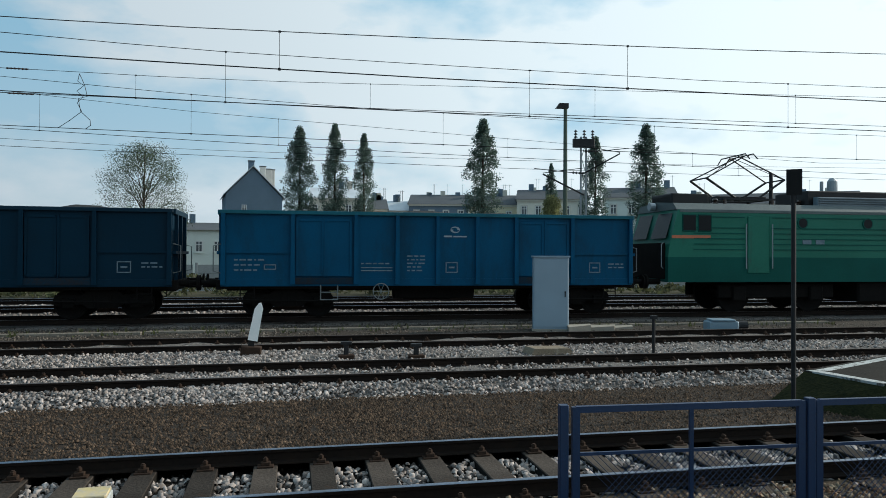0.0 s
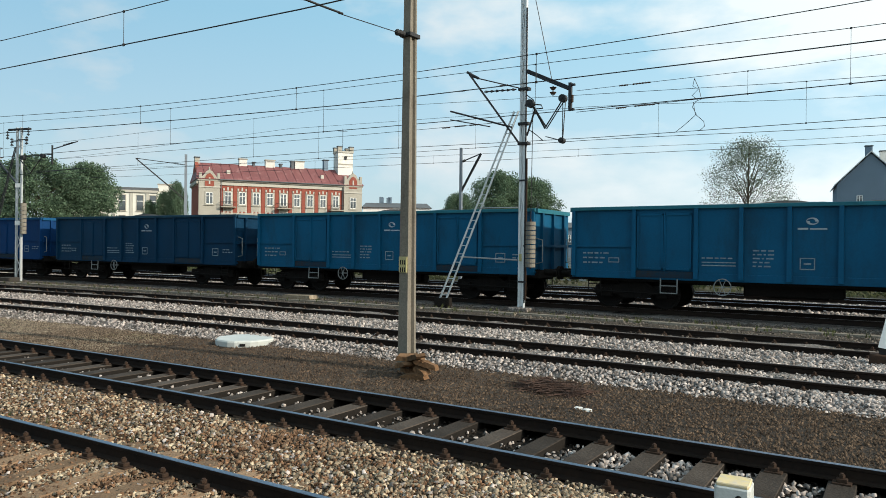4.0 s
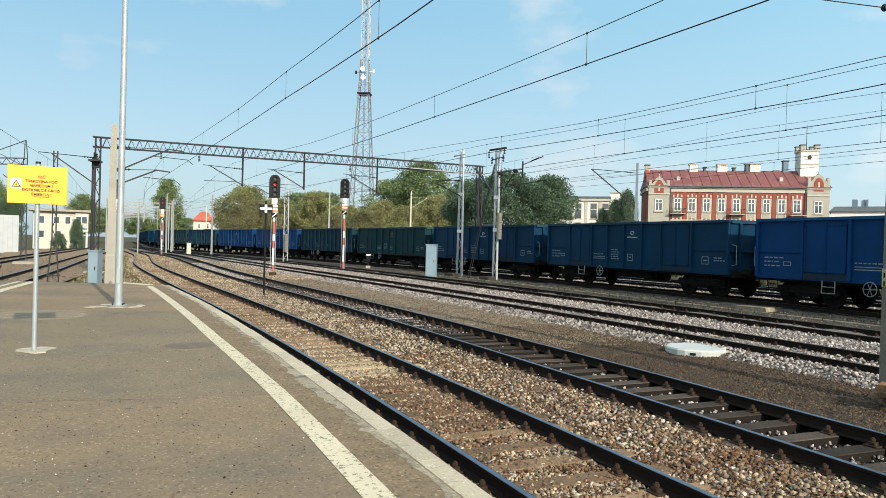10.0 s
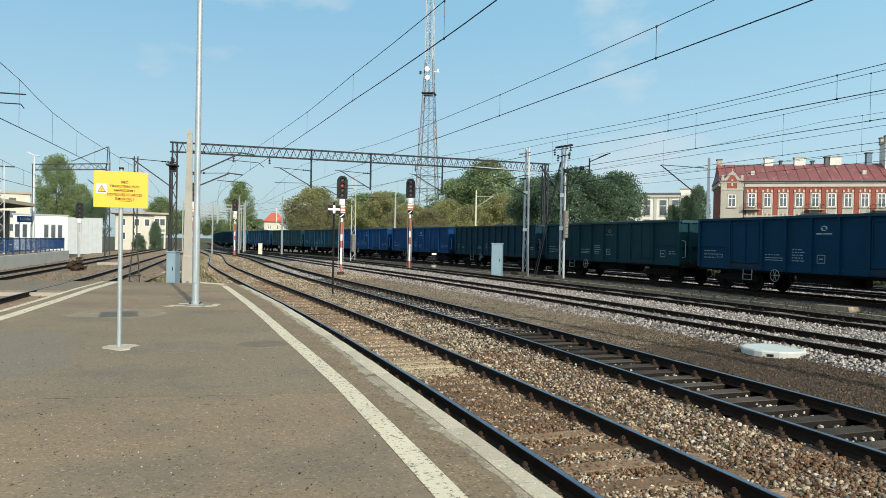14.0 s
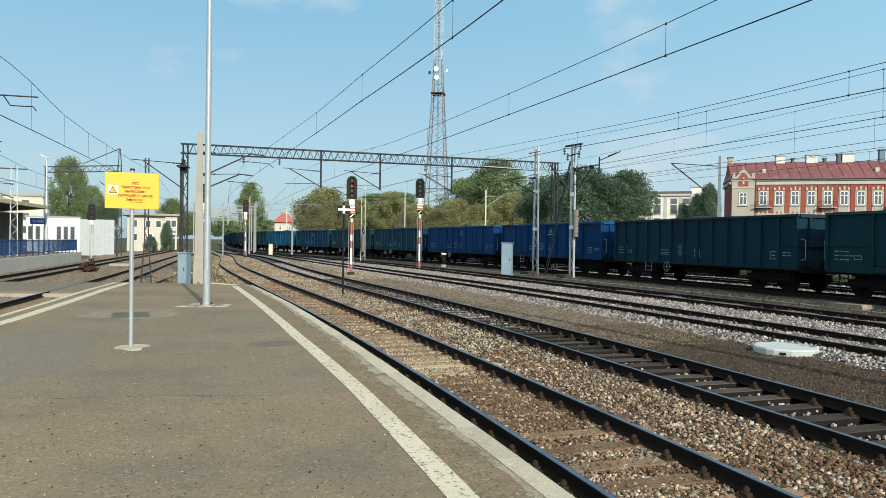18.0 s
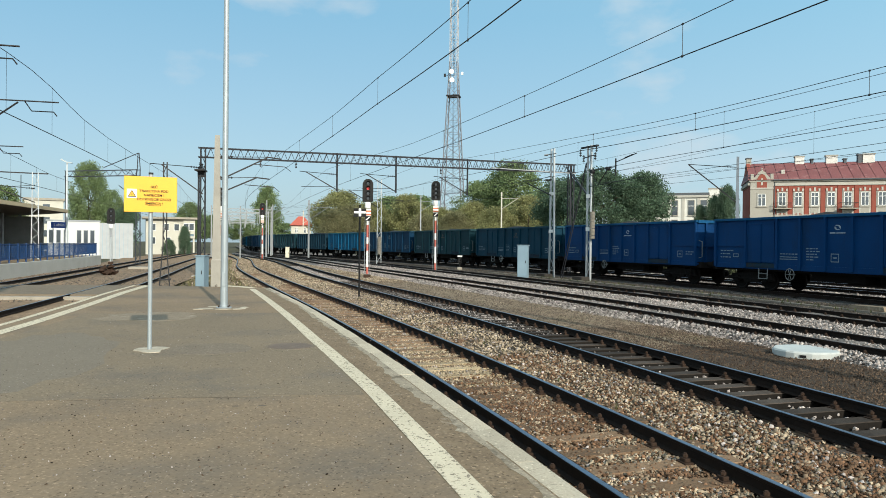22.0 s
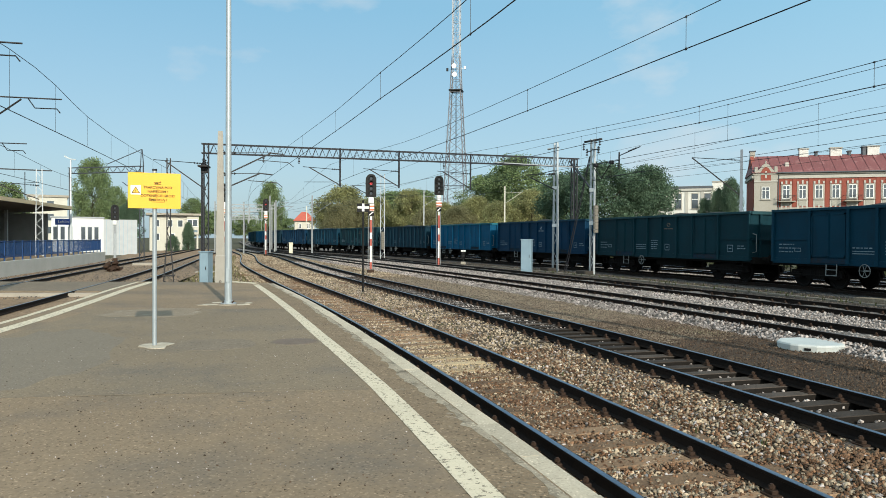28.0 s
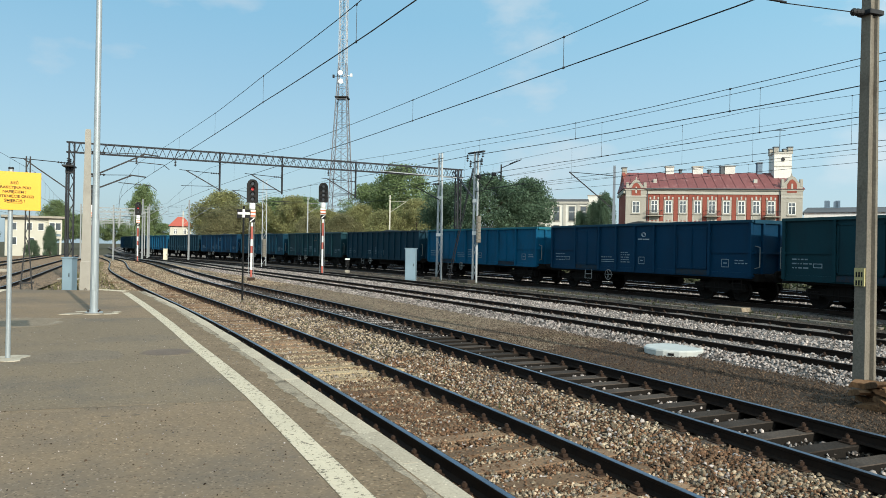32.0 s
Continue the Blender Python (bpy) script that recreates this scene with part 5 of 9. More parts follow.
# concrete mast between the tracks
mast = thing("concrete_line_mast", "stained concrete overhead line mast with broken wood at its foot", "mast", at=pose(-8.88, 9.57, -.25, 0, 0, 5))
hm = 10.5
sh = Shape()
def mast_ring(z):
    k = 1 - .45 * z / hm
    a, b, t = .104 * k, .130 * k, .034 * k
    return [(-a, -b, z), (a, -b, z), (a, -b + t * 1.6, z), (a * .45, -b + t * 2.2, z), (a * .45, b - t * 2.2, z), (a, b - t * 1.6, z), (a, b, z), (-a, b, z), (-a, b - t * 1.6, z), (-a * .45, b - t * 2.2, z), (-a * .45, -b + t * 2.2, z), (-a, -b + t * 1.6, z)]
levels = [0, 2, 4, 6, 8, hm]
v_ = [p for z in levels for p in mast_ring(z)]
sh.add(v_, [(k * 12 + i, k * 12 + (i + 1) % 12, k * 12 + 12 + (i + 1) % 12, k * 12 + 12 + i) for k in range(5) for i in range(12)] + [tuple(range(60, 72))])
part("shaft", sh, CONCRETE_OLD, mast)
part("marker_plate", Shape().box(-.085, .085, -.146, -.120, 1.88, 2.16), surface("pale_yellow_plate", (.42, .37, .17), (.30, .26, .13)), mast)
for z in (2.06, 1.93):
    for k in (-.045, 0, .045):
        part("mark", Shape().box(k - .012, k + .012, -.150, -.144, z - .04, z + .04), BLACK_PAINT, mast)
part("clamp", Shape().box(-.12, .12, -.15, .15, 6.05, 6.12, .01), DARK_STEEL, mast)
stay = Shape()
insulator(stay, (-.02, -.16, 6.09), (.0, -.42, 6.06), 3, .06)
stay.tube((.0, -.42, 6.06), (.09, -1.95, 5.95), .008, 5)
stay.path([(.09, -1.85, 5.97), (.16, -2.35, 5.93), (.05, -2.6, 5.98), (-.25, -3.2, 5.98)], .018, 6)
part("side_stay", stay, DARK_STEEL, mast)
wood = random.Random(9)
for i in range(13):
    a = wood.uniform(-35, 40) + (180 if i % 2 else 0)
    px, py, pz = -8.32 + wood.uniform(-.2, .28), 9.22 + wood.uniform(-.16, .2), -.13 + .055 * (i // 2)
    ob = thing("broken_board", "broken rotten brown board heaped against the mast", "wood", "broken boards", at=pose(px, py, pz, wood.uniform(-14, 14), wood.uniform(-14, 14), a))
    L_ = wood.uniform(.34, .6)
    part("board", Shape().prism([(-L_ / 2, 0), (L_ / 2 - .06, 0), (L_ / 2, .03), (L_ / 2 - .05, .075), (0, .09), (-L_ / 2 + .04, .08)], -wood.uniform(.05, .1), wood.uniform(.05, .1)), WOOD_OLD, ob)


def lattice_mast(x, y, z0, z1, a, w0, w1, label, paint=GREY_STEEL, rungs=10, name="lattice_mast"):
    m = thing(name, label, "mast", "overhead line masts", at=pose(x, y, 0, 0, 0, a))
    half = lambda z: (w0 + (w1 - w0) * (z - z0) / (z1 - z0)) / 2
    for sx in (-1, 1):
        part("channel", Shape().prism([(sx * half(z0) - .032, z0), (sx * half(z0) + .032, z0), (sx * half(z1) + .03, z1), (sx * half(z1) - .03, z1)], -.06, .06), paint, m)
    zs = np.linspace(z0 + .2, z1 - .2, rungs + 1)
    for i in range(rungs):
        k = 1 if i % 2 else -1
        part("lacing_bar", Shape().beam((k * half(zs[i]), -.065, zs[i]), (-k * half(zs[i + 1]), -.065, zs[i + 1]), .012, .035), paint, m)
    part("foundation", Shape().box(-.36, .36, -.3, .3, z0 - .5, z0 + .0, .04), BED_LIGHT, m)
    return m


# rod insulators in the anchored wires beside the tall mast
for s_a, s_b, z_ in ((-11.0, -10.7, 7.525), (-10.55, -9.95, 7.527), (-11.1, -10.75, 6.785), (-10.5, -9.8, 6.795), (-17.95, -17.6, 6.66), (-17.4, -16.9, 6.67), (-16.75, -16.3, 6.67), (-17.25, -16.95, 8.0), (-15.5, -15.15, 8.02)):
    ins_ = Shape()
    (xa, ya, _), (xb, yb, _) = along(s_a, 1.45), along(s_b, 1.45)
    insulator(ins_, (float(xa), float(ya), z_), (float(xb), float(yb), z_), 6, .034)
    part("rod_insulator", ins_, PORCELAIN, anchored)
part("anchor_wire", Shape().path([(*[float(v) for v in along(s_, 1.45)[:2]], 6.67 - .002 * (s_ + 15)) for s_ in np.arange(-15.2, -60, -3)], .009, 5), WIRE, anchored)

# tall grey mast before the train, with ladder, counterweights and a tensioning arm
lmx, lmy = polar(33.8, 23.6)
MAST_WHITE = surface("pale_weathered_mast_paint", (0.56, 0.60, 0.62), (0.42, 0.455, 0.475), 0.55, 0.1, grain=60, blotch=2, bump=0.1, stain=((0.22, 0.16, 0.11), 0.64, 0.76, 5.0))
lm = lattice_mast(lmx, lmy, .15, 12.5, 6, .15, .14, "tall pale mast with ladder, weights and line brackets", MAST_WHITE)
part("web", Shape().box(-.07, .03, -.02, .02, .2, 12.3), MAST_WHITE, lm)
part("side_pipe", Shape().tube((.125, -.05, .3), (.125, -.05, 9.8), .026, 8), BROWN_STEEL, lm, "rusty pipe beside the mast")
part("rusty_channel", Shape().box(.15, .19, -.07, -.03, .4, 4.95), RUST, lm)
lad = Shape()
for k in (-.13, .13):
    lad.tube((-2.85 + k, -.3, .30), (-.2 + k * .6, -.1, 6.5), .032, 6)
for i in range(22):
    u = (i + .5) / 22
    lad.tube((-2.85 + 2.65 * u - .12, -.3 + .2 * u, .30 + 6.2 * u), (-2.85 + 2.65 * u + .12, -.3 + .2 * u, .30 + 6.2 * u), .014, 5)
part("strut_ladder", lad, MAST_WHITE, lm, "pale ladder-like raking strut")
part("strut_footing", Shape().box(-3.1, -2.6, -.5, -.1, -.2, .34, .03), BED_DARK, lm)
part("tie_bar", Shape().tube((-2.22, -.24, 1.75), (-.1, -.12, 1.68), .025, 6), GREY_STEEL, lm)
part("tie_bar", Shape().tube((-1.5, -.24, 3.38), (-.1, -.12, 3.38), .018, 6), GREY_STEEL, lm)
cw = part("weight_rod", Shape().tube((.36, -.1, 1.4), (.36, -.1, 3.0), .025, 8), RUST, lm)
for i in range(10):
    part("counterweight", Shape().tube((.36, -.1, 1.46 + i * .148), (.36, -.1, 1.46 + i * .148 + .122), .158, 16), WEIGHT, cw)
part("weight_rope", Shape().tube((.36, -.1, 2.95), (.42, -.15, 6.6), .012, 5), WIRE, lm)
part("weight_guide", Shape().box(.1, .24, -.12, -.06, 2.12, 2.16), BROWN_STEEL, lm)
part("tension_arm", Shape().beam((.18, -.1, 7.74), (1.80, -.5, 6.94), .08, .13), BROWN_STEEL, lm)
part("arm_end", Shape().beam((1.85, -.5, 6.25), (1.85, -.5, 7.10), .09, .11).box(1.82, 2.0, -.54, -.46, 7.0, 7.06).box(1.80, 1.98, -.54, -.46, 6.25, 6.31), BROWN_STEEL, lm)
part("rusty_plate", Shape().box(1.90, 1.94, -.54, -.46, 6.50, 6.72), RUST, lm)
bell = Shape()
insulator(bell, (1.21, -.36, 7.10), (1.21, -.36, 6.80), 2, .11)
part("arm_insulator", bell, PORCELAIN, lm)
part("arm_stay", Shape().tube((.15, -.05, 11.2), (1.17, -.35, 7.26), .012, 5), WIRE, lm)
for q, z, r in ((.46, 6.62, .13), (1.57, 6.67, .12), (1.55, 5.38, .09)):
    part("pulley", Shape().tube((q, -.5, z), (q, -.32, z), r, 14).tube((q, -.53, z), (q, -.29, z), .04, 8), DARK_STEEL, lm)
rk = Shape().path([(.12, -.1, 6.66), (.46, -.3, 6.62), (.97, -.4, 5.80)], .03, 6).path([(.55, -.35, 6.52), (1.02, -.42, 5.84)], .022, 5)
rk.path([(.97, -.42, 5.80), (1.55, -.42, 6.62)], .022, 5).path([(1.03, -.42, 5.78), (1.62, -.42, 6.60)], .018, 5)
rk.path([(1.57, -.42, 6.65), (1.57, -.42, 5.4)], .014, 5).path([(1.66, -.42, 6.62), (1.58, -.42, 5.4)], .014, 5)
rk.path([(.58, -.3, 6.48), (.24, -.2, 5.66)], .03, 6).path([(.34, -.25, 5.83), (.60, -.3, 5.66), (.88, -.35, 5.44)], .014, 5).path([(.98, -.38, 5.55), (1.55, -.42, 5.38)], .014, 5)
rk.path([(.46, -.3, 6.62), (.80, -.34, 6.56), (.86, -.35, 6.44), (.62, -.3, 6.46)], .022, 5).path([(.14, -.1, 7.0), (.5, -.25, 6.75)], .016, 5)
part("tension_lever", rk, DARK_STEEL, lm)
br = Shape().beam((-.1, -.1, 5.46), (-1.68, -.6, 7.75), .06, .06).tube((-1.68, -.6, 7.7), (-.12, -.1, 7.24), .02, 5).tube((-1.78, -.62, 7.85), (-1.40, -.5, 7.62), .045, 6)
br.tube((-.3, -.2, 5.97), (-2.3, -.8, 6.58), .03, 6).tube((-2.3, -.8, 6.30), (-1.0, -.4, 6.02), .018, 5)
insulator(br, (-1.25, -.4, 7.18), (-.2, -.12, 7.2), 6, .05)
part("bracket", br, BROWN_STEEL, lm)
for z in (7.2, 6.08, 5.44):
    part("clamp", Shape().box(-.15, .22, -.11, .11, z - .045, z + .045, .01), DARK_STEEL, lm)
for z in (4.25, .98):
    part("pipe_clamp", Shape().box(-.09, .2, -.08, -.05, z - .03, z + .03, .005), BROWN_STEEL, lm)
part("marker_plate", Shape().box(-.07, .03, -.075, -.066, 1.65, 1.88), surface("faded_yellow_plate", (.40, .36, .16), (.28, .25, .12), .7), lm)


def side_bracket(m, sx, z, reach, y=-.1):
    b = Shape().beam((0, y, z - .9), (sx * reach, y - .3, z), .06, .06).tube((0, y, z + .35), (sx * reach, y - .3, z + .05), .018, 5)
    insulator(b, (0, y, z + .1), (sx * .6, y - .05, z + .12), 4, .07)
    b.tube((sx * .6, y - .05, z + .12), (sx * (reach + .4), y - .3, z + .25), .02, 5)
    part("bracket", b, DARK_STEEL, m)


m2 = lattice_mast(-40.9, 14.6, .0, 8.0, 20, .34, .30, "pale grey lattice mast with counterweights beside the train", PALE_STEEL, rungs=12)
cw = part("weight_rod", Shape().tube((.42, -.1, 2.45), (.42, -.1, 4.15), .03, 8), RUST, m2)
for i in range(8):
    part("counterweight", Shape().tube((.42, -.1, 2.5 + i * .2), (.42, -.1, 2.68 + i * .2), .15, 14), WEIGHT, cw)
part("weight_rope", Shape().tube((.5, -.1, 4.1), (.5, -.1, 7.4), .012, 5), WIRE, m2)
hd = Shape().box(-.75, .75, -.06, .06, 7.86, 7.96)
for k, z in ((-.72, 7.62), (-.42, 7.25), (.72, 7.75), (.62, 7.3)):
    insulator(hd, (k, -.1, z - .22), (k, -.1, z + .22), 3, .085)
hd.tube((-.42, -.1, 7.3), (0, -.1, 7.3), .03, 5).tube((0, -.1, 7.35), (.7, -.1, 7.35), .03, 5)
part("head_beam", hd, DARK_STEEL, m2)
gear = Shape().beam((.1, -.12, 6.45), (2.6, -.3, 6.5), .035, .045).box(2.57, 2.63, -.34, -.28, 6.0, 6.95).beam((2.6, -.3, 6.75), (4.4, -.45, 7.05), .035, .04)
gear.path([(.2, -.1, 6.3), (1.0, -.2, 5.6), (1.9, -.25, 6.45)], .03, 5).tube((1.9, -.35, 6.45), (1.9, -.15, 6.45), .11, 10).tube((.5, -.3, 6.4), (.5, -.1, 6.4), .12, 10)
gear.tube((.1, -.1, 5.55), (4.6, -.4, 5.75), .018, 5)
insulator(gear, (3.4, -.38, 6.9), (4.1, -.42, 7.02), 4, .05)
part("tension_gear", gear, DARK_STEEL, m2)
lad = Shape()
for k in (-.09, .09):
    lad.tube((-2.3 + k, -.2, .1), (-.2 + k * .5, -.05, 7.0), .028, 5)
for i in range(16):
    u = (i + .5) / 16
    lad.tube((-2.3 + 2.1 * u - .09, -.2 + .15 * u, .1 + 6.9 * u), (-2.3 + 2.1 * u + .09, -.2 + .15 * u, .1 + 6.9 * u), .012, 4)
part("raking_strut", lad, BROWN_STEEL, m2, "dark ladder-like raking strut")
for z in (4.9, 2.95):
    part("white_plate", Shape().box(-.19, .17, -.085, -.066, z, z + .22), WHITE_PAINT, m2)
m3 = lattice_mast(-45.0, 13.6, .0, 8.3, 20, .50, .30, "pale grey lattice mast beside the train", PALE_STEEL, rungs=12)
side_bracket(m3, -1, 6.2, 2.2)
hd = Shape().tube((-.45, -.1, 7.95), (.5, -.1, 7.95), .03, 6)
insulator(hd, (-.75, -.1, 7.95), (-.35, -.1, 7.95), 3, .07)
part("head_beam", hd, GREY_STEEL, m3)
for z in (5.3, 2.9):
    part("white_plate", Shape().box(-.24, .22, -.085, -.066, z, z + .2), WHITE_PAINT, m3)
for az_, d_, z_, lab in ((-16.6, 34, 7.6, "slim grey line mast behind the train"),):
    x, y = polar(az_, d_)
    m = lattice_mast(x, y, .1, z_, 0, .28, .24, lab, rungs=9)
    hd = Shape().box(-.5, .5, -.1, .1, z_ - .5, z_ - .1, .02)
    for k in (-.4, 0, .4):
        insulator(hd, (k, -.1, z_ - .1), (k, -.1, z_ + .3), 3, .09)
    part("head_beam", hd, DARK_STEEL, m)
    side_bracket(m, 1, z_ - .8, 1.6)
    side_bracket(m, -1, z_ - 1.8, 2.0)
x, y = polar(-15.2, 40)
yl = thing("yard_lamp", "tall yard lamp post behind the train", "lamp", at=pose(x, y, 0))
part("pole", Shape().tube((0, 0, -.2), (0, 0, 10.3), .14, 10, .1), surface("dull_green_pole", (.10, .13, .10)), yl)
part("lantern", Shape().prism([(-.55, 10.15), (.15, 10.15), (.15, 10.42), (-.35, 10.42)], -.14, .14), DARK_STEEL, yl)
SLIM_GREY = surface("blue_grey_mast_paint", (.17, .20, .235), (.12, .14, .165), .6, .1, grain=40, blotch=2, bump=.1)
for az_, d_, z_, turn, foot, reach, tip, tie in ((38.6, 36, 7.0, -20, 4.8, 1.1, 6.65, 6.3), (59.6, 62, 9.3, 0, 5.6, -3.73, 8.78, 8.45)):
    x, y = polar(az_, d_)
    m = thing("slim_line_mast", "slim pale line mast with a raking bracket behind the train", "mast", "overhead line masts", at=pose(x, y, 0, 0, 0, az_ + turn))
    part("shaft", Shape().prism([(-d_ * .0022, 0), (d_ * .0022, 0), (d_ * .0016, z_), (-d_ * .0016, z_)], -.08, .08), SLIM_GREY, m)
    part("bracket", Shape().beam((0, 0, foot), (reach, -.2, tip), .09, .09), DARK_STEEL, m)
    rod = Shape().tube((0, 0, tie), (reach, -.2, tip), .03, 5)
    insulator(rod, (reach * .1, -.02, tie + .03), (reach * .22, -.04, tie + .07), 4, .07)
    part("tie_rod", rod, DARK_STEEL, m)


# ---- signals ----
def colour_signal(x, y, a, top, bands, lit, label, lamps=3, plain=False):
    """A light signal: banded post, hooded lamp head, facing local -y."""
    sg = thing("light_signal", label, "signal", "light signals", at=pose(x, y, 0, 0, 0, a))
    part("footing", Shape().box(-.22, .22, -.22, .22, -.5, .06, .03), RUST, sg)
    pitch = 1.29 / lamps
    head_h = 1.49
    low = top - head_h - 1.25
    cuts = [0, .13, .44, .57, .69, .93, 1] if bands == 6 else [i / bands for i in range(bands + 1)]
    for i in range(bands):
        part("post_band", Shape().tube((0, 0, .1 + cuts[i] * (low - .1)), (0, 0, .1 + cuts[i + 1] * (low - .1)), .07, 10), PALE_STEEL if plain else RED_PAINT if i % 2 == 0 else WHITE_PAINT, sg)
    part("upper_post", Shape().tube((0, .02, low), (0, .02, top - .3), .06, 10), GREY_STEEL, sg)
    part("marker_box", Shape().lathe([(.17, 0), (.19, .05), (.19, .33), (.16, .40)], 14), WHITE_PAINT, sg, at=pose(0, -.02, low + .83))
    if not plain:
        board = part("warning_board", Shape().box(-.2, .2, -.14, -.10, low + .33, low + .80, .01), WHITE_PAINT, sg)
        for k in (0, 1):
            part("stripe", Shape().box(-.2, .2, -.146, -.14, low + .36 + k * .22, low + .47 + k * .22), ORANGE, board)
        black = part("marker_plate", Shape().box(-.19, .19, -.14, -.10, low + .02, low + .30, .01), BLACK_PAINT, sg)
        part("slash", Shape().add([(-.17, -.145, low + .05), (-.08, -.145, low + .05), (.17, -.145, low + .27), (.08, -.145, low + .27)], [(0, 1, 2, 3)]), WHITE_PAINT, black)
    back = [(-.31, top - head_h), (.31, top - head_h), (.34, top - head_h + .06), (.34, top - .30), (.25, top - .11), (.12, top - .02), (-.12, top - .02), (-.25, top - .11), (-.34, top - .30), (-.34, top - head_h + .06)]
    head = part("lamp_head", Shape().prism(back, -.1, .12), BLACK_PAINT, sg, "black rounded lamp head")
    for i in range(lamps):
        zc = top - .30 - i * pitch
        hood = Shape()
        n = 12
        v = [(r * math.cos(math.pi * k / n), yy, zc + .02 + r * math.sin(math.pi * k / n)) for yy, r in ((-.1, .15), (-.40, .138), (-.40, .124), (-.1, .136)) for k in range(n + 1)]
        hood.add(v, [(q * (n + 1) + k, q * (n + 1) + k + 1, (q + 1) * (n + 1) + k + 1, (q + 1) * (n + 1) + k) for q in range(3) for k in range(n)])
        part("hood", hood, BLACK_PAINT, head)
        part("lens", Shape().tube((0, -.125, zc), (0, -.1, zc), .10, 16), RED_LAMP if i == lit else LENS, head)
    part("ladder", Shape().tube((-.15, .25, .1), (-.15, .2, top - head_h), .02, 5).tube((.15, .25, .1), (.15, .2, top - head_h), .02, 5), GREY_STEEL, sg)
    return sg


colour_signal(-47.1, 1.86, 92, 6.27, 6, 1, "red and white banded light signal showing red", 4)
colour_signal(-54.5, 7.3, 86, 6.9, 6, 9, "red and white banded light signal with dark lamps", 4)
x, y = polar(95.85, 90)
colour_signal(x, y, 95, 6.85, 6, 1, "distant light signal by the sidings showing red", 3)
x, y = polar(98.9, 60)
colour_signal(x, y, 98, 6.4, 6, 9, "light signal behind the platform end", 3)
x, y = polar(106.5, 75)
colour_signal(x, y, 104, 5.15, 3, 9, "pale light signal between the tracks beyond the platform", 3, True)

cr = thing("cross_sign", "black sign with a white cross on a thin dark post", "sign", at=pose(-30.8, .9, -.2, 0, 0, 90))
part("post", Shape().tube((0, 0, 0), (0, 0, 3.9), .04, 8), BLACK_PAINT, cr)
pl = part("board", Shape().box(-.27, .27, -.05, -.03, 3.4, 3.76), BLACK_PAINT, cr)
part("cross_bar", Shape().box(-.24, .24, -.056, -.05, 3.55, 3.64), WHITE_PAINT, pl)
part("cross_bar", Shape().box(-.05, .05, -.059, -.05, 3.43, 3.76), WHITE_PAINT, pl)


# ---- lineside cabinets ----
def cabinet(x, y, z0, z1, w, d, a, paint, label, lid=.05):
    c = thing("lineside_cabinet", label, "cabinet", "lineside cabinets", at=pose(x, y, 0, 0, 0, a))
    part("plinth", Shape().box(-w / 2 - .03, w / 2 + .03, -d / 2 - .03, d / 2 + .03, z0 - .35, z0 + .08, .01), CONCRETE, c)
    part("body", Shape().box(-w / 2, w / 2, -d / 2, d / 2, z0 + .08, z1 - lid, .015), paint, c)
    part("lid", Shape().box(-w / 2 - .035, w / 2 + .035, -d / 2 - .035, d / 2 + .035, z1 - lid, z1, .012), paint, c)
    door = part("door", Shape().box(-w / 2 + .03, w / 2 - .03, -d / 2 - .014, -d / 2, z0 + .14, z1 - lid - .05, .006), paint, c)
    part("handle", Shape().box(w / 2 - .12, w / 2 - .09, -d / 2 - .04, -d / 2 - .01, (z0 + z1) / 2 - .08, (z0 + z1) / 2 + .08), DARK_STEEL, door)
    return c


cabinet(5.0, 19.9, .0, 2.1, .98, .5, -10, CAB_GREY, "tall plain grey cabinet between the tracks")
cabinet(-43.4, 11.3, .0, 2.1, .64, .45, 62, CAB_BLUE, "tall pale grey cabinet beside the goods line")
cabinet(-34.6, -6.2, -.1, 1.45, .42, .5, 75, CAB_BLUE, "pale blue cabinet at the platform's end")
x, y = polar(93.95, 95)
cabinet(x, y, 0, 1.5, .5, .45, 95, surface("cream_cabinet_paint", (.62, .58, .45)), "cream cabinet by the distant tracks")

# ---- posts and small yard things by the right-hand end ----
dw = thing("marker_board", "leaning white marker board on a dark post between tracks", "marker", at=pose(-2.45, 15.45, .0, 0, 5, 8))
part("post", Shape().box(-.06, .06, -.05, .05, -.1, .45), DARK_STEEL, dw)
part("base", Shape().box(-.2, .22, -.15, .15, -.1, .2, .03), RUST, dw)
part("board", Shape().prism([(-.08, .34), (.12, .32), (.17, 1.0), (.12, 1.12), (.07, 1.1), (.0, .98)], -.16, -.09), surface("glossy_white_enamel", (.85, .85, .83), (.78, .78, .76), .35, bump=0), dw)
part("bracket", Shape().box(-.03, .07, -.09, -.02, .5, .62), DARK_STEEL, dw)
x, y = polar(-31.3, 12.1)
tp = thing("sign_post", "thin dark post with a small board seen from behind", "sign", at=pose(x, y, -.2, 0, 0, -30))
part("post", Shape().tube((0, 0, 0), (0, 0, 3.2), .034, 8), DARK_STEEL, tp)
part("board", Shape().box(-.10, .115, -.03, -.015, 3.22, 3.60), BLACK_PAINT, tp)
part("bracket", Shape().box(-.04, .04, -.02, .04, 3.1, 3.6), DARK_STEEL, tp)
x, y = polar(-21.85, 16.2)
sp = thing("short_post", "short dark steel post between the sidings", "post", at=pose(x, y, 0))
part("post", Shape().tube((0, 0, -.1), (0, 0, .8), .04, 8).box(-.06, .06, -.06, .06, .76, .84), DARK_STEEL, sp)
x, y = polar(-26.8, 21.4)
bx = thing("point_machine", "blue-grey point machine box beside the goods line", "box", at=pose(x, y, .02, 0, 0, -8))
part("case", Shape().box(-.5, .35, -.22, .22, 0, .32, .05), CAB_BLUE, bx)
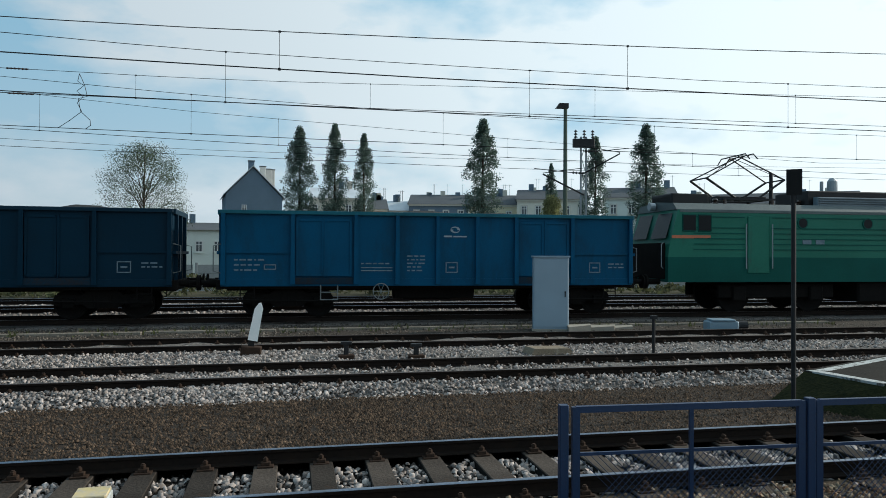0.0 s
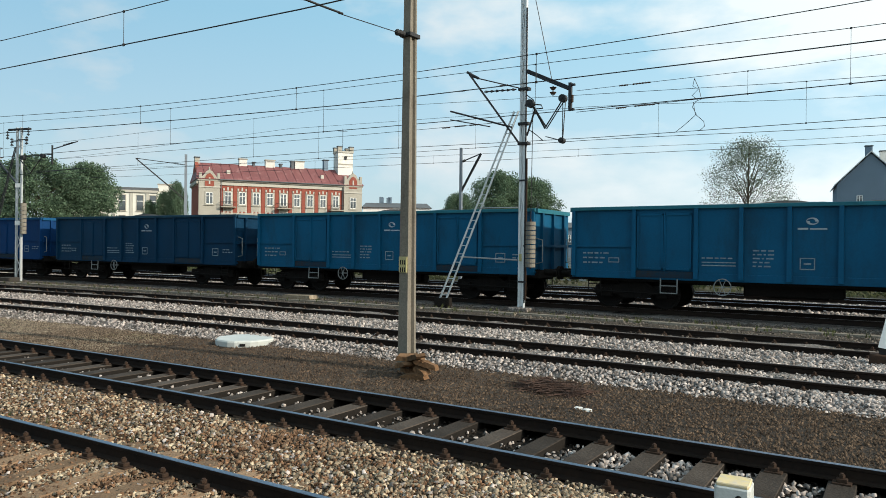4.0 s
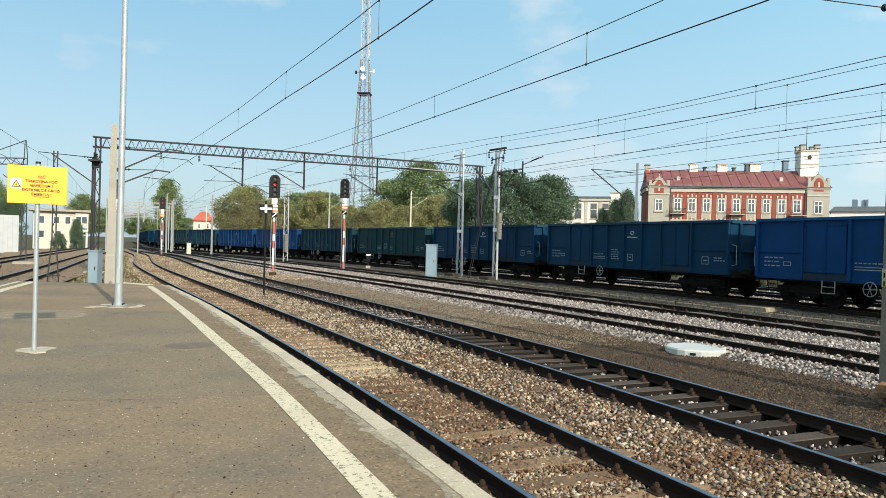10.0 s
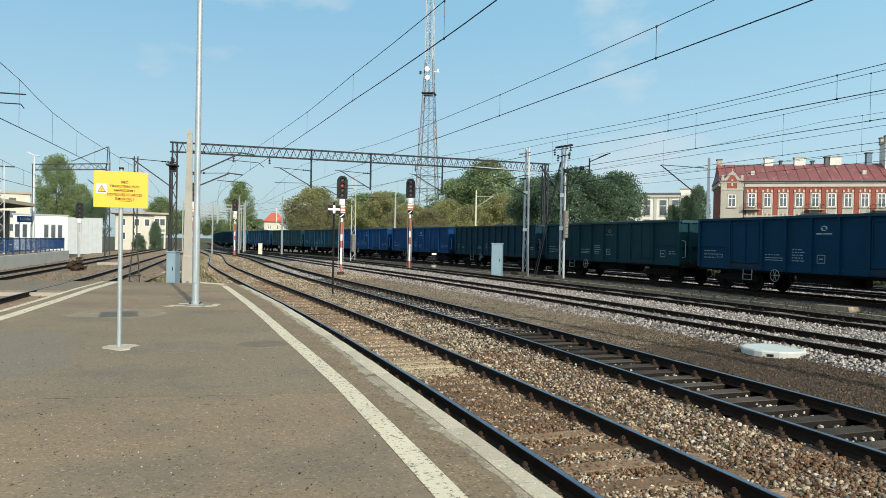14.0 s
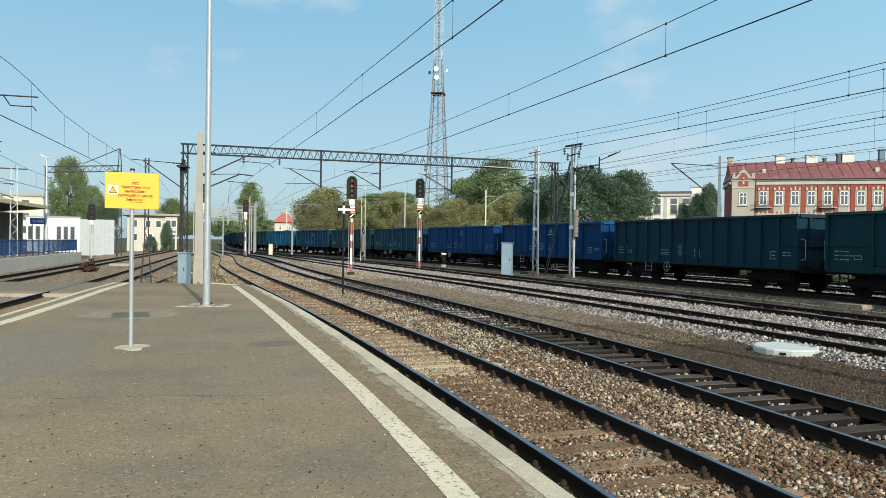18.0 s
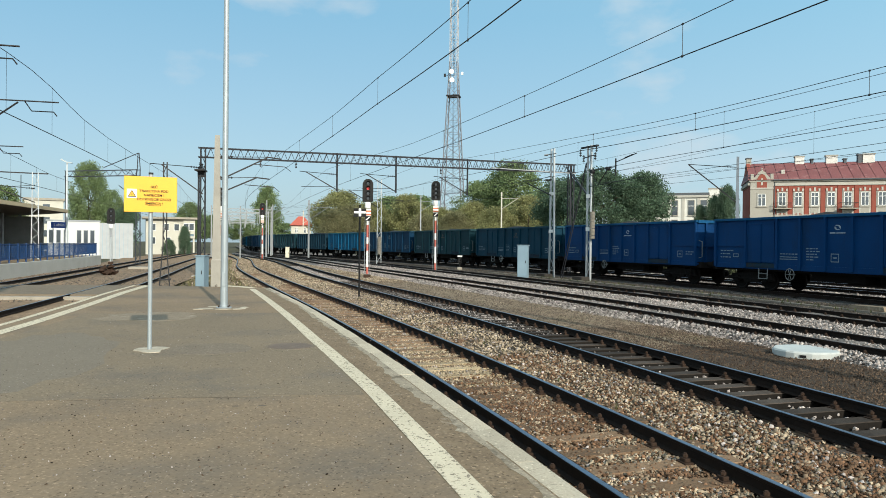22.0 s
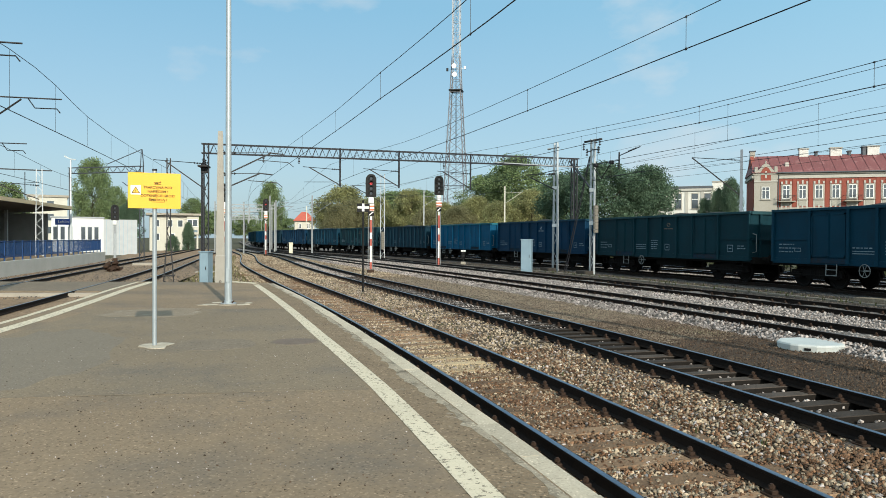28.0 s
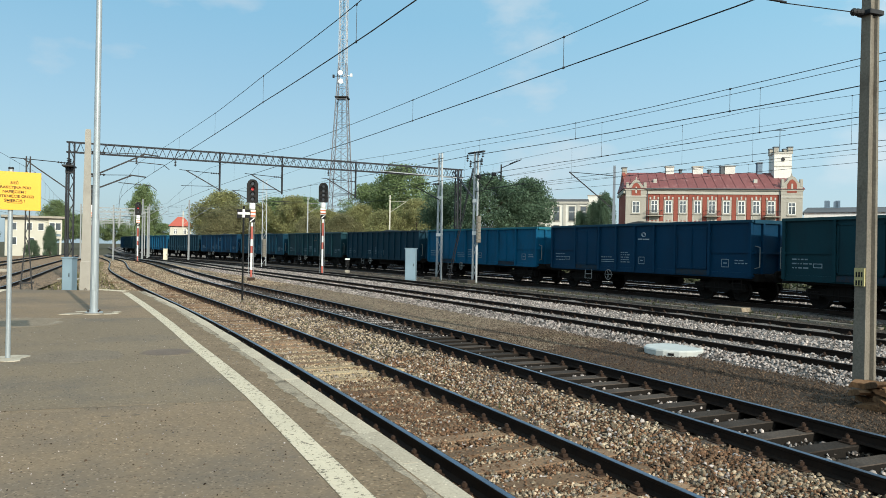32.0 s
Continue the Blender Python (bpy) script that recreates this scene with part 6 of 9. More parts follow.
part("lid", Shape().box(-.4, .25, -.24, .24, .32, .37, .02), CAB_BLUE, bx)
part("motor", Shape().tube((.35, 0, .2), (.62, 0, .2), .13, 12), DARK_STEEL, bx)
for px, py, w_, d_, h_, a_ in ((6.2, 19.8, 1.3, .5, .14, -5), (7.0, 20.1, 1.0, .45, .1, 6), (5.7, 19.5, .8, .4, .2, 12)):
    sl = thing("concrete_slab", "broken pale concrete slab lying between tracks", "slab", "loose slabs", at=pose(px, py, .0, 2, -3, a_))
    part("slab", Shape().slab([(-w_ / 2, -d_ / 2), (w_ / 2 - .1, -d_ / 2 + .05), (w_ / 2, d_ / 2 - .1), (-w_ / 2 + .15, d_ / 2)], 0, h_), CONCRETE, sl)
wb = thing("cable_cover", "low pale concrete cable cover between sidings", "cover", at=pose(3.8, 15.3, .02, 0, 0, 12))
part("top", Shape().prism([(-.5, 0), (.5, 0), (.4, .12), (-.42, .14)], -.25, .25), PALE_PATCH, wb)
x, y = polar(51.1, 27.5)
wb = thing("cable_cover", "low pale concrete cable cover beside the goods line", "cover", at=pose(x, y, .1, 0, 0, 12))
part("top", Shape().prism([(-.65, 0), (.65, 0), (.6, .14), (-.62, .12)], -.25, .25), PALE_PATCH, wb)
for s0_ in np.arange(-52, 16, 3.4):
    x, y, a = along(s0_, float(np.interp(s0_, (-20, 0), (-2.35, -1.75))))
    ed = thing("cable_trough", "weathered pale concrete cable trough beside the goods line", "cable trough", "cable troughs", kind="structure", at=pose(x, y, .04, 0, 0, a))
    part("lid", Shape().box(-1.66, 1.66, -.10, .10, -.1, .045, .02), surface("stained_trough_concrete", (.25, .22, .18), (.12, .105, .085), .9, grain=20, blotch=2) if s0_ < -51 else bpy.data.materials["stained_trough_concrete"], ed)

dwarf = thing("ground_signal", "low white and black ground signal between the sidings", "signal", at=pose(-58.0, 9.8, .05, 0, 0, 80))
part("footing", Shape().box(-.2, .2, -.2, .2, -.1, .18, .03), CONCRETE, dwarf)
part("post", Shape().tube((0, 0, .15), (0, 0, .55), .07, 10), BLACK_PAINT, dwarf)
head_ = part("lamp_head", Shape().box(-.17, .17, -.12, .14, .5, 1.02, .05), BLACK_PAINT, dwarf)
part("cap", Shape().box(-.19, .19, -.16, .16, 1.0, 1.12, .03), WHITE_PAINT, dwarf)
for z in (.64, .86):
    part("lens", Shape().tube((0, -.15, z), (0, -.11, z), .07, 12), LENS, head_)
for px, py, hh in ((-.45, 14.8, .32), (.95, 14.7, .28)):
    stub = thing("rodding_stand", "short rusty point rodding stand between the sidings", "stand", "rodding stands", at=pose(px, py, -.02, 0, 0, 6))
    part("base", Shape().box(-.16, .16, -.12, .12, 0, .12, .02), RUST, stub)
    part("upright", Shape().box(-.05, .05, -.05, .05, .1, hh, .01), DARK_STEEL, stub)
    part("cap", Shape().box(-.11, .11, -.07, .07, hh, hh + .06, .01), DARK_STEEL, stub)
for m_x, m_y, m_a in ((-45.0, 13.6, 20), (-40.9, 14.6, 20)):
    plinth = thing("mast_plinth", "dark weathered block at the foot of a line mast", "plinth", "mast plinths", at=pose(m_x + .1, m_y - .5, -.05, 0, 0, m_a))
    part("block", Shape().box(-.45, .45, -.32, .32, 0, .32, .05), surface("dark_stained_block", (.05, .045, .04), (.03, .027, .024), .9) if m_x < -44 else bpy.data.materials["dark_stained_block"], plinth)

# white eight-sided slab
dk = thing("octagonal_slab", "white painted eight-sided concrete slab with a dark slot", "slab", at=pose(-13.83, 9.62, -.135, 0, 0, 5))
cut_ = [math.pi / 8 + (i // 2) * math.pi / 4 + (.13 if i % 2 else -.13) for i in range(16)]
oct_ = lambda r: [(r * math.cos(a), r * math.sin(a)) for a in cut_]
rings_ = [(.60, 0), (.635, .015), (.645, .12), (.625, .15), (.58, .158)]
part("slab", Shape().add([(*p, z) for r, z in rings_ for p in oct_(r)], [tuple(range(64, 80))] + [(k * 16 + i, k * 16 + (i + 1) % 16, k * 16 + 16 + (i + 1) % 16, k * 16 + 16 + i) for k in range(4) for i in range(16)]), WHITE_CONC, dk)
part("slot", Shape().box(-.06, .06, -.03, .03, .04, .09), BLACK_PAINT, dk, at=pose(.428, -.428, 0, 0, 0, 45))

# low white post by the track
x, y = polar(18.9, 6.0)
st = thing("track_marker_stone", "white concrete marker stone with a yellowed top between tracks", "marker", at=pose(x, y, -.25, 0, 0, 10))
part("stone", Shape().box(-.125, .125, -.125, .125, 0, .6, .02), WHITE_CONC, st)
part("cap", Shape().box(-.115, .115, -.115, .115, .598, .625, .012), surface("yellowed_cap", (.60, .47, .22), (.45, .40, .33), 0.9, grain=20, blotch=8), st)
part("mark", Shape().path([(.05 + .03 * math.cos(k * math.pi / 8), -.127, .48 + .065 * math.sin(k * math.pi / 8)) for k in range(17)], .008, 5), BLACK_PAINT, st)

# heap of twigs and litter on the gravel
tw = random.Random(3)
x0, y0 = polar(31.6, 11.6)
heap = thing("brushwood_heap", "flat heap of dead brown twigs on the gravel", "brushwood", kind="stuff")
hs = Shape()
for i in range(260):
    a, r = tw.uniform(0, 6.28), tw.random() ** .6
    px, py = x0 + math.cos(a) * r * .62, y0 + math.sin(a) * r * .4
    b, l_ = tw.uniform(0, 6.28), tw.uniform(.1, .3)
    z = -.135 + (1 - r) * .2 * tw.random()
    hs.tube((px - math.cos(b) * l_, py - math.sin(b) * l_, z + .01), (px + math.cos(b) * l_, py + math.sin(b) * l_, z + tw.uniform(0, .07)), tw.uniform(.004, .009), 4)
part("twigs", hs, TWIGS, heap, kind="stuff")
for az_, d_, k in ((28.9, 10.3, 1), (29.6, 10.4, 1), (12.1, 9.9, 0)):
    x, y = polar(az_, d_)
    cl = thing("litter" if k else "clod", "crumpled white litter on the gravel" if k else "dark clod of earth on the gravel", "litter" if k else "clod", at=pose(x, y, -.15, 0, 0, az_ * 7))
    part("lump", Shape().slab([(-.06, -.02), (-.01, -.045), (.05, -.02), (.07, .02), (.01, .035), (-.06, .02)], 0, .03), WHITE_PAINT if k else GRAVEL, cl)

# ---- blue fence between the two nearest tracks ----
fence = thing("blue_mesh_fence", "blue steel fence panels with wire mesh between tracks", "fence")
fy = lambda x: 5.72 + .06 * (x - 1.5)
def fence_panel(xa, xb):
    for x in (xa, xb):
        part("stile", Shape().box(x - .03, x + .03, fy(x) - .02, fy(x) + .02, -.05, .92), FENCE_BLUE, fence)
    for z in (.9, .0):
        part("rail", Shape().beam((xa, fy(xa), z), (xb, fy(xb), z), .04, .05), FENCE_BLUE, fence)
    xm = (xa + xb) / 2
    part("mullion", Shape().box(xm - .015, xm + .015, fy(xm) - .015, fy(xm) + .015, 0, .9), FENCE_BLUE, fence)
    part("crossbar", Shape().beam((xa, fy(xa), .55), (xb, fy(xb), .55), .02, .025), FENCE_BLUE, fence)
    m = Shape()
    n = int((xb - xa) / .055)
    for i in range(n):
        x = xa + i * .055
        for sx in (1, -1):
            a, b = (x, .0), (x + sx * .55, .55)
            if sx < 0:
                a, b = (x + .55, .0), (x, .55)
            if b[0] > xb or a[0] > xb:
                continue
            m.beam((a[0], fy(a[0]), a[1]), (b[0], fy(b[0]), b[1]), .004, .004)
    part("wire_mesh", m, FENCE_BLUE, fence)
for xa in (1.66, 3.75, 5.85):
    fence_panel(xa, xa + 1.93)
for x in (1.56, 3.67, 5.77):
    part("fence_post", Shape().box(x - .035, x + .035, fy(x) - .035, fy(x) + .035, -.4, .94, .006), FENCE_BLUE, fence)

# low platform beyond the second track
CHALK_LINE = surface("worn_cold_white_line", (.50, .51, .50), (.34, .35, .34), .85, grain=40, blotch=1.5, bump=.3, deep=.003, stain=((.12, .11, .10), .52, .60, 9.0))
lp = thing("low_platform", "low asphalt platform end with worn white lines", "platform", kind="structure")
quad = [(6.9, 11.05), (7.35, 9.75), (40, 12.0), (40, 14.6), (9.5, 12.6)]
part("asphalt", Shape().slab(quad, -.3, .3), surface("dark_old_asphalt", (.045, .041, .036), (.03, .028, .026), .95, grain=40, blotch=1.5, bump=.6, deep=.006, flecks=(60, .5), spec=.02), lp)
part("white_line", Shape().slab([(6.93, 11.05), (6.95, 10.9), (7.3, 9.8), (7.47, 9.83), (7.14, 10.9)], .25, .306), CHALK_LINE, lp)
part("white_line", Shape().slab([(7.0, 11.0), (7.25, 10.95), (9.75, 12.45), (9.5, 12.5)], .25, .304), CHALK_LINE, lp)
part("grass_slope", Shape().add([(6.0, 10.7, -.2), (7.35, 9.75, .28), (6.9, 11.05, .28), (9.5, 12.6, .28), (8.6, 12.9, .0), (7.3, 9.2, -.2), (40, 11.0, -.2), (40, 12.0, .28)], [(0, 1, 2), (0, 2, 3, 4), (0, 5, 1), (5, 6, 7, 1)]), surface("mossy_earth", (.012, .015, .009), (.034, .034, .015), .97, grain=20, blotch=2, bump=.8, deep=.03, spec=.02), lp)

# ---- things on the platform ----
sg = thing("warning_sign", "yellow high voltage warning sign on a galvanised post", "sign", at=pose(-11.75, -2.82, PLAT_Z, 0, 0, 103.4))
part("post", Shape().tube((0, 0, 0), (0, 0, 2.69), .033, 12), GALV, sg)
part("post_cap", Shape().tube((0, 0, 2.69), (0, 0, 2.72), .036, 12), DARK_STEEL, sg)
board = part("board", Shape().box(-.375, .375, -.055, -.035, 2.070, 2.612, .004), YELLOW_PAINT, sg, at=pose(0, 0, .042))
part("clamp", Shape().box(-.05, .05, -.035, .045, 2.15, 2.19), GALV, sg)
part("clamp", Shape().box(-.05, .05, -.035, .045, 2.45, 2.49), GALV, sg)


def writing(text, size, at, parent, material, name="writing"):
    c = bpy.data.curves.new("writing", "FONT")
    c.body, c.size, c.align_x, c.align_y, c.extrude = text, size, "CENTER", "CENTER", .0008
    c.offset = 0.0012
    o = bpy.data.objects.new("writing", c)
    me = bpy.data.meshes.new_from_object(o)
    me.materials.clear()
    me.materials.append(material)
    bpy.data.objects.remove(o)
    ob = new(name, me)
    ob.parent, ob.matrix_basis = parent, at
    return ob


for i, line_ in enumerate(("SIEĆ", "TRAKCYJNA POD", "NAPIĘCIEM !", "DOTKNIĘCIE GROZI", "ŚMIERCIĄ !")):
    writing(line_, .052, pose(.046, -.0562, 2.452 - i * .063, 90, 0, 0), board, BLACK_PAINT)
part("underline", Shape().box(-.045, .14, -.0568, -.055, 2.166, 2.173), BLACK_PAINT, board)
tri = part("symbol_panel", Shape().box(-.336, -.194, -.058, -.055, 2.277, 2.417), WHITE_PAINT, board)
def flat_tri(r, y):
    return [(-.265 + r * math.sin(k * 2.0944), y, 2.332 + r * math.cos(k * 2.0944)) for k in range(3)]
part("triangle", Shape().add(flat_tri(.071, -.0595), [(0, 1, 2)]), BLACK_PAINT, tri)
part("triangle_face", Shape().add(flat_tri(.052, -.0605), [(0, 1, 2)]), YELLOW_PAINT, tri)
part("bolt_mark", Shape().add([(-.261, -.0612, 2.364), (-.275, -.0612, 2.329), (-.265, -.0612, 2.331), (-.271, -.0612, 2.302), (-.255, -.0612, 2.337), (-.265, -.0612, 2.335)], [(0, 1, 2, 5), (5, 2, 3, 4)]), BLACK_PAINT, tri)

lp2 = thing("lamp_post", "tall galvanised lamp post on the platform", "lamp post", at=pose(-18.95, -2.82, PLAT_Z))
part("pole", Shape().tube((0, 0, .02), (0, 0, 2.2), .092, 16, .088).tube((0, 0, 2.2), (0, 0, 10.5), .078, 16, .055), GALV, lp2)
part("flange", Shape().lathe([(.2, 0), (.2, .025), (.11, .03), (.11, .08)], 16), GALV, lp2)
part("hatch", Shape().box(.085, .112, -.045, .045, .55, .9, .006), GALV, lp2)
for k in range(4):
    part("bolt", Shape().tube((.16 * math.cos(.8 + k * 1.571), .16 * math.sin(.8 + k * 1.571), .02), (.16 * math.cos(.8 + k * 1.571), .16 * math.sin(.8 + k * 1.571), .07), .016, 6), RUST, lp2)
part("lantern", Shape().box(-.1, .55, -.12, .12, 10.45, 10.55, .03), GALV, lp2)

cp = thing("concrete_post", "square tapered pale concrete post at the platform's end", "post", at=pose(-33.9, -5.45, 0, 0, 0, 8))
part("shaft", Shape().add([(sx * k, sy * k, z) for z, k in ((-.3, .24), (1.25, .22), (1.3, .19), (6.75, .115), (6.9, .10)) for sx, sy in ((-1, -1), (1, -1), (1, 1), (-1, 1))],
                          [(r * 4 + i, r * 4 + (i + 1) % 4, r * 4 + 4 + (i + 1) % 4, r * 4 + 4 + i) for r in range(4) for i in range(4)] + [(16, 17, 18, 19)]), surface("pale_concrete_post", (.31, .295, .26), (.235, .22, .195), 0.9, grain=40, blotch=2, bump=.4), cp)
part("ring", Shape().path([(.25, 0, .16), (.25, -.05, .1), (.25, 0, .04), (.25, .05, .1), (.25, 0, .16)], .012, 5), RUST, cp)
for z0_, reach_, z1_ in ((4.9, 2.1, 6.0), (4.3, 1.6, 5.05)):
    br = Shape().beam((.05, .15, z0_), (.1, .15 + reach_, z1_), .06, .06).tube((.1, .15 + reach_ - .1, z1_), (.1, .15 + reach_ + .55, z1_ - .06), .03, 6)
    br.tube((.1, reach_ * .75, z1_ - .35), (.1, reach_ + .9, z1_ - .42), .018, 5).tube((.1, reach_ + .9, z1_ - .42), (.1, reach_ + 1.15, z1_ - .62), .016, 5)
    insulator(br, (.05, .1, z1_ - .05), (.08, .7, z1_ - .05), 4, .055)
    br.tube((.08, .7, z1_ - .05), (.1, .1 + reach_, z1_), .016, 5)
    part("bracket", br, DARK_STEEL, cp)
af = thing("steel_trestle", "slender dark steel trestle post beyond the platform's end", "post", at=pose(-37.4, -8.5, -.2, 0, 0, 103))
part("leg", Shape().beam((-.24, 0, 0), (-.09, 0, 2.0), .06, .06), DARK_STEEL, af)
part("leg", Shape().beam((.24, 0, 0), (.09, 0, 2.0), .06, .06), DARK_STEEL, af)
part("channel", Shape().box(-.11, -.05, -.05, .05, 1.9, 6.2), DARK_STEEL, af)
part("channel", Shape().box(.05, .11, -.05, .05, 1.9, 6.2), DARK_STEEL, af)
for i in range(8):
    part("lacing_bar", Shape().beam((-.09 if i % 2 else .09, -.05, 2.1 + i * .5), (.09 if i % 2 else -.09, -.05, 2.6 + i * .5), .012, .04), DARK_STEEL, af)
part("foot_plate", Shape().box(-.3, .3, -.1, .1, .35, .42), DARK_STEEL, af)

# ---- portal over all tracks ----
PL, PR = Vector((-48.4, -8.7, 0)), Vector((-52.2, 17.2, 0))
portal = thing("line_portal", at=pose(0, 0, -.15), label="steel lattice portal carrying the overhead lines across the tracks", category="portal")
pd = (PR - PL).normalized()
pn = Vector((-pd.y, pd.x, 0))
for base, z0 in ((PL, -.2), (PR, 0)):
    for a in (-.14, .14):
        for b in (-.2, .2):
            q = base + pd * a + pn * b
            part("column_angle", Shape().box(-.04, .04, -.04, .04, z0, 8.3), BROWN_STEEL, portal, at=Matrix.Translation(q))
    for i in range(12):
        z = z0 + .2 + i * .66
        k = 1 if i % 2 else -1
        part("column_lacing", Shape().beam(base + pd * (.14 * k) + pn * .21 + Vector((0, 0, z)), base - pd * (.14 * k) + pn * .21 + Vector((0, 0, z + .66)), .02, .05), BROWN_STEEL, portal)
        part("column_lacing", Shape().beam(base + pn * (.2 * k) + pd * .15 + Vector((0, 0, z)), base - pn * (.2 * k) + pd * .15 + Vector((0, 0, z + .66)), .02, .05), BROWN_STEEL, portal)
    part("footing", Shape().box(-.6, .6, -.6, .6, -.6, z0 + .25, .05), CONCRETE, portal, at=Matrix.Translation(base))
span = (PR - PL).length
for b in (-.25, .25):
    for z in (7.68, 8.28):
        part("chord", Shape().beam(PL - pd * .3 + pn * b + Vector((0, 0, z)), PR + pd * .3 + pn * b + Vector((0, 0, z)), .05, .055), BROWN_STEEL, portal)
n_web = 112
for i in range(n_web):
    a, b_ = PL + pd * (span * i / n_web), PL + pd * (span * (i + 1) / n_web)
    za, zb = (7.68, 8.28) if i % 2 else (8.28, 7.68)
    part("web_bar", Shape().beam(a + pn * .25 + Vector((0, 0, za)), b_ + pn * .25 + Vector((0, 0, zb)), .024, .03), BROWN_STEEL, portal)
    if i % 2:
        part("web_bar", Shape().beam(a - pn * .25 + Vector((0, 0, za)), b_ - pn * .25 + Vector((0, 0, zb)), .024, .03), BROWN_STEEL, portal)
for u in (8.65, 12.75, 18.0):
    q = PL + pd * u
    part("hanger", Shape().tube(q + Vector((0, 0, 5.75)), q + Vector((0, 0, 8.35)), .06, 8), BROWN_STEEL, portal)
    br = Shape().beam(q + Vector((0, 0, 5.85)), q - pd * 2.1 + Vector((0, 0, 7.0)), .05, .06)
    insulator(br, q + Vector((0, 0, 6.9)), q - pd * .6 + Vector((0, 0, 6.92)), 4, .06)
    br.tube(q - pd * .6 + Vector((0, 0, 6.92)), q - pd * 2.5 + Vector((0, 0, 7.02)), .022, 5)
    br.tube(q - pd * .4 + Vector((0, 0, 6.05)), q - pd * 2.4 + Vector((0, 0, 6.0)), .018, 5)
    part("cantilever", br, DARK_STEEL, portal)
for u in (3.6, 5.9, 16.0):
    # suspension insulators under the beam
    ins_ = Shape()
    insulator(ins_, PL + pd * u + Vector((0, 0, 7.6)), PL + pd * u + Vector((0, 0, 7.2)), 4, .09)
    part("hanging_insulator", ins_, PORCELAIN, portal)
br = Shape().beam(PL + Vector((0, 0, 5.3)), PL - pd * 2.5 + Vector((0, 0, 7.1)), .06, .07).tube(PL + Vector((0, 0, 7.0)), PL - pd * 3.2 + Vector((0, 0, 7.15)), .025, 5)
insulator(br, PL - pd * .15 + Vector((0, 0, 7.0)), PL - pd * .8 + Vector((0, 0, 7.03)), 4, .07)
part("side_cantilever", br, DARK_STEEL, portal)
part("raking_brace", Shape().beam(PR - pd * .4 + Vector((0, 0, 8.1)), Vector((-41.0, 14.75, 5.0)), .09, .09), BROWN_STEEL, portal)
part("pipe", Shape().beam(PR - pd * 6.5 - pn * .4 + Vector((0, 0, 7.75)), PR + pd * .2 - pn * .4 + Vector((0, 0, 7.6)), .06, .06), GREY_STEEL, portal)
sw = Shape().box(-.45, .75, -.3, .3, 6.75, 6.85).box(-.2, .2, -.2, .2, 6.4, 6.75)
for k in (-.3, .1, .5):
    insulator(sw, (k, 0, 6.85), (k, 0, 7.3), 4, .09)
part("switch_gear", sw, DARK_STEEL, portal, at=Matrix.Translation(PL - pd * .1))
part("down_pipe", Shape().tube(PL - pd * .26 + Vector((0, 0, 0)), PL - pd * .26 + Vector((0, 0, 7)), .06, 6), BROWN_STEEL, portal)

# ---- radio tower ----
TOWER_PAINT = surface("faded_red_grey_tower_paint", (.17, .18, .20), (.13, .13, .145), 0.7, grain=20, blotch=.3)
tx, ty = polar(81.05, 190)
tower = thing("radio_tower", "tall faded lattice radio tower behind the trees", "tower", at=pose(tx, ty, 0, 0, 0, 70))
half = lambda z: 3.3 - 2.35 * min(z, 50) / 50 if z < 50 else .95
zs = list(np.linspace(0, 50, 17)) + [53, 56, 59, 62, 65, 68, 71, 74]
TOWER_WHITE = surface("faded_white_tower_paint", (.40, .42, .44), (.32, .32, .34), 0.7, grain=20, blotch=.3)
corners_ = ((-1, -1), (1, -1), (1, 1), (-1, 1))
for sx, sy in corners_:
    part("leg", Shape().beam((sx * half(0), sy * half(0), 0), (sx * half(50), sy * half(50), 50), .19, .19), TOWER_PAINT, tower)
    part("upper_leg", Shape().beam((sx * .95, sy * .95, 50), (sx * .95, sy * .95, 74), .16, .16), TOWER_WHITE, tower)
for low_, mat_ in ((True, TOWER_PAINT), (False, TOWER_WHITE)):
    br = Shape()
    for a, b_ in zip(zs, zs[1:]):
        if (a < 43) != low_:
            continue
        for k in range(4):
            p, q = corners_[k], corners_[(k + 1) % 4]
            br.beam((p[0] * half(a), p[1] * half(a), a), (q[0] * half(b_), q[1] * half(b_), b_), .075, .075)
            br.beam((q[0] * half(a), q[1] * half(a), a), (p[0] * half(b_), p[1] * half(b_), b_), .075, .075)
            br.beam((p[0] * half(b_), p[1] * half(b_), b_), (q[0] * half(b_), q[1] * half(b_), b_), .075, .075)
    part("bracing", br, mat_, tower, kind="stuff")
part("cable_ladder", Shape().box(-.16, -.10, -.05, .05, 1, 73).box(.10, .16, -.05, .05, 1, 73), DARK_STEEL, tower)
part("gallery", Shape().box(-1.7, 1.7, -1.7, 1.7, 40.9, 41.2), DARK_STEEL, tower)
for k, z in ((-.25, 47.2), (-.1, 45.0)):
    part("dish", Shape().tube((k, -1.5, z), (k, -1.9, z), .55, 16, .65), WHITE_PAINT, tower)
for k, z in ((-2.4, 46.3), (2.3, 46.6)):
    part("aerial", Shape().box(k - .25, k + .25, -.2, .2, z, z + .8).beam((k, 0, z + .3), (0, 0, z + .3), .08, .08), DARK_STEEL if k < 0 else WHITE_PAINT, tower)


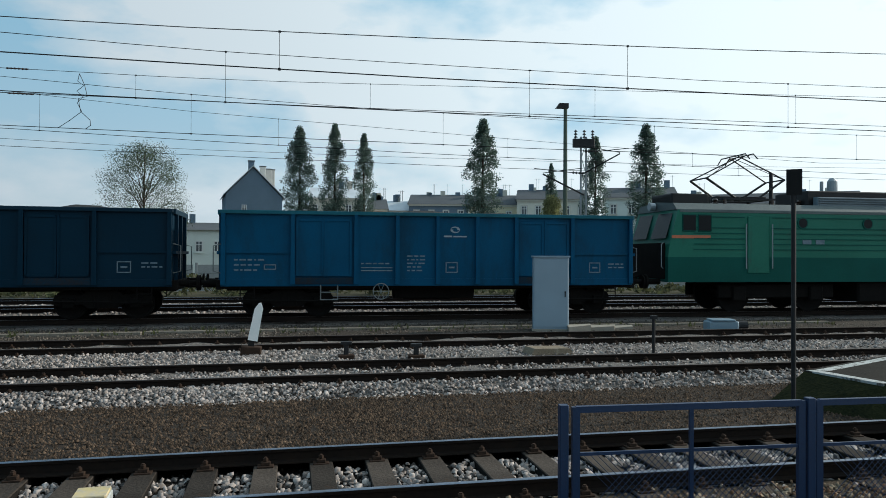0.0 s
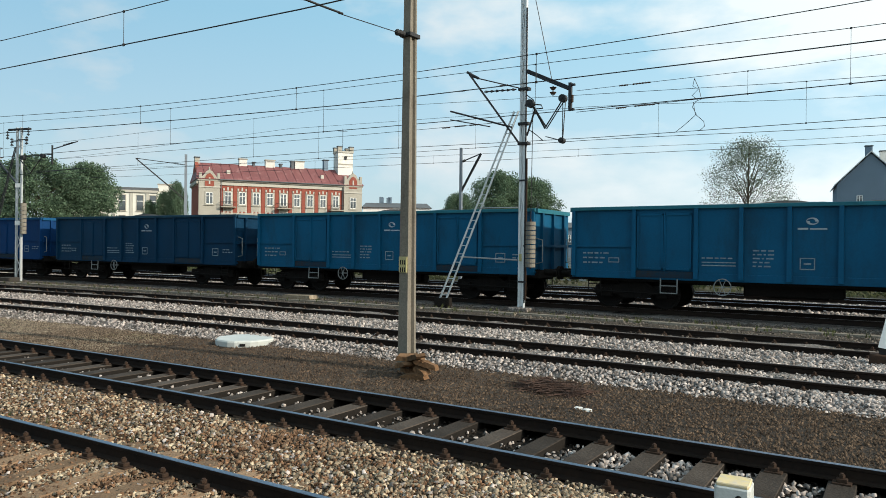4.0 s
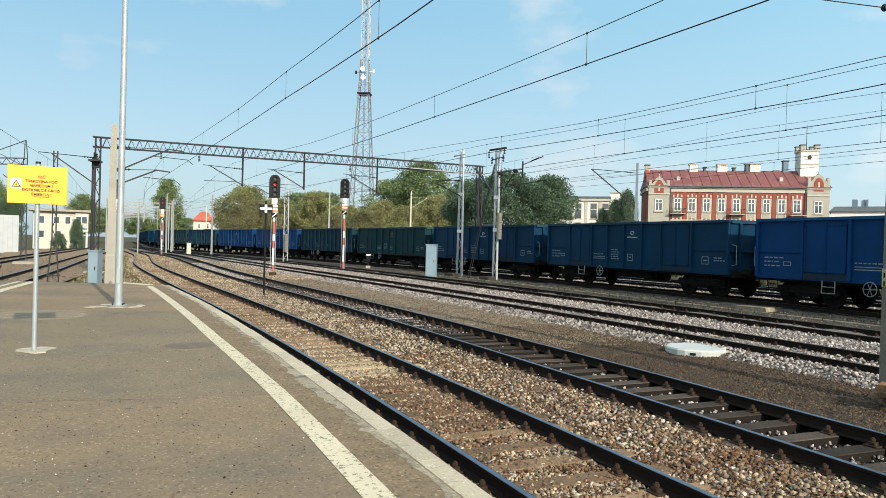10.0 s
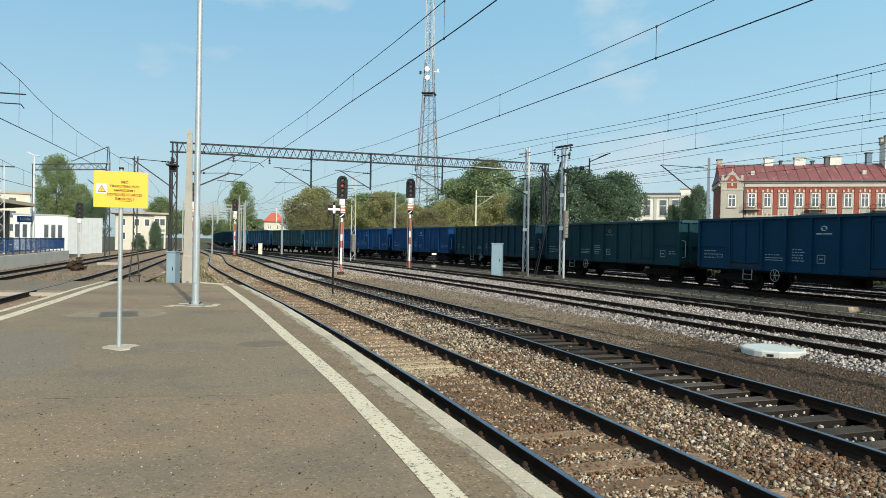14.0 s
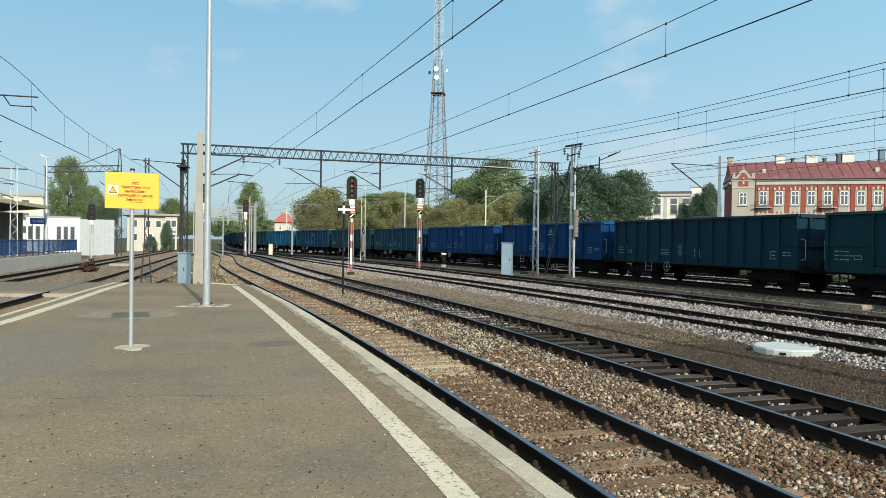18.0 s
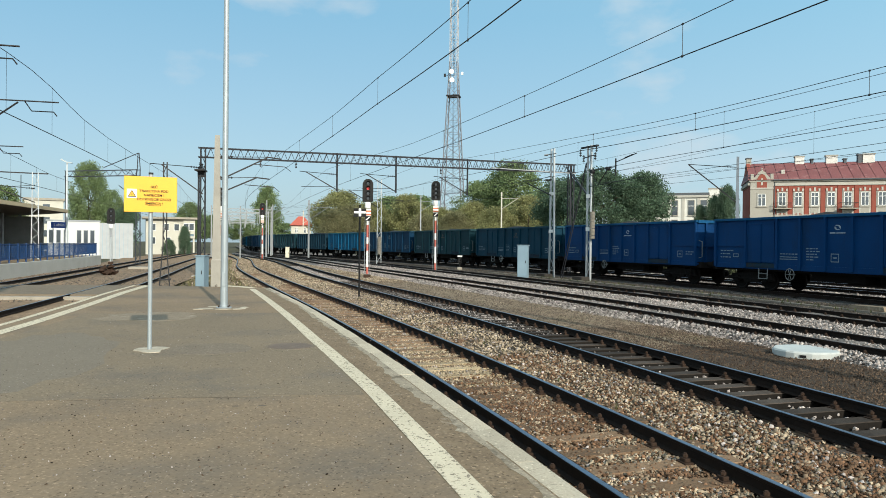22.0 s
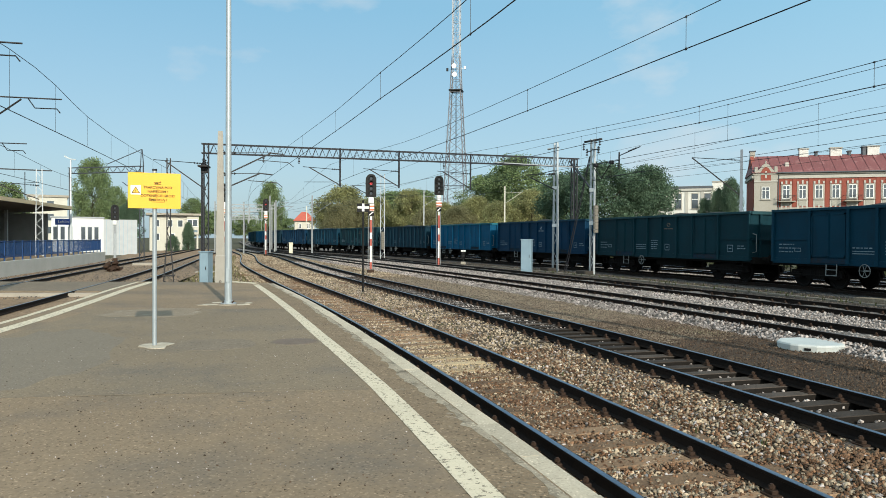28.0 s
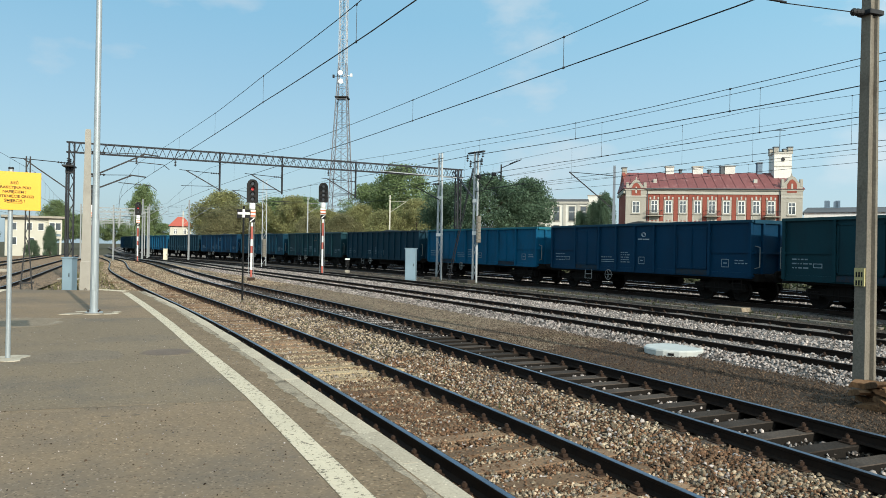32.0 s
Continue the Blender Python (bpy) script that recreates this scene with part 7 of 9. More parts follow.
# ---- left-hand tracks and the other platform ----
def poly_line(pts, step=1.5):
    pts = np.array(pts, float)
    d = np.concatenate([[0], np.cumsum(np.hypot(*np.diff(pts, axis=0).T))])
    u = np.arange(0, d[-1], step)
    xs_, ys_ = np.interp(u, d, pts[:, 0]), np.interp(u, d, pts[:, 1])
    ker = np.ones(5) / 5
    ys_[2:-2] = np.convolve(ys_, ker, "valid")
    out = []
    for i in range(len(u)):
        j, k = max(i - 1, 0), min(i + 1, len(u) - 1)
        out.append((float(xs_[i]), float(ys_[i]), math.degrees(math.atan2(ys_[k] - ys_[j], xs_[k] - xs_[j]))))
    return out


K1 = [(25, -8.0), (0, -8.05), (-16, -8.35), (-28, -9.35), (-36, -10.1), (-46, -11.2), (-58, -12.7), (-75, -14.8), (-100, -17.8), (-140, -22.5)]
K2 = [(25, -12.2), (0, -12.9), (-16, -13.6), (-36, -15.2), (-45, -16.2), (-57, -17.6), (-70, -19.2), (-90, -21.4), (-110, -23.6), (-140, -27.0)]
for pts, lab in ((K1, "curved track along the platform's far side"), (K2, "track beside the opposite platform")):
    rail_track(lab, poly_line(pts[::-1]), 0.0, RAIL_TOP)
bedk = [(25, -5.9), (-16, -6.6), (-29, -7.6), (-60, -9.8), (-100, -14), (-140, -20)]
far_k = [(-140, -31), (-100, -28), (-72, -22.7), (-42, -18.6), (0, -16.0), (25, -15.3)]
tagged(new("ballast_bed", Shape().add([(x, y, -.17) for x, y in bedk + far_k], [tuple(range(len(bedk + far_k) - 1, -1, -1))]).mesh("ballast_bed", surface("trodden_brown_ballast", (.29, .20, .128), (.15, .105, .07), .95, grain=16, blotch=.4, mix=.6, bump=.9, deep=.05, flecks=(9, .5)))), "brown trodden ballast of the curved tracks", "ballast", kind="structure")
# dry verge between the curved tracks and the platform track
verge_a = [(-30.8, -7.3), (-40, -8.2), (-60, -10.2), (-85, -13.0), (-120, -17.5)]
verge_b = [(float(along(q, float(offset("P", q)) - 1.3)[0]), float(along(q, float(offset("P", q)) - 1.3)[1])) for q in (-118, -100, -85, -70, -60, -50, -42, -36, -31)]
DRY = surface("dry_grass_and_grit", (.24, .195, .125), (.13, .11, .068), .95, grain=12, blotch=.5, mix=.6, bump=.9, deep=.04, flecks=(10, .45))
va, vb = np.array(verge_a), np.array(verge_b)[::-1]
steps_ = np.linspace(0, 1, 25)
near_ = np.stack([np.interp(steps_, np.linspace(0, 1, len(va)), va[:, k]) for k in (0, 1)], 1)
far_ = np.stack([np.interp(steps_, np.linspace(0, 1, len(vb)), vb[:, k]) for k in (0, 1)], 1)
tagged(new("verge", Shape().add([(x, y, -.205) for x, y in near_] + [(x, y, -.205) for x, y in far_], [(i, 25 + i, 26 + i, i + 1) for i in range(24)]).mesh("verge", DRY)), "dry trampled grass and grit beyond the platform", "verge", kind="structure")
crossing = thing("track_crossing", "asphalt and board crossing over the tracks beyond the platform", "crossing", kind="structure")
part("deck", Shape().slab([(-29.6, -8.2), (-35.6, -8.4), (-36.2, -16.6), (-30.4, -16.4)], -.3, -.012), PATCH, crossing)
part("edge_board", Shape().slab([(-28.8, -8.6), (-29.15, -8.6), (-29.55, -16), (-29.2, -16)], -.3, -.04), CONCRETE, crossing)

bp = thing("side_platform", "raised platform with a pale concrete wall", "platform", kind="structure")
WALL_TOP = .68
wall_pts = [(25, -15.2), (0, -15.95), (-18.6, -16.65), (-42.2, -18.4), (-58, -20.2), (-71.3, -22.0), (-72.5, -27.5), (-42, -27), (25, -25)]
part("deck", Shape().slab(wall_pts[::-1], -.6, WALL_TOP - .02), ASPHALT, bp)
n_ = 6
part("wall_face", Shape().add([(x, y + .03, -.6) for x, y in wall_pts[:n_]] + [(x, y + .03, WALL_TOP) for x, y in wall_pts[:n_]] + [(x, y - .3, WALL_TOP) for x, y in wall_pts[:n_]],
                              [(i, n_ + i, n_ + i + 1, i + 1) for i in range(n_ - 1)] + [(n_ + i, 2 * n_ + i, 2 * n_ + i + 1, n_ + i + 1) for i in range(n_ - 1)]), surface("pale_wall_concrete", (.50, .48, .44), (.40, .38, .34), .85, grain=20, blotch=.8), bp)
bf = thing("platform_fence", "blue steel fence on the opposite platform", "fence")
fl = poly_line([(-20, -17.0), (-42.2, -18.7), (-58, -20.5), (-71, -22.3)], 1.6)
for i, (x, y, a) in enumerate(fl):
    part("fence_post", Shape().box(-.035, .035, -.035, .035, WALL_TOP - .03, 1.86), FENCE_BRIGHT, bf, at=pose(x, y, 0, 0, 0, a))
    if i + 1 < len(fl):
        x2, y2, _ = fl[i + 1]
        for z in (1.80, .90):
            part("rail", Shape().beam((x, y, z), (x2, y2, z), .04, .05), FENCE_BRIGHT, bf)
        inf = Shape()
        for k in range(1, 14):
            u = k / 14
            inf.box(x + (x2 - x) * u - .008, x + (x2 - x) * u + .008, y + (y2 - y) * u - .008, y + (y2 - y) * u + .008, .90, 1.80)
        part("infill", inf, FENCE_BRIGHT, bf, kind="stuff")

# canopy on the opposite platform
can = thing("platform_canopy", "flat platform canopy on steel columns with a dark underside", "canopy")
cx0, cx1 = -64.8, -17.4
edge = lambda x: float(np.interp(x, [-72, -41.8, 0], [-23.4, -20.4, -18.1]))
part("roof", Shape().add([(cx0, edge(cx0), 4.36), (cx1, edge(cx1), 4.36), (cx1, edge(cx1) - 7, 3.84), (cx0, edge(cx0) - 7, 3.84), (cx0, edge(cx0), 4.63), (cx1, edge(cx1), 4.63), (cx1, edge(cx1) - 7, 4.25), (cx0, edge(cx0) - 7, 4.25)],
                         [(0, 1, 2, 3), (7, 6, 5, 4), (0, 4, 5, 1), (3, 2, 6, 7), (0, 3, 7, 4), (1, 5, 6, 2)]), surface("dark_canopy", (.06, .05, .04), (.04, .035, .03)), can)
part("fascia", Shape().beam((cx0, edge(cx0) + .04, 4.51), (cx1, edge(cx1) + .04, 4.51), .06, .26), surface("cream_fascia", (.52, .42, .26), (.42, .34, .22)), can)
for x in np.arange(cx0 + 1, cx1, 4.2):
    part("column", Shape().box(-.1, .1, -.1, .1, WALL_TOP - .02, 4.2), GREY_STEEL, can, at=pose(x, edge(x) - 3.4, 0))
part("end_panel", Shape().slab([(cx0 + 2.2, edge(cx0) - 1.0), (cx0 + 2.35, edge(cx0) - 1.0), (cx0 + 2.35, edge(cx0) - 6.4), (cx0 + 2.2, edge(cx0) - 6.4)], WALL_TOP - .02, 3.95), surface("grey_boarding", (.21, .22, .21), (.15, .155, .15)), can)
part("back_wall", Shape().slab([(cx0 + 2, edge(cx0) - 6.1), (cx1, edge(cx1) - 6.1), (cx1, edge(cx1) - 6.4), (cx0 + 2, edge(cx0) - 6.4)][::-1], WALL_TOP - .02, 3.95), surface("dim_blue_grey_wall", (.13, .15, .15), (.09, .105, .11)), can)

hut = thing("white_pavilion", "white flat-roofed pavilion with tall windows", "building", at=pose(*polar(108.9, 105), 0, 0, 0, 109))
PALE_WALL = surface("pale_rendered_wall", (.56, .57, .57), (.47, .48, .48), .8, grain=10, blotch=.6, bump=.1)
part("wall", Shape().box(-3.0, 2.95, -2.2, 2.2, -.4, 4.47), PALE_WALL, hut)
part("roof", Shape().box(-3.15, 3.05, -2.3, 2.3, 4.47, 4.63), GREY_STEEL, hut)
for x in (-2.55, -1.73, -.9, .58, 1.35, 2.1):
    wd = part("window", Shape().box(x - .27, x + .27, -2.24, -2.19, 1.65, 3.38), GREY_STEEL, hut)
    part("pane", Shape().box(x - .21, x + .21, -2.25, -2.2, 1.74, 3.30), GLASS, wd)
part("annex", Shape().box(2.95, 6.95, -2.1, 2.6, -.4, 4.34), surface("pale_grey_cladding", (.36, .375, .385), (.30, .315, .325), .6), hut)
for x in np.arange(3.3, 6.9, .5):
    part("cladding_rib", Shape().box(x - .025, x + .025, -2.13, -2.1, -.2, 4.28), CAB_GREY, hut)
x, y = polar(109.8, 70)
stn = thing("station_sign", "blue station name sign on posts", "sign", at=pose(x, y, WALL_TOP - .02, 0, 0, 110))
for k in (-.75, .75):
    part("post", Shape().tube((k * .6, .04, 0), (k * .6, .04, 2.6), .035, 8), GALV, stn)
sb = part("board", Shape().box(-.62, .62, -.03, .02, 2.44, 2.96, .01), surface("station_blue", (.02, .07, .32), (.018, .06, .27), .5), stn)
writing("Lublin", .34, pose(0, -.032, 2.70, 90, 0, 0), sb, WHITE_PAINT)
x, y = polar(109.33, 70)
l3 = thing("lamp_post", "pale slim lamp post on the opposite platform", "lamp post", at=pose(x, y, WALL_TOP - .02, 0, 0, 100))
part("pole", Shape().tube((0, 0, 0), (0, 0, 8.1), .095, 10, .06), MAST_WHITE, l3)
part("lantern", Shape().prism([(-.5, 8.28), (-.45, 8.41), (.0, 8.15), (.42, 8.1), (.42, 8.03), (.0, 8.05)], -.12, .12), GALV, l3)

# cream signal box behind the tracks
sbx = thing("signal_box", "cream two-storey signal box with a flat overhanging roof", "building", at=pose(*polar(102.5, 140), 0, 0, 0, 105))
CREAM = surface("cream_render", (.50, .485, .42), (.42, .405, .35), .85, grain=10, blotch=.5)
part("wall", Shape().box(-4.2, 2.0, -2.5, 2.5, -.5, 6.0), CREAM, sbx)
part("bay", Shape().box(2.0, 4.0, -2.9, 2.2, 2.6, 6.0), CREAM, sbx)
for k in (2.5, 3.8):
    part("column", Shape().box(k - .15, k + .15, -2.8, -2.5, -.5, 2.6), CREAM, sbx)
part("roof", Shape().box(-4.8, 4.5, -3.4, 3.0, 6.0, 6.35), CONCRETE, sbx)
for x, y0, z in ((-3.0, -2.5, 3.9), (-.8, -2.5, 3.9), (.9, -2.5, 3.9), (2.5, -2.9, 4.0), (3.4, -2.9, 4.0), (-3.0, -2.5, 1.5), (-.5, -2.5, 1.5)):
    wd = part("window", Shape().box(x - .45, x + .45, y0 - .05, y0 + .02, z, z + 1.3), WHITE_PAINT, sbx)
    part("pane", Shape().box(x - .38, x + .38, y0 - .06, y0, z + .08, z + 1.22), GLASS, wd)
part("name_panel", Shape().box(2.2, 3.8, -2.95, -2.9, 3.0, 3.4), LETTER, sbx)

# masts and a second small portal on the left
for az_, d_, z_, reach, lab in ((111.25, 60, 6.98, 3.0, "pale lattice mast by the canopy"),):
    x, y = polar(az_, d_)
    m = lattice_mast(x, y, 0, z_, 108, .50, .36, lab, PALE_STEEL, rungs=14)
    part("cross_arm", Shape().beam((-reach, 0, z_ - .1), (reach * .27, 0, z_ - .1), .08, .08).path([(-.9, -.05, z_ - .25), (-.9, -.05, z_ - 2.2), (-.5, -.05, z_ - 2.6)], .03, 5), DARK_STEEL, m)
    side_bracket(m, -1, z_ - 1.3, 2.4)
# distance haze is mixed into this steel colour as a lighter grey-blue
PORTAL_HAZED = surface("weathered_grey_portal_steel", (.055, .062, .072), (.038, .042, .05), .75, .2, grain=50, blotch=2, bump=.2)
gp = thing("small_portal", "low lattice beam carrying lines over the tracks beyond the platform", "portal")
ga, gb = Vector((*polar(109.4, 73), 0)), Vector((*polar(104.7, 68), 0))
gd = (gb - ga).normalized()
gn = Vector((-gd.y, gd.x, 0))
part("column", Shape().beam(ga, ga + Vector((0, 0, 8.3)), .11, .11), PORTAL_HAZED, gp)
for k in (-.24, .24):
    part("column", Shape().beam(gb + gd * k, gb + gd * k * .7 + Vector((0, 0, 8.3)), .065, .065), PORTAL_HAZED, gp)
for i in range(10):
    k = .22 if i % 2 else -.22
    part("column_lacing", Shape().beam(gb + gd * k + Vector((0, 0, .4 + i * .75)), gb - gd * k + Vector((0, 0, 1.15 + i * .75)), .03, .05), PORTAL_HAZED, gp)
for b in (-.2, .2):
    for z in (7.75, 8.25):
        part("chord", Shape().beam(ga + gn * b + Vector((0, 0, z)), gb + gn * b + Vector((0, 0, z)), .045, .045), PORTAL_HAZED, gp)
for i in range(18):
    p, q = ga.lerp(gb, i / 18), ga.lerp(gb, (i + 1) / 18)
    part("web_bar", Shape().beam(p + Vector((0, 0, 7.75 if i % 2 else 8.25)), q + Vector((0, 0, 8.25 if i % 2 else 7.75)), .035, .035), PORTAL_HAZED, gp)
part("peak", Shape().beam(gb - gd * .12 + Vector((0, 0, 8.2)), gb - gd * .05 + Vector((0, 0, 9.7)), .05, .05).beam(gb + gd * .2 + Vector((0, 0, 8.2)), gb + gd * .05 + Vector((0, 0, 9.7)), .05, .05), PORTAL_HAZED, gp)
part("raking_arm", Shape().beam(gb + Vector((0, 0, 9.7)), gb - gd * 3.6 + Vector((0, 0, 8.5)), .055, .055), PORTAL_HAZED, gp)
part("low_arm", Shape().beam(gb + Vector((0, 0, 5.6)), gb - gd * 2.0 + Vector((0, 0, 6.9)), .05, .05), DARK_STEEL, gp)
# lines over the left-hand tracks
for pts, lab, low, table in ((K1, "contact wire and carrier over the curved track", 5.45, ((-140, 7.0), (-100, 6.2), (-75, 6.4), (-58, 7.0), (-48, 6.7), (-40, 6.53), (-33, 6.47), (-28, 6.6), (-25, 6.93), (-22, 7.1), (0, 6.6), (25, 7))),
                             (K2, "contact wire and carrier beside the opposite platform", 4.9, ((-140, 7.0), (-75, 6.3), (-55, 5.6), (-43, 5.75), (-35.5, 6.14), (-20, 6.8), (25, 7)))):
    ln = poly_line(pts[::-1], 2.0)
    line_ = thing("overhead_line", lab, "wire", "overhead lines")
    part("contact_wire", Shape().path([(x, y, low) for x, y, _ in ln], .013, 5), WIRE, line_)
    car = lambda x: float(np.interp(x, [a for a, b in table], [b for a, b in table]))
    part("carrier_wire", Shape().path([(x, y, car(x)) for x, y, _ in ln], .010, 5), WIRE, line_)
    for x, y, _ in ln[::2]:
        part("dropper", Shape().tube((x, y, low), (x, y, car(x)), .005, 4), WIRE, line_)
# brackets reaching in over the curved tracks
for az_, d_, zt in ((112.0, 21.0, 6.9), (109.7, 27.0, 6.6), (111.9, 38.0, 6.3)):
    x, y = polar(az_, d_)
    m = thing("line_bracket_mast", "grey mast with a bracket arm over a curved track", "mast", "overhead line masts", at=pose(x + .3, y - 2.9, -.2, 0, 0, 6))
    part("shaft", Shape().box(-.12, .12, -.12, .12, 0, 8), GREY_STEEL, m)
    z = zt + .2
    part("bracket", Shape().tube((0, 0, z - 1.4), (.0, 1.7, z - .05), .03, 6), DARK_STEEL, m)
    tie = Shape()
    insulator(tie, (0, .12, z), (0, .6, z), 4, .06)
    tie.tube((0, .6, z), (0, 2.9, z), .025, 6)
    part("tie_rod", tie, DARK_STEEL, m)
    part("steady_arm", Shape().path([(0, 1.9, z - .02), (0, 2.1, z - .32), (0, 2.75, z - .32), (0, 2.85, z - .45)], .02, 5), DARK_STEEL, m)
# rusty heap between the left-hand tracks, low slabs
x, y = -49.7, -14.85
hp = thing("scrap_heap", "dark rusty heap of scrap between tracks", "scrap", at=pose(x, y, -.2))
r_ = random.Random(8)
for i in range(22):
    part("scrap_piece", Shape().box(-.24, .24, -.15, .15, -.06, .06, .03), RUST, hp, at=pose(r_.uniform(-.38, .38), r_.uniform(-.40, .40), .08 + .46 * r_.random(), r_.uniform(-40, 40), r_.uniform(-40, 40), r_.uniform(0, 360)))
x, y = -60.8, -15.8
sl = thing("concrete_slab", "flat pale concrete slab between the curved tracks", "slab", "loose slabs", at=pose(x, y, -.2, 0, 0, 10))
part("slab", Shape().box(-.7, .7, -.8, .8, 0, .2, .04), CONCRETE, sl)

# receding pale portals and masts where the tracks run together
PORTAL_PALE = surface("pale_galvanised_portal", (.25, .265, .27), (.19, .20, .205), .6, .2, grain=20, blotch=1)
for d_, a0_, a1_, h_ in ((105, 95.2, 99.6, 6.6), (128, 95.4, 99.4, 6.9), (155, 95.6, 99.2, 7.2), (185, 95.8, 99.0, 7.6), (220, 96.0, 98.8, 8.2), (265, 96.2, 98.6, 8.8)):
    pa, pb = Vector((*polar(a0_, d_), 0)), Vector((*polar(a1_, d_), 0))
    fp = thing("distant_portal", "pale galvanised line portal over the distant tracks", "portal", "distant portals")
    for q in (pa, pb, pa.lerp(pb, .52)):
        part("column", Shape().beam(q + Vector((0, 0, -.4)), q + Vector((0, 0, h_ + .5)), .15, .15), PORTAL_PALE, fp)
    for z in (h_ - .35, h_ + .1):
        part("chord", Shape().beam(pa + Vector((0, 0, z)), pb + Vector((0, 0, z)), .11, .11), PORTAL_PALE, fp)
    for k in range(8):
        p, q = pa.lerp(pb, k / 8), pa.lerp(pb, (k + 1) / 8)
        part("web_bar", Shape().beam(p + Vector((0, 0, h_ - .35 if k % 2 else h_ + .1)), q + Vector((0, 0, h_ + .1 if k % 2 else h_ - .35)), .07, .07), PORTAL_PALE, fp)
    for u in (.2, .42, .75):
        q = pa.lerp(pb, u)
        part("hanger", Shape().beam(q + Vector((0, 0, h_ - 2)), q + Vector((0, 0, h_)), .09, .09), PORTAL_PALE, fp)
MAST_GREY = surface("dull_grey_mast_paint", (.19, .205, .215), (.14, .15, .16), .7, grain=20, blotch=1)
for az_, d_, z_, mat_, lab in ((92.33, 97, 7.9, MAST_GREY, "slim grey line mast by the goods line"), (95.55, 104, 8.2, MAST_GREY, "slim grey line mast beside a light signal"), (95.1, 112, 8.0, MAST_GREY, "pale line mast beside the goods line"),
                               (92.77, 150, 8.8, CREAM, "yellowed concrete line mast by the trees"), (90.73, 150, 8.3, CREAM, "yellowed concrete line mast by the trees"), (83.56, 120, 10.3, GREY_STEEL, "grey line mast behind the train"), (77.14, 110, 10.3, CREAM, "yellowed concrete line mast by the trees")):
    x, y = polar(az_, d_)
    m = thing("slim_line_mast", lab, "mast", "overhead line masts", at=pose(x, y, -.2, 0, 0, az_))
    part("shaft", Shape().prism([(-.12, 0), (.12, 0), (.09, z_), (-.09, z_)], -.1, .1), mat_, m)
    part("bracket", Shape().beam((0, 0, z_ - 2.6), (2.4, -.2, z_ - 1.0), .06, .06).tube((0, 0, z_ - 1.0), (2.6, -.2, z_ - .95), .03, 5), mat_, m)
x, y = polar(86.83, 72)
m4 = lattice_mast(x, y, 0, 8.5, 82, .42, .36, "pale grey lattice mast with weights by the light signals", PALE_STEEL, rungs=13)
cw = part("weight_rod", Shape().tube((.05, -.32, .95), (.05, -.32, 2.8), .03, 8), RUST, m4)
for i in range(8):
    part("counterweight", Shape().tube((.05, -.32, 1.0 + i * .22), (.05, -.32, 1.2 + i * .22), .18, 14), WEIGHT, cw)
part("bracket", Shape().beam((0, -.1, 5.6), (-3.0, -.3, 7.3), .07, .07).tube((0, -.1, 7.2), (-3.2, -.3, 7.35), .025, 5), DARK_STEEL, m4)
part("head_beam", Shape().beam((-.8, -.1, 6.4), (2.4, -.1, 6.4), .06, .06), DARK_STEEL, m4)


# ---- buildings ----
# the pale house colours are lifted, distance haze put into them
STUCCO = surface("pale_stucco", (.60, .57, .49), (.50, .47, .41), .85, grain=12, blotch=.5)
BRICK = surface("red_brick", (0.255, 0.076, 0.054), (0.19, 0.056, 0.042), 0.88, grain=25, blotch=0.8, bump=0.3)
ROOF_RED = surface("faded_red_sheet_roof", (0.185, 0.068, 0.067), (0.13, 0.050, 0.050), 0.65, grain=8, blotch=.35, bump=.1, spec=.2, stain=((.30, .16, .15), .55, .75, .8))
ROOF_DARK = surface("dark_felt_roof", (.11, .12, .13), (.075, .08, .088), .85, grain=8, blotch=.3)
ROOF_PALE = surface("pale_sheet_roof", (.58, .61, .64), (.45, .48, .50), .5, grain=8, blotch=.4)
GREY_RENDER = surface("blue_grey_render", (.155, .21, .27), (.12, .165, .215), .9, grain=8, blotch=.4)
PALE_GREEN = surface("pale_greenish_render", (.72, .76, .72), (.62, .66, .62), .85, grain=8, blotch=.4)


def window(parent, x, y, z, w, h, frame_mat=WHITE_PAINT, sill=STUCCO, bars=True):
    """A window in a wall that faces local -y."""
    win = part("window", Shape().box(x - w / 2 - .12, x + w / 2 + .12, y - .06, y + .05, z - .1, z + h + .12), sill, parent)
    part("pane", Shape().box(x - w / 2, x + w / 2, y - .075, y, z, z + h), GLASS, win)
    if bars:
        fr = Shape()
        for a, b, c, d in ((-w / 2, w / 2, 0, .09), (-w / 2, w / 2, h - .09, h), (-w / 2, -w / 2 + .09, 0, h), (w / 2 - .09, w / 2, 0, h), (-.05, .05, 0, h), (-w / 2, w / 2, h * .66, h * .66 + .08)):
            fr.box(x + a, x + b, y - .10, y - .07, z + c, z + d)
        part("window_frame", fr, frame_mat, win)
    part("sill", Shape().box(x - w / 2 - .18, x + w / 2 + .18, y - .18, y, z - .2, z - .08), sill, win)
    return win


TRIM = surface("grey_cream_trim", (.345, .325, .285), (.275, .26, .225), .85, grain=12, blotch=.5)
TRIM_LIGHT = surface("off_white_trim", (.43, .415, .37), (.355, .34, .305), .85, grain=12, blotch=.5)
L0, R0 = Vector(polar(58.75, 128)), Vector(polar(46.4, 134))
u_ = (R0 - L0)
LEN = u_.length
bb = thing("brick_building", "long red brick building with pale trim and a red sheet roof", "building", at=pose(L0.x, L0.y, 0, 0, 0, math.degrees(math.atan2(u_.y, u_.x))))
D_, EAVE = 11.0, 12.1
BAY = 2.37
part("wall", Shape().box(.02, LEN - .02, 0, D_, -.5, EAVE), BRICK, bb)
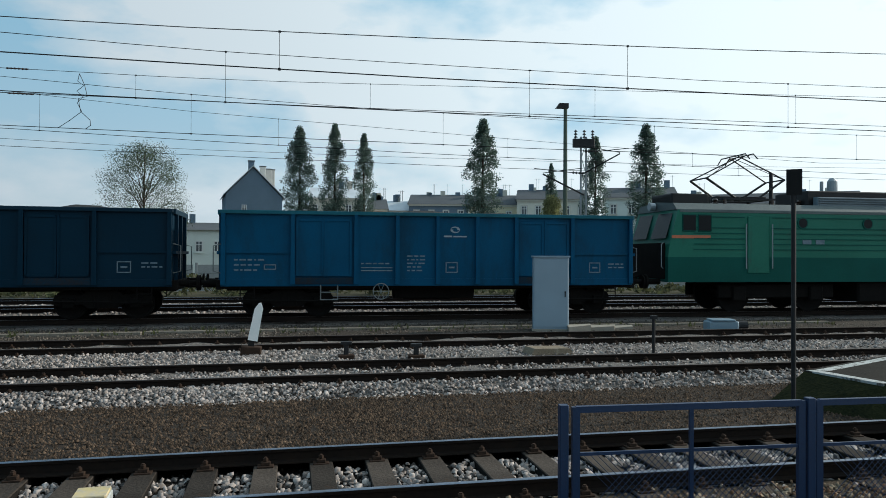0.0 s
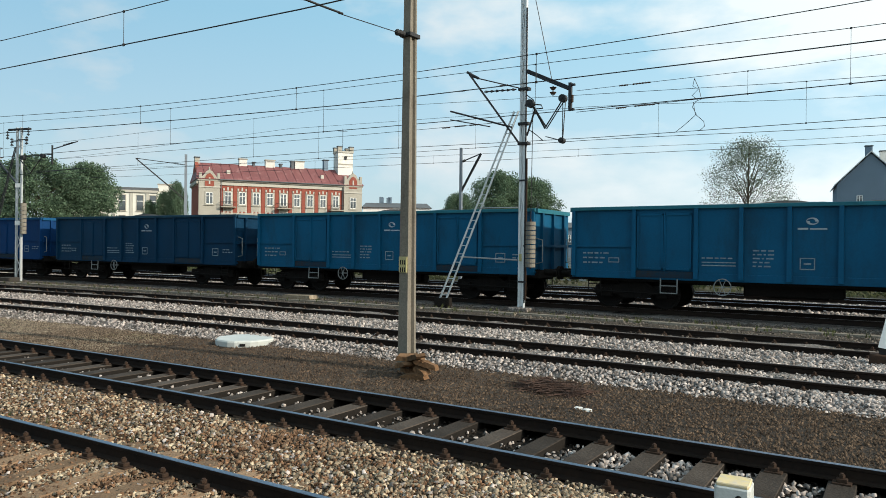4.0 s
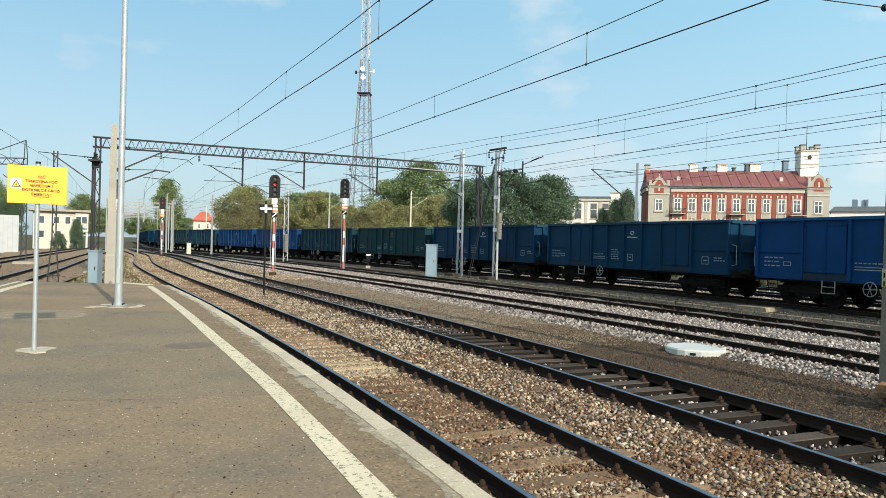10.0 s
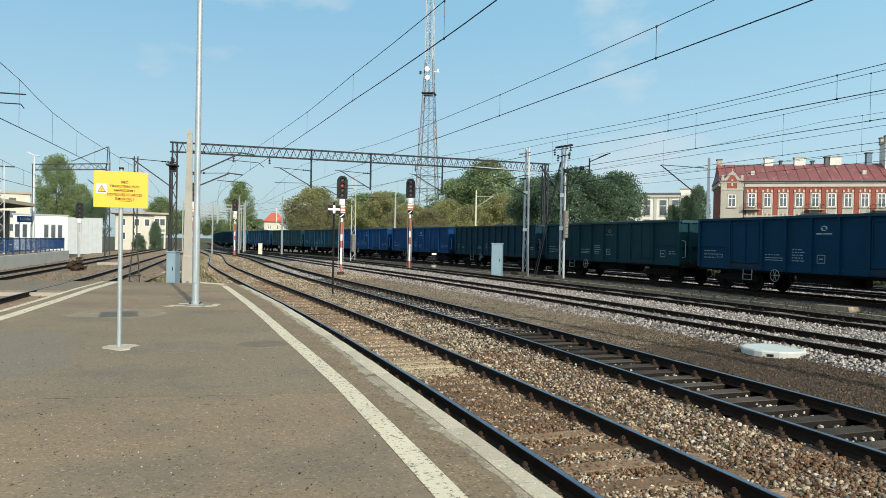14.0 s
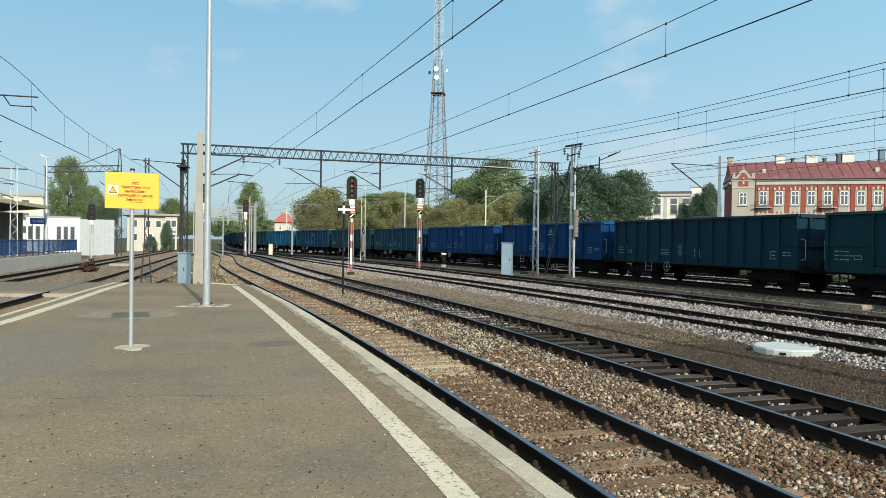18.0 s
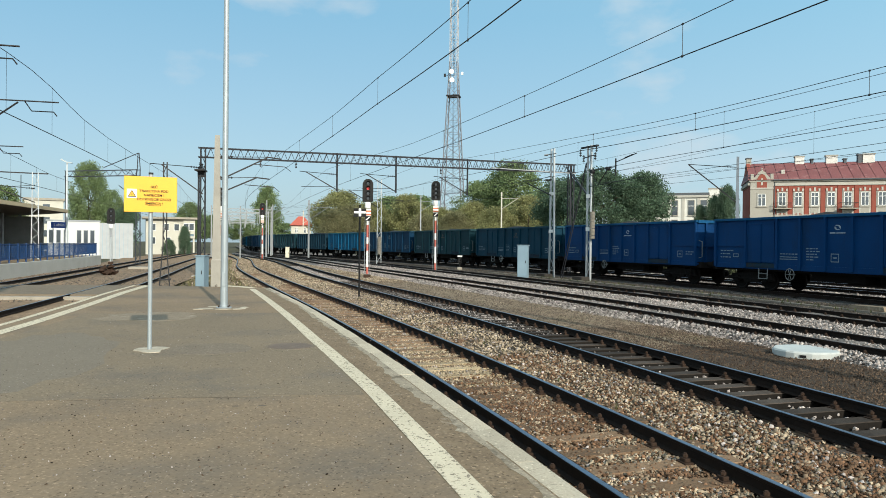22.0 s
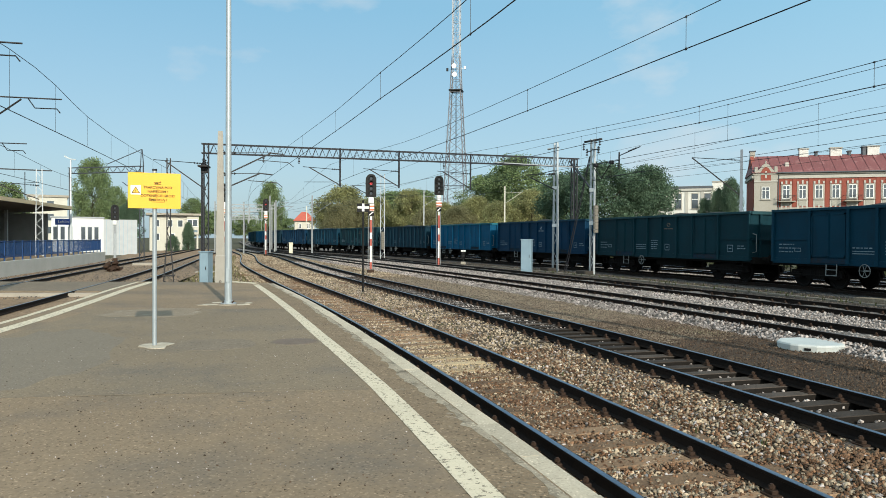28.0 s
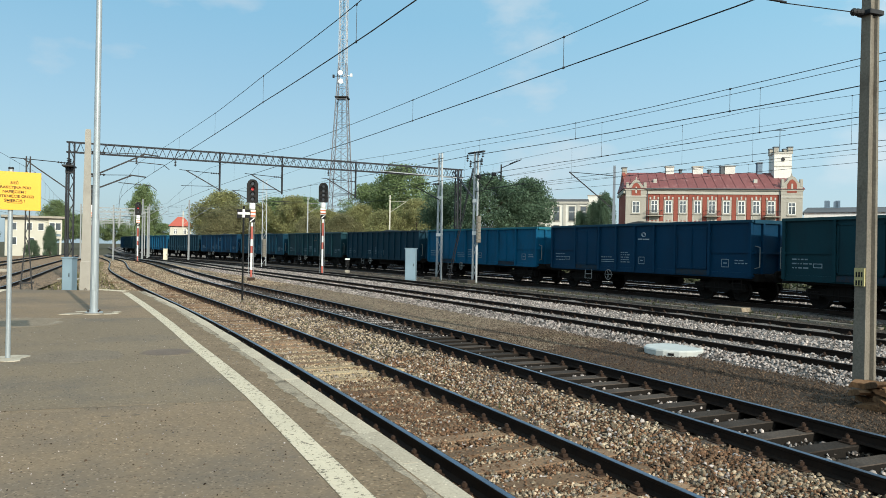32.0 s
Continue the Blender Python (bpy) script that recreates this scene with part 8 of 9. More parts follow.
part("frieze", Shape().box(-.05, LEN + .05, -.16, D_ + .1, EAVE, EAVE + .62, .03), TRIM_LIGHT, bb)
part("cornice", Shape().box(-.15, LEN + .15, -.42, D_ + .25, EAVE + .62, EAVE + .92, .08), TRIM, bb)
RIDGE = 16.35
roof = part("roof", Shape().add([(-.3, -.55, EAVE + .92), (LEN + .3, -.55, EAVE + .92), (LEN + .3, D_ + .5, EAVE + .92), (-.3, D_ + .5, EAVE + .92), (.3, D_ / 2, RIDGE), (LEN - .3, D_ / 2, RIDGE)],
                         [(0, 1, 5, 4), (2, 3, 4, 5), (0, 4, 3), (1, 2, 5), (3, 2, 1, 0)]), ROOF_RED, bb)
for x in np.arange(1.2, LEN - .6, 1.55):
    part("standing_seam", Shape().beam((x, -.5, EAVE + .97), (x, D_ / 2 - .1, RIDGE + .02), .05, .05), ROOF_RED, roof)
for x in (5.2, 21.8):
    part("roof_hatch", Shape().box(x - .3, x + .3, 1.6, 2.2, EAVE + 2.0, EAVE + 2.75, .05), TRIM_LIGHT, roof)
part("gutter", Shape().tube((3.4, -.6, EAVE + .9), (25.4, -.6, EAVE + .9), .09, 8), ROOF_DARK, bb)
for x in (3.75, 25.15):
    part("down_pipe", Shape().tube((x, -.2, .2), (x, -.2, EAVE + .8), .07, 8), ROOF_DARK, bb)
cols_ = [4.9 + BAY * k for k in range(9)]
for k, x in enumerate(cols_):
    for fl_ in (8.85, 4.9, 1.2):
        surround = part("surround", Shape().box(x - .80, x + .80, -.05, .02, fl_ - 1.35, fl_ + 2.45, .02), TRIM_LIGHT, bb)
        window(bb, x, -.05, fl_, 1.12, 2.15, WHITE_PAINT, TRIM)
        part("lintel", Shape().prism([(x - .80, fl_ + 2.30), (x + .80, fl_ + 2.30), (x + .70, fl_ + 2.62), (x, fl_ + 2.80), (x - .70, fl_ + 2.62)], -.10, 0), BRICK, bb)
        for q in (-.66, 0, .66):
            part("keystone", Shape().box(x + q - .13, x + q + .13, -.15, 0, fl_ + 2.36, fl_ + 2.92 - abs(q) * .25), TRIM_LIGHT, bb)
        part("apron", Shape().box(x - .55, x + .55, -.09, -.05, fl_ - 1.15, fl_ - .3), TRIM, surround)
    if k in (0, 4, 8):
        balcony = part("balcony", Shape().box(x - 1.25, x + 1.25, -1.15, 0, 8.30, 8.45, .02), CONCRETE, bb, "small balcony with a dark railing")
        rail_ = Shape().box(x - 1.25, x + 1.25, -1.15, -1.10, 9.25, 9.31)
        for q in np.arange(-1.22, 1.23, .16):
            rail_.box(x + q - .012, x + q + .012, -1.14, -1.11, 8.45, 9.25)
        for q in (-1.25, 1.2):
            rail_.box(x + q, x + q + .05, -1.15, 0, 9.25, 9.31)
        part("railing", rail_, DARK_STEEL, balcony, kind="stuff")
for x in [(a + b) / 2 for a, b in zip(cols_, cols_[1:])]:
    part("pier", Shape().box(x - .30, x + .30, -.07, 0, 7.4, EAVE - .05, .02), BRICK, bb)
for fl_ in (7.25, 3.5):
    part("band", Shape().box(0, LEN, -.14, 0, fl_ - .15, fl_ + .2), TRIM, bb)
for k, (a, b, top_) in enumerate(((.1, 3.55, 14.5), (25.35, LEN - .02, 15.15))):
    pav = part("pavilion", Shape().box(a, b, -.30, .1, -.5, EAVE + .3), TRIM, bb)
    c, z_ = (a + b) / 2, top_ - 3.2
    gable = [(a, z_ + .2), (b, z_ + .2), (b, z_ + 1.5), (b - .35, z_ + 1.6), (b - .5, z_ + 2.1), (c + .85, z_ + 2.5), (c + .5, z_ + 3.05), (c, z_ + 3.3), (c - .5, z_ + 3.05), (c - .85, z_ + 2.5), (a + .5, z_ + 2.1), (a + .35, z_ + 1.6), (a, z_ + 1.5)]
    part("gable", Shape().prism(gable, -.32, .4), TRIM, pav)
    part("brick_panel", Shape().prism([(c - .75, z_ + .5), (c + .75, z_ + .5), (c + .75, z_ + 1.9), (c + .4, z_ + 2.5), (c, z_ + 2.75), (c - .4, z_ + 2.5), (c - .75, z_ + 1.9)], -.38, -.31), BRICK, pav)
    part("niche", Shape().box(c - .13, c + .13, -.42, -.37, z_ + .9, z_ + 2.0), TRIM_LIGHT, pav)
    for q in (a + .25, b - .25):
        part("finial", Shape().box(q - .24, q + .24, -.36, .15, z_ + 1.5, z_ + 2.75, .05), TRIM, pav)
    part("top_finial", Shape().lathe([(.16, 0), (.2, .1), (.07, .22), (.12, .35), (.02, .55)], 8), TRIM, pav, at=pose(c, 0, z_ + 3.25))
    window(pav, c, -.30, 8.8, 1.2, 2.0, WHITE_PAINT, TRIM)
    part("moulding", Shape().box(a - .05, b + .05, -.42, -.28, EAVE - .5, EAVE - .3, .03), TRIM_LIGHT, pav)
# side gable towards the sidings
part("side_gable", Shape().add([(-.05, 0, EAVE + .5), (-.05, D_, EAVE + .5), (-.05, D_ / 2, RIDGE + .35), (.5, 0, EAVE + .5), (.5, D_, EAVE + .5), (.5, D_ / 2, RIDGE + .35)], [(0, 2, 1), (3, 4, 5), (0, 1, 4, 3), (1, 2, 5, 4), (2, 0, 3, 5)]), BRICK, bb)
part("side_cornice", Shape().box(-.3, .1, -.2, D_ + .2, EAVE + .1, EAVE + .55, .04), TRIM, bb)
WHITEWASH = surface("whitewashed_chimney", (.60, .585, .55), (.47, .455, .425), .85, grain=10, blotch=1.2)
for x, w, h, mat_ in ((.35, .8, 17.3, TRIM), (8.2, 1.4, 17.45, WHITEWASH), (13.0, 1.7, 17.5, WHITEWASH), (17.1, .55, 17.55, ROOF_DARK), (18.4, 1.75, 17.6, WHITEWASH), (23.4, .85, 18.15, GREY_RENDER), (10.1, .35, 16.95, ROOF_DARK), (15.0, .4, 16.9, ROOF_DARK)):
    ch = part("chimney", Shape().box(x - w / 2, x + w / 2, D_ / 2 - .5, D_ / 2 + .5, RIDGE - 1.0, h - .18, .04), mat_, bb)
    part("cap", Shape().box(x - w / 2 - .1, x + w / 2 + .1, D_ / 2 - .6, D_ / 2 + .6, h - .18, h), TRIM if mat_ is WHITEWASH else ROOF_DARK, ch)
tw_ = part("tower", Shape().box(25.3, 28.15, 3.5, 6.6, EAVE, 19.55), surface("whitewashed_turret", (.66, .645, .60), (.54, .525, .49), .85, grain=8, blotch=1.2), bb, "white square turret with corner merlons")
part("turret_cornice", Shape().box(25.15, 28.3, 3.35, 6.75, 19.45, 19.75, .05), TRIM_LIGHT, tw_)
for ax, ay in ((25.2, 3.4), (27.5, 3.4), (25.2, 5.95), (27.5, 5.95)):
    part("merlon", Shape().box(ax, ax + .78, ay, ay + .78, 19.7, 20.5, .04), TRIM, tw_)
    part("merlon_cap", Shape().box(ax - .06, ax + .84, ay - .06, ay + .84, 20.5, 20.68), ROOF_DARK, tw_)
part("turret_window", Shape().prism([(26.72 + .33 * math.cos(k * math.pi / 3), 18.5 + .40 * math.sin(k * math.pi / 3)) for k in range(6)], 3.42, 3.52), DARK_STEEL, tw_)
part("turret_band", Shape().box(25.25, 28.2, 3.44, 3.5, 17.2, 17.4), TRIM, tw_)
part("aerial", Shape().tube((26.6, 5.0, 19.5), (26.6, 5.0, 24.2), .05, 5).tube((25.7, 5.0, 23.7), (27.5, 5.0, 23.7), .04, 5), DARK_STEEL, tw_)

# white building beside it
x, y = polar(63.9, 150)
wb_ = thing("white_building", "white flat-roofed building with tall dark windows", "building", at=pose(x, y, 0, 0, 0, 58))
WB_WALL = surface("off_white_render", (.66, .65, .60), (.56, .55, .50), .85, grain=8, blotch=.5)
part("wall", Shape().box(-9.5, 6.1, 0, 10, -.5, 12.2), WB_WALL, wb_)
part("parapet", Shape().box(-9.7, 6.3, -.25, 10.2, 12.2, 12.7, .05), ROOF_DARK, wb_)
part("cornice", Shape().box(-9.6, 6.2, -.3, 0, 11.75, 12.2, .05), TRIM_LIGHT, wb_)
part("stair_wing", Shape().box(6.1, 9.2, .8, 8, -.5, 13.4), WB_WALL, wb_)
part("wing_cap", Shape().box(6.0, 9.3, .7, 8.1, 13.4, 13.65, .04), TRIM, wb_)
for x in (-9.0, -6.1, -3.1, -.13, 2.98, 5.3):
    for z in (8.3, 4.4):
        wd = window(wb_, x, 0, z, 1.1, 2.9, WB_WALL, TRIM, bars=False)
        part("transom", Shape().box(x - .55, x + .55, -.09, -.07, z + 1.75, z + 1.85), WHITE_PAINT, wd)
for x in (-7.5, -4.6, -1.6, 1.45, 4.3):
    part("pilaster", Shape().box(x - .3, x + .3, -.12, 0, -.3, 11.75), TRIM_LIGHT, wb_)
# low roofs to the right of it
for az_, d_, w_, z_, mat_, a_, lab in ((43.6, 150, 14, 11.2, WHITE_PAINT, 45, "low white building with roof vents"), (27.5, 150, 30, 7.4, GREY_RENDER, 28, "low dark-roofed shed with chimneys"), (20.5, 160, 22, 7.6, STUCCO, 20, "low pale house row with chimneys"), (14.2, 104, 13, 6.6, PALE_GREEN, 12, "low pale green shed with chimneys behind the fence")):
    x, y = polar(az_, d_)
    lo = thing("low_building", lab, "building", at=pose(x, y, 0, 0, 0, a_))
    part("wall", Shape().box(-w_ / 2, w_ / 2, 0, 9, -.5, z_ - 1.2), mat_, lo)
    part("roof", Shape().add([(-w_ / 2 - .3, -.4, z_ - 1.2), (w_ / 2 + .3, -.4, z_ - 1.2), (w_ / 2 + .3, 9.4, z_ - 1.2), (-w_ / 2 - .3, 9.4, z_ - 1.2), (-w_ / 2 + .5, 4.5, z_), (w_ / 2 - .5, 4.5, z_)], [(0, 1, 5, 4), (2, 3, 4, 5), (0, 4, 3), (1, 2, 5)]), ROOF_DARK, lo)
    for k in range(int(w_ / 2.4)):
        window(lo, -w_ / 2 + 1.2 + k * 2.4, 0, max(1.2, z_ - 4.2), .9, 1.5, WHITE_PAINT, mat_)
    r2 = random.Random(int(az_ * 10))
    for k in range(4):
        q = r2.uniform(-w_ / 2 + 1, w_ / 2 - 1)
        part("chimney", Shape().box(q - .4, q + .4, 4, 5, z_ - 1.0, z_ + r2.uniform(.7, 1.4), .03), GREY_RENDER, lo)

# grey gabled house
x, y = polar(9.3, 110)
gh = thing("gabled_house", "grey rendered house with a gable wall and chimneys", "house", at=pose(x, y, 0, 0, 0, 14))
gw = 4.35
part("wall", Shape().prism([(-3.75, -.5), (gw, -.5), (gw, 10.6), (.1, 14.9), (-3.75, 11.0)], 0, 12), GREY_RENDER, gh)
for v_roof in (((-4.1, 10.75), (.1, 15.1)), ((.1, 15.1), (4.8, 10.35))):
    (xa, za), (xb, zb) = v_roof
    part("roof", Shape().add([(xa, -.35, za), (xb, -.35, zb), (xb, 12.3, zb), (xa, 12.3, za), (xa, -.35, za + .16), (xb, -.35, zb + .16), (xb, 12.3, zb + .16), (xa, 12.3, za + .16)], [(3, 2, 1, 0), (4, 5, 6, 7), (0, 1, 5, 4), (1, 2, 6, 5), (2, 3, 7, 6), (3, 0, 4, 7)]), ROOF_PALE, gh)
for q, d2, hh in ((-.1, .4, 15.9), (2.0, 5, 15.7), (3.0, 6.5, 15.5), (3.7, 8, 15.6)):
    ch = part("chimney", Shape().box(q - .42, q + .42, d2, d2 + .8, 11, hh, .04), GREY_RENDER if q < 0 else WHITEWASH, gh)
    part("cap", Shape().box(q - .5, q + .5, d2 - .08, d2 + .88, hh, hh + .14), ROOF_DARK, ch)
window(gh, -1.15, 0, 8.3, .7, 1.1, WHITE_PAINT, GREY_RENDER)

# row of houses beyond the poplars
# pale renders here carry haze in their colour too
row = [(2.8, 118, 9, 12.8, STUCCO, ROOF_PALE, 3, 5), (-.35, 122, 3.2, 11.3, surface("faded_pink_render", (.42, .25, .20), (.34, .21, .17)), ROOF_DARK, 0, 2), (-1.8, 130, 5, 11.6, STUCCO, ROOF_PALE, -4, 2),
       (-5.2, 128, 10.5, 12.7, GREY_RENDER, ROOF_DARK, -6, 4), (-9.5, 127, 8.5, 12.5, surface("yellowish_render", (.70, .64, .46), (.58, .53, .38)), ROOF_DARK, -9, 3), (-14.2, 124, 12, 13.2, surface("grey_cream_render", (.74, .71, .62), (.62, .60, .53)), ROOF_DARK, -12, 5), (-20.9, 122, 11.5, 13.2, PALE_GREEN, ROOF_DARK, -18, 4), (-30, 125, 26, 12.0, STUCCO, ROOF_DARK, -28, 6)]
for az_, d_, w_, z_, mat_, rf, a_, nw in row:
    x, y = polar(az_, d_)
    ho = thing("town_house", "plastered town house with a dark roof and chimneys" if rf is ROOF_DARK else "pale plastered house with a light sheet roof", "house", "town houses", at=pose(x, y, 0, 0, 0, a_))
    part("wall", Shape().box(-w_ / 2, w_ / 2, 0, 10, -.5, z_ - 1.5), mat_, ho)
    part("roof", Shape().add([(-w_ / 2 - .3, -.4, z_ - 1.5), (w_ / 2 + .3, -.4, z_ - 1.5), (w_ / 2 + .3, 10.4, z_ - 1.5), (-w_ / 2 - .3, 10.4, z_ - 1.5), (-w_ / 2, 5, z_ + .6), (w_ / 2, 5, z_ + .6)], [(0, 1, 5, 4), (2, 3, 4, 5), (0, 4, 3), (1, 2, 5)]), rf, ho)
    part("cornice", Shape().box(-w_ / 2 - .1, w_ / 2 + .1, -.25, 0, z_ - 1.85, z_ - 1.5), STUCCO, ho)
    r2 = random.Random(int(az_ * 10 + 500))
    for k in range(4):
        q = r2.uniform(-w_ / 2 + 1, w_ / 2 - 1)
        ch = part("chimney", Shape().box(q - .45, q + .45, 4.5, 5.4, z_ - .6, z_ + r2.uniform(.9, 1.9), .04), GREY_RENDER if k % 2 else STUCCO, ho)
        part("aerial", Shape().tube((q + .9, 5, z_ - .5), (q + .9, 5, z_ + 2.6), .03, 4).tube((q + .5, 5, z_ + 2.4), (q + 1.3, 5, z_ + 2.4), .02, 4), DARK_STEEL, ho)
    for k in range(nw):
        window(ho, -w_ / 2 + w_ * (k + .5) / nw, 0, z_ - 4.2, .95, 1.6, WHITE_PAINT, STUCCO)
# small house with a red roof by the distant tracks
x, y = polar(92.95, 175)
rh = thing("red_roofed_house", "small cream house with a hipped red roof", "house", at=pose(x, y, 0, 0, 0, 95))
part("wall", Shape().box(-2.3, 2.3, -2, 2, -.5, 6.1), CREAM, rh)
part("roof", Shape().add([(-2.7, -2.5, 6.1), (2.7, -2.5, 6.1), (2.7, 2.5, 6.1), (-2.7, 2.5, 6.1), (-.6, 0, 8.3), (.6, 0, 8.3)], [(0, 1, 5, 4), (1, 2, 5), (2, 3, 4, 5), (3, 0, 4)]), surface("bright_red_roof", (.38, .085, .055), (.30, .07, .045), .7), rh)
for k in (-1.1, .9):
    window(rh, k, -2, 4.3, .7, 1.2, WHITE_PAINT, CREAM)
# apartment blocks far off
for az_, d_, w_, z_ in ((110.8, 190, 8, 11.2), (113.6, 200, 9, 11.0)):
    x, y = polar(az_, d_)
    ab = thing("apartment_block", "distant pale apartment block", "building", at=pose(x, y, 0, 0, 0, az_))
    part("wall", Shape().box(-w_ / 2, w_ / 2, 0, 12, -.5, z_), CREAM, ab)
    part("roof", Shape().box(-w_ / 2 - .3, w_ / 2 + .3, -.3, 12.3, z_, z_ + .5), CONCRETE, ab)
    for r in range(4):
        for k in range(int(w_ / 3)):
            part("window", Shape().box(-w_ / 2 + 1.5 + k * 3 - .7, -w_ / 2 + 1.5 + k * 3 + .7, -.06, .05, z_ - 2.4 - r * 3, z_ - .9 - r * 3), GLASS, ab)


# ---- trees ----
def leaf_material(name, base, second):
    m = surface(name, base, second, .75, grain=3, blotch=.25, mix=.3, bump=0, island=.5, spec=.2)
    n, l = m.node_tree.nodes, m.node_tree.links
    b, out = n["Principled BSDF"], n["Material Output"]
    thin = n.new("ShaderNodeBsdfTranslucent")
    both = n.new("ShaderNodeMixShader")
    both.inputs["Fac"].default_value = 0.42
    l.new(b.inputs["Base Color"].links[0].from_socket, thin.inputs["Color"])
    l.new(b.outputs["BSDF"], both.inputs[1]), l.new(thin.outputs["BSDF"], both.inputs[2]), l.new(both.outputs["Shader"], out.inputs["Surface"])
    return m


# leaf colours are lifted and greyed, with distance haze mixed in
LEAF_GREEN = leaf_material("mid_green_leaves", (0.201, 0.259, 0.115), (0.138, 0.186, 0.086))
LEAF_DARK = leaf_material("dark_green_leaves", (0.112, 0.168, 0.104), (0.072, 0.114, 0.072))
LEAF_YELLOW = leaf_material("yellowing_leaves", (0.28, 0.275, 0.122), (0.18, 0.19, 0.09))
LEAF_RUST = leaf_material("rusty_autumn_leaves", (0.228, 0.214, 0.112), (0.150, 0.150, 0.080))
LEAF_GREY = leaf_material("grey_green_poplar_leaves", (.125, .175, .145), (.082, .122, .104))
LEAF_PALE = leaf_material("sparse_pale_leaves", (.14, .175, .125), (.09, .118, .086))
BARK = surface("tree_bark", (.075, .06, .045), (.045, .036, .028), .95, grain=20, blotch=2, bump=.6, deep=.02)


def tree(label, height, spread, base, leaves, count, size, seed, columnar=False, clumps=60, name="tree", puff=1.0):
    """A tapered trunk with limbs and a crown of small leaf clumps about the limbs' ends."""
    rng = np.random.default_rng(seed)
    t = thing(name, label, "tree", "trees")
    trunk = Shape().tube((0, 0, -.5), (0, 0, base), .02 * height, 9, .015 * height).tube((0, 0, base), (0, 0, height * .93), .015 * height, 8, .02)
    part("trunk", trunk, BARK, t)
    c = []
    for i in range(clumps):
        if columnar:
            z = base * .55 + (height - base * .55) * rng.random() ** 1.05
            u = (z - base * .55) / (height - base * .55)
            body_ = (u / .5) ** .55 if u < .5 else 1 - ((u - .5) / .5) ** 2.3
            r = spread * max(.06, body_) * rng.uniform(.2, 1)
        else:
            u = rng.random()
            z = base + (height - base) * (.1 + .9 * u)
            r = spread * math.sqrt(max(.04, 1 - (abs(u - .42) / .62) ** 2)) * rng.uniform(.3, 1.0)
        a = rng.uniform(0, 2 * math.pi)
        c.append((r * math.cos(a), r * math.sin(a), z))
    c = np.array(c)
    limb = Shape()
    for p in c[: (14 if columnar else 60 if clumps > 150 else 26)]:
        z0 = max(base * .8, p[2] - (.22 * height if columnar else .3 * height) * rng.uniform(.6, 1))
        limb.tube((0, 0, z0), tuple(p), (.0035 if clumps > 300 else .0028 if columnar else .006) * height, 5, .012)
    part("limb", limb, BARK, t, kind="stuff")
    k = rng.integers(0, clumps, count)
    spread_c = puff * (1 + .4 * rng.random(count))
    if columnar:
        spread_c = spread_c * (1.15 - .48 * (c[k][:, 2] / height) ** 2)
    d = rng.normal(size=(count, 3))
    d /= np.linalg.norm(d, axis=1, keepdims=True)
    pos = c[k] + d * (rng.random(count) ** .45 * spread_c)[:, None] * np.array([1, 1, 1.35 if columnar else .85])
    a, b = rng.normal(size=(count, 3)), rng.normal(size=(count, 3))
    a /= np.linalg.norm(a, axis=1, keepdims=True)
    b -= (a * b).sum(1, keepdims=True) * a
    b /= np.linalg.norm(b, axis=1, keepdims=True)
    s = (size * rng.uniform(.5, 1.1, count))[:, None]
    v = np.stack([pos - a * s * .6, pos + b * s * .5, pos + a * s * .6, pos - b * s * .5], 1).reshape(-1, 3)
    me = numpy_mesh("crown", v, np.arange(count * 4).reshape(-1, 4), leaves)
    part("crown", me, None, t, kind="stuff")
    return t


POPLAR = tree("tall slender grey-green poplar behind the goods line", 17, 1.65, 1.6, LEAF_GREY, 24000, .15, 1, True, 260, puff=.42)
BROAD = tree("broad mid-green deciduous tree", 13, 5.0, 3, LEAF_GREEN, 27000, .25, 2, clumps=120, puff=1.1)
DARK = tree("dense dark green tree beside the white building", 13, 5.4, 2.5, LEAF_DARK, 30000, .24, 3, clumps=130, puff=1.1)
YELLOW = tree("yellowing deciduous tree by the sidings", 11, 4.6, 2.2, LEAF_YELLOW, 25000, .24, 4, clumps=110, puff=1.05)
RUSTY = tree("rusty autumn tree by the sidings", 9, 4.0, 2, LEAF_RUST, 20000, .22, 5, clumps=95, puff=.95)
SPARSE = tree("sparse tree with thin pale leaves", 13.5, 5.0, .6, LEAF_PALE, 30000, .115, 6, clumps=420, puff=.8)


def plant(model, az, dist, top_el, first=False, wide=1.0):
    """Sets a tree so that its top stands at the given elevation; low ones are bushes, rooted with no bare trunk."""
    x, y = polar(az, dist)
    k = (2.1 + dist * math.tan(radians(top_el))) / model["height"]
    bush = .38 if top_el < 1.4 and dist < 140 else 0
    k /= 1 - bush
    m = pose(x, y, -bush * k * model["height"], 0, 0, az * 37)
    t = model if first else copy_thing(model, m)
    t.matrix_basis = m @ Matrix.Diagonal((k * wide, k * wide, k, 1))


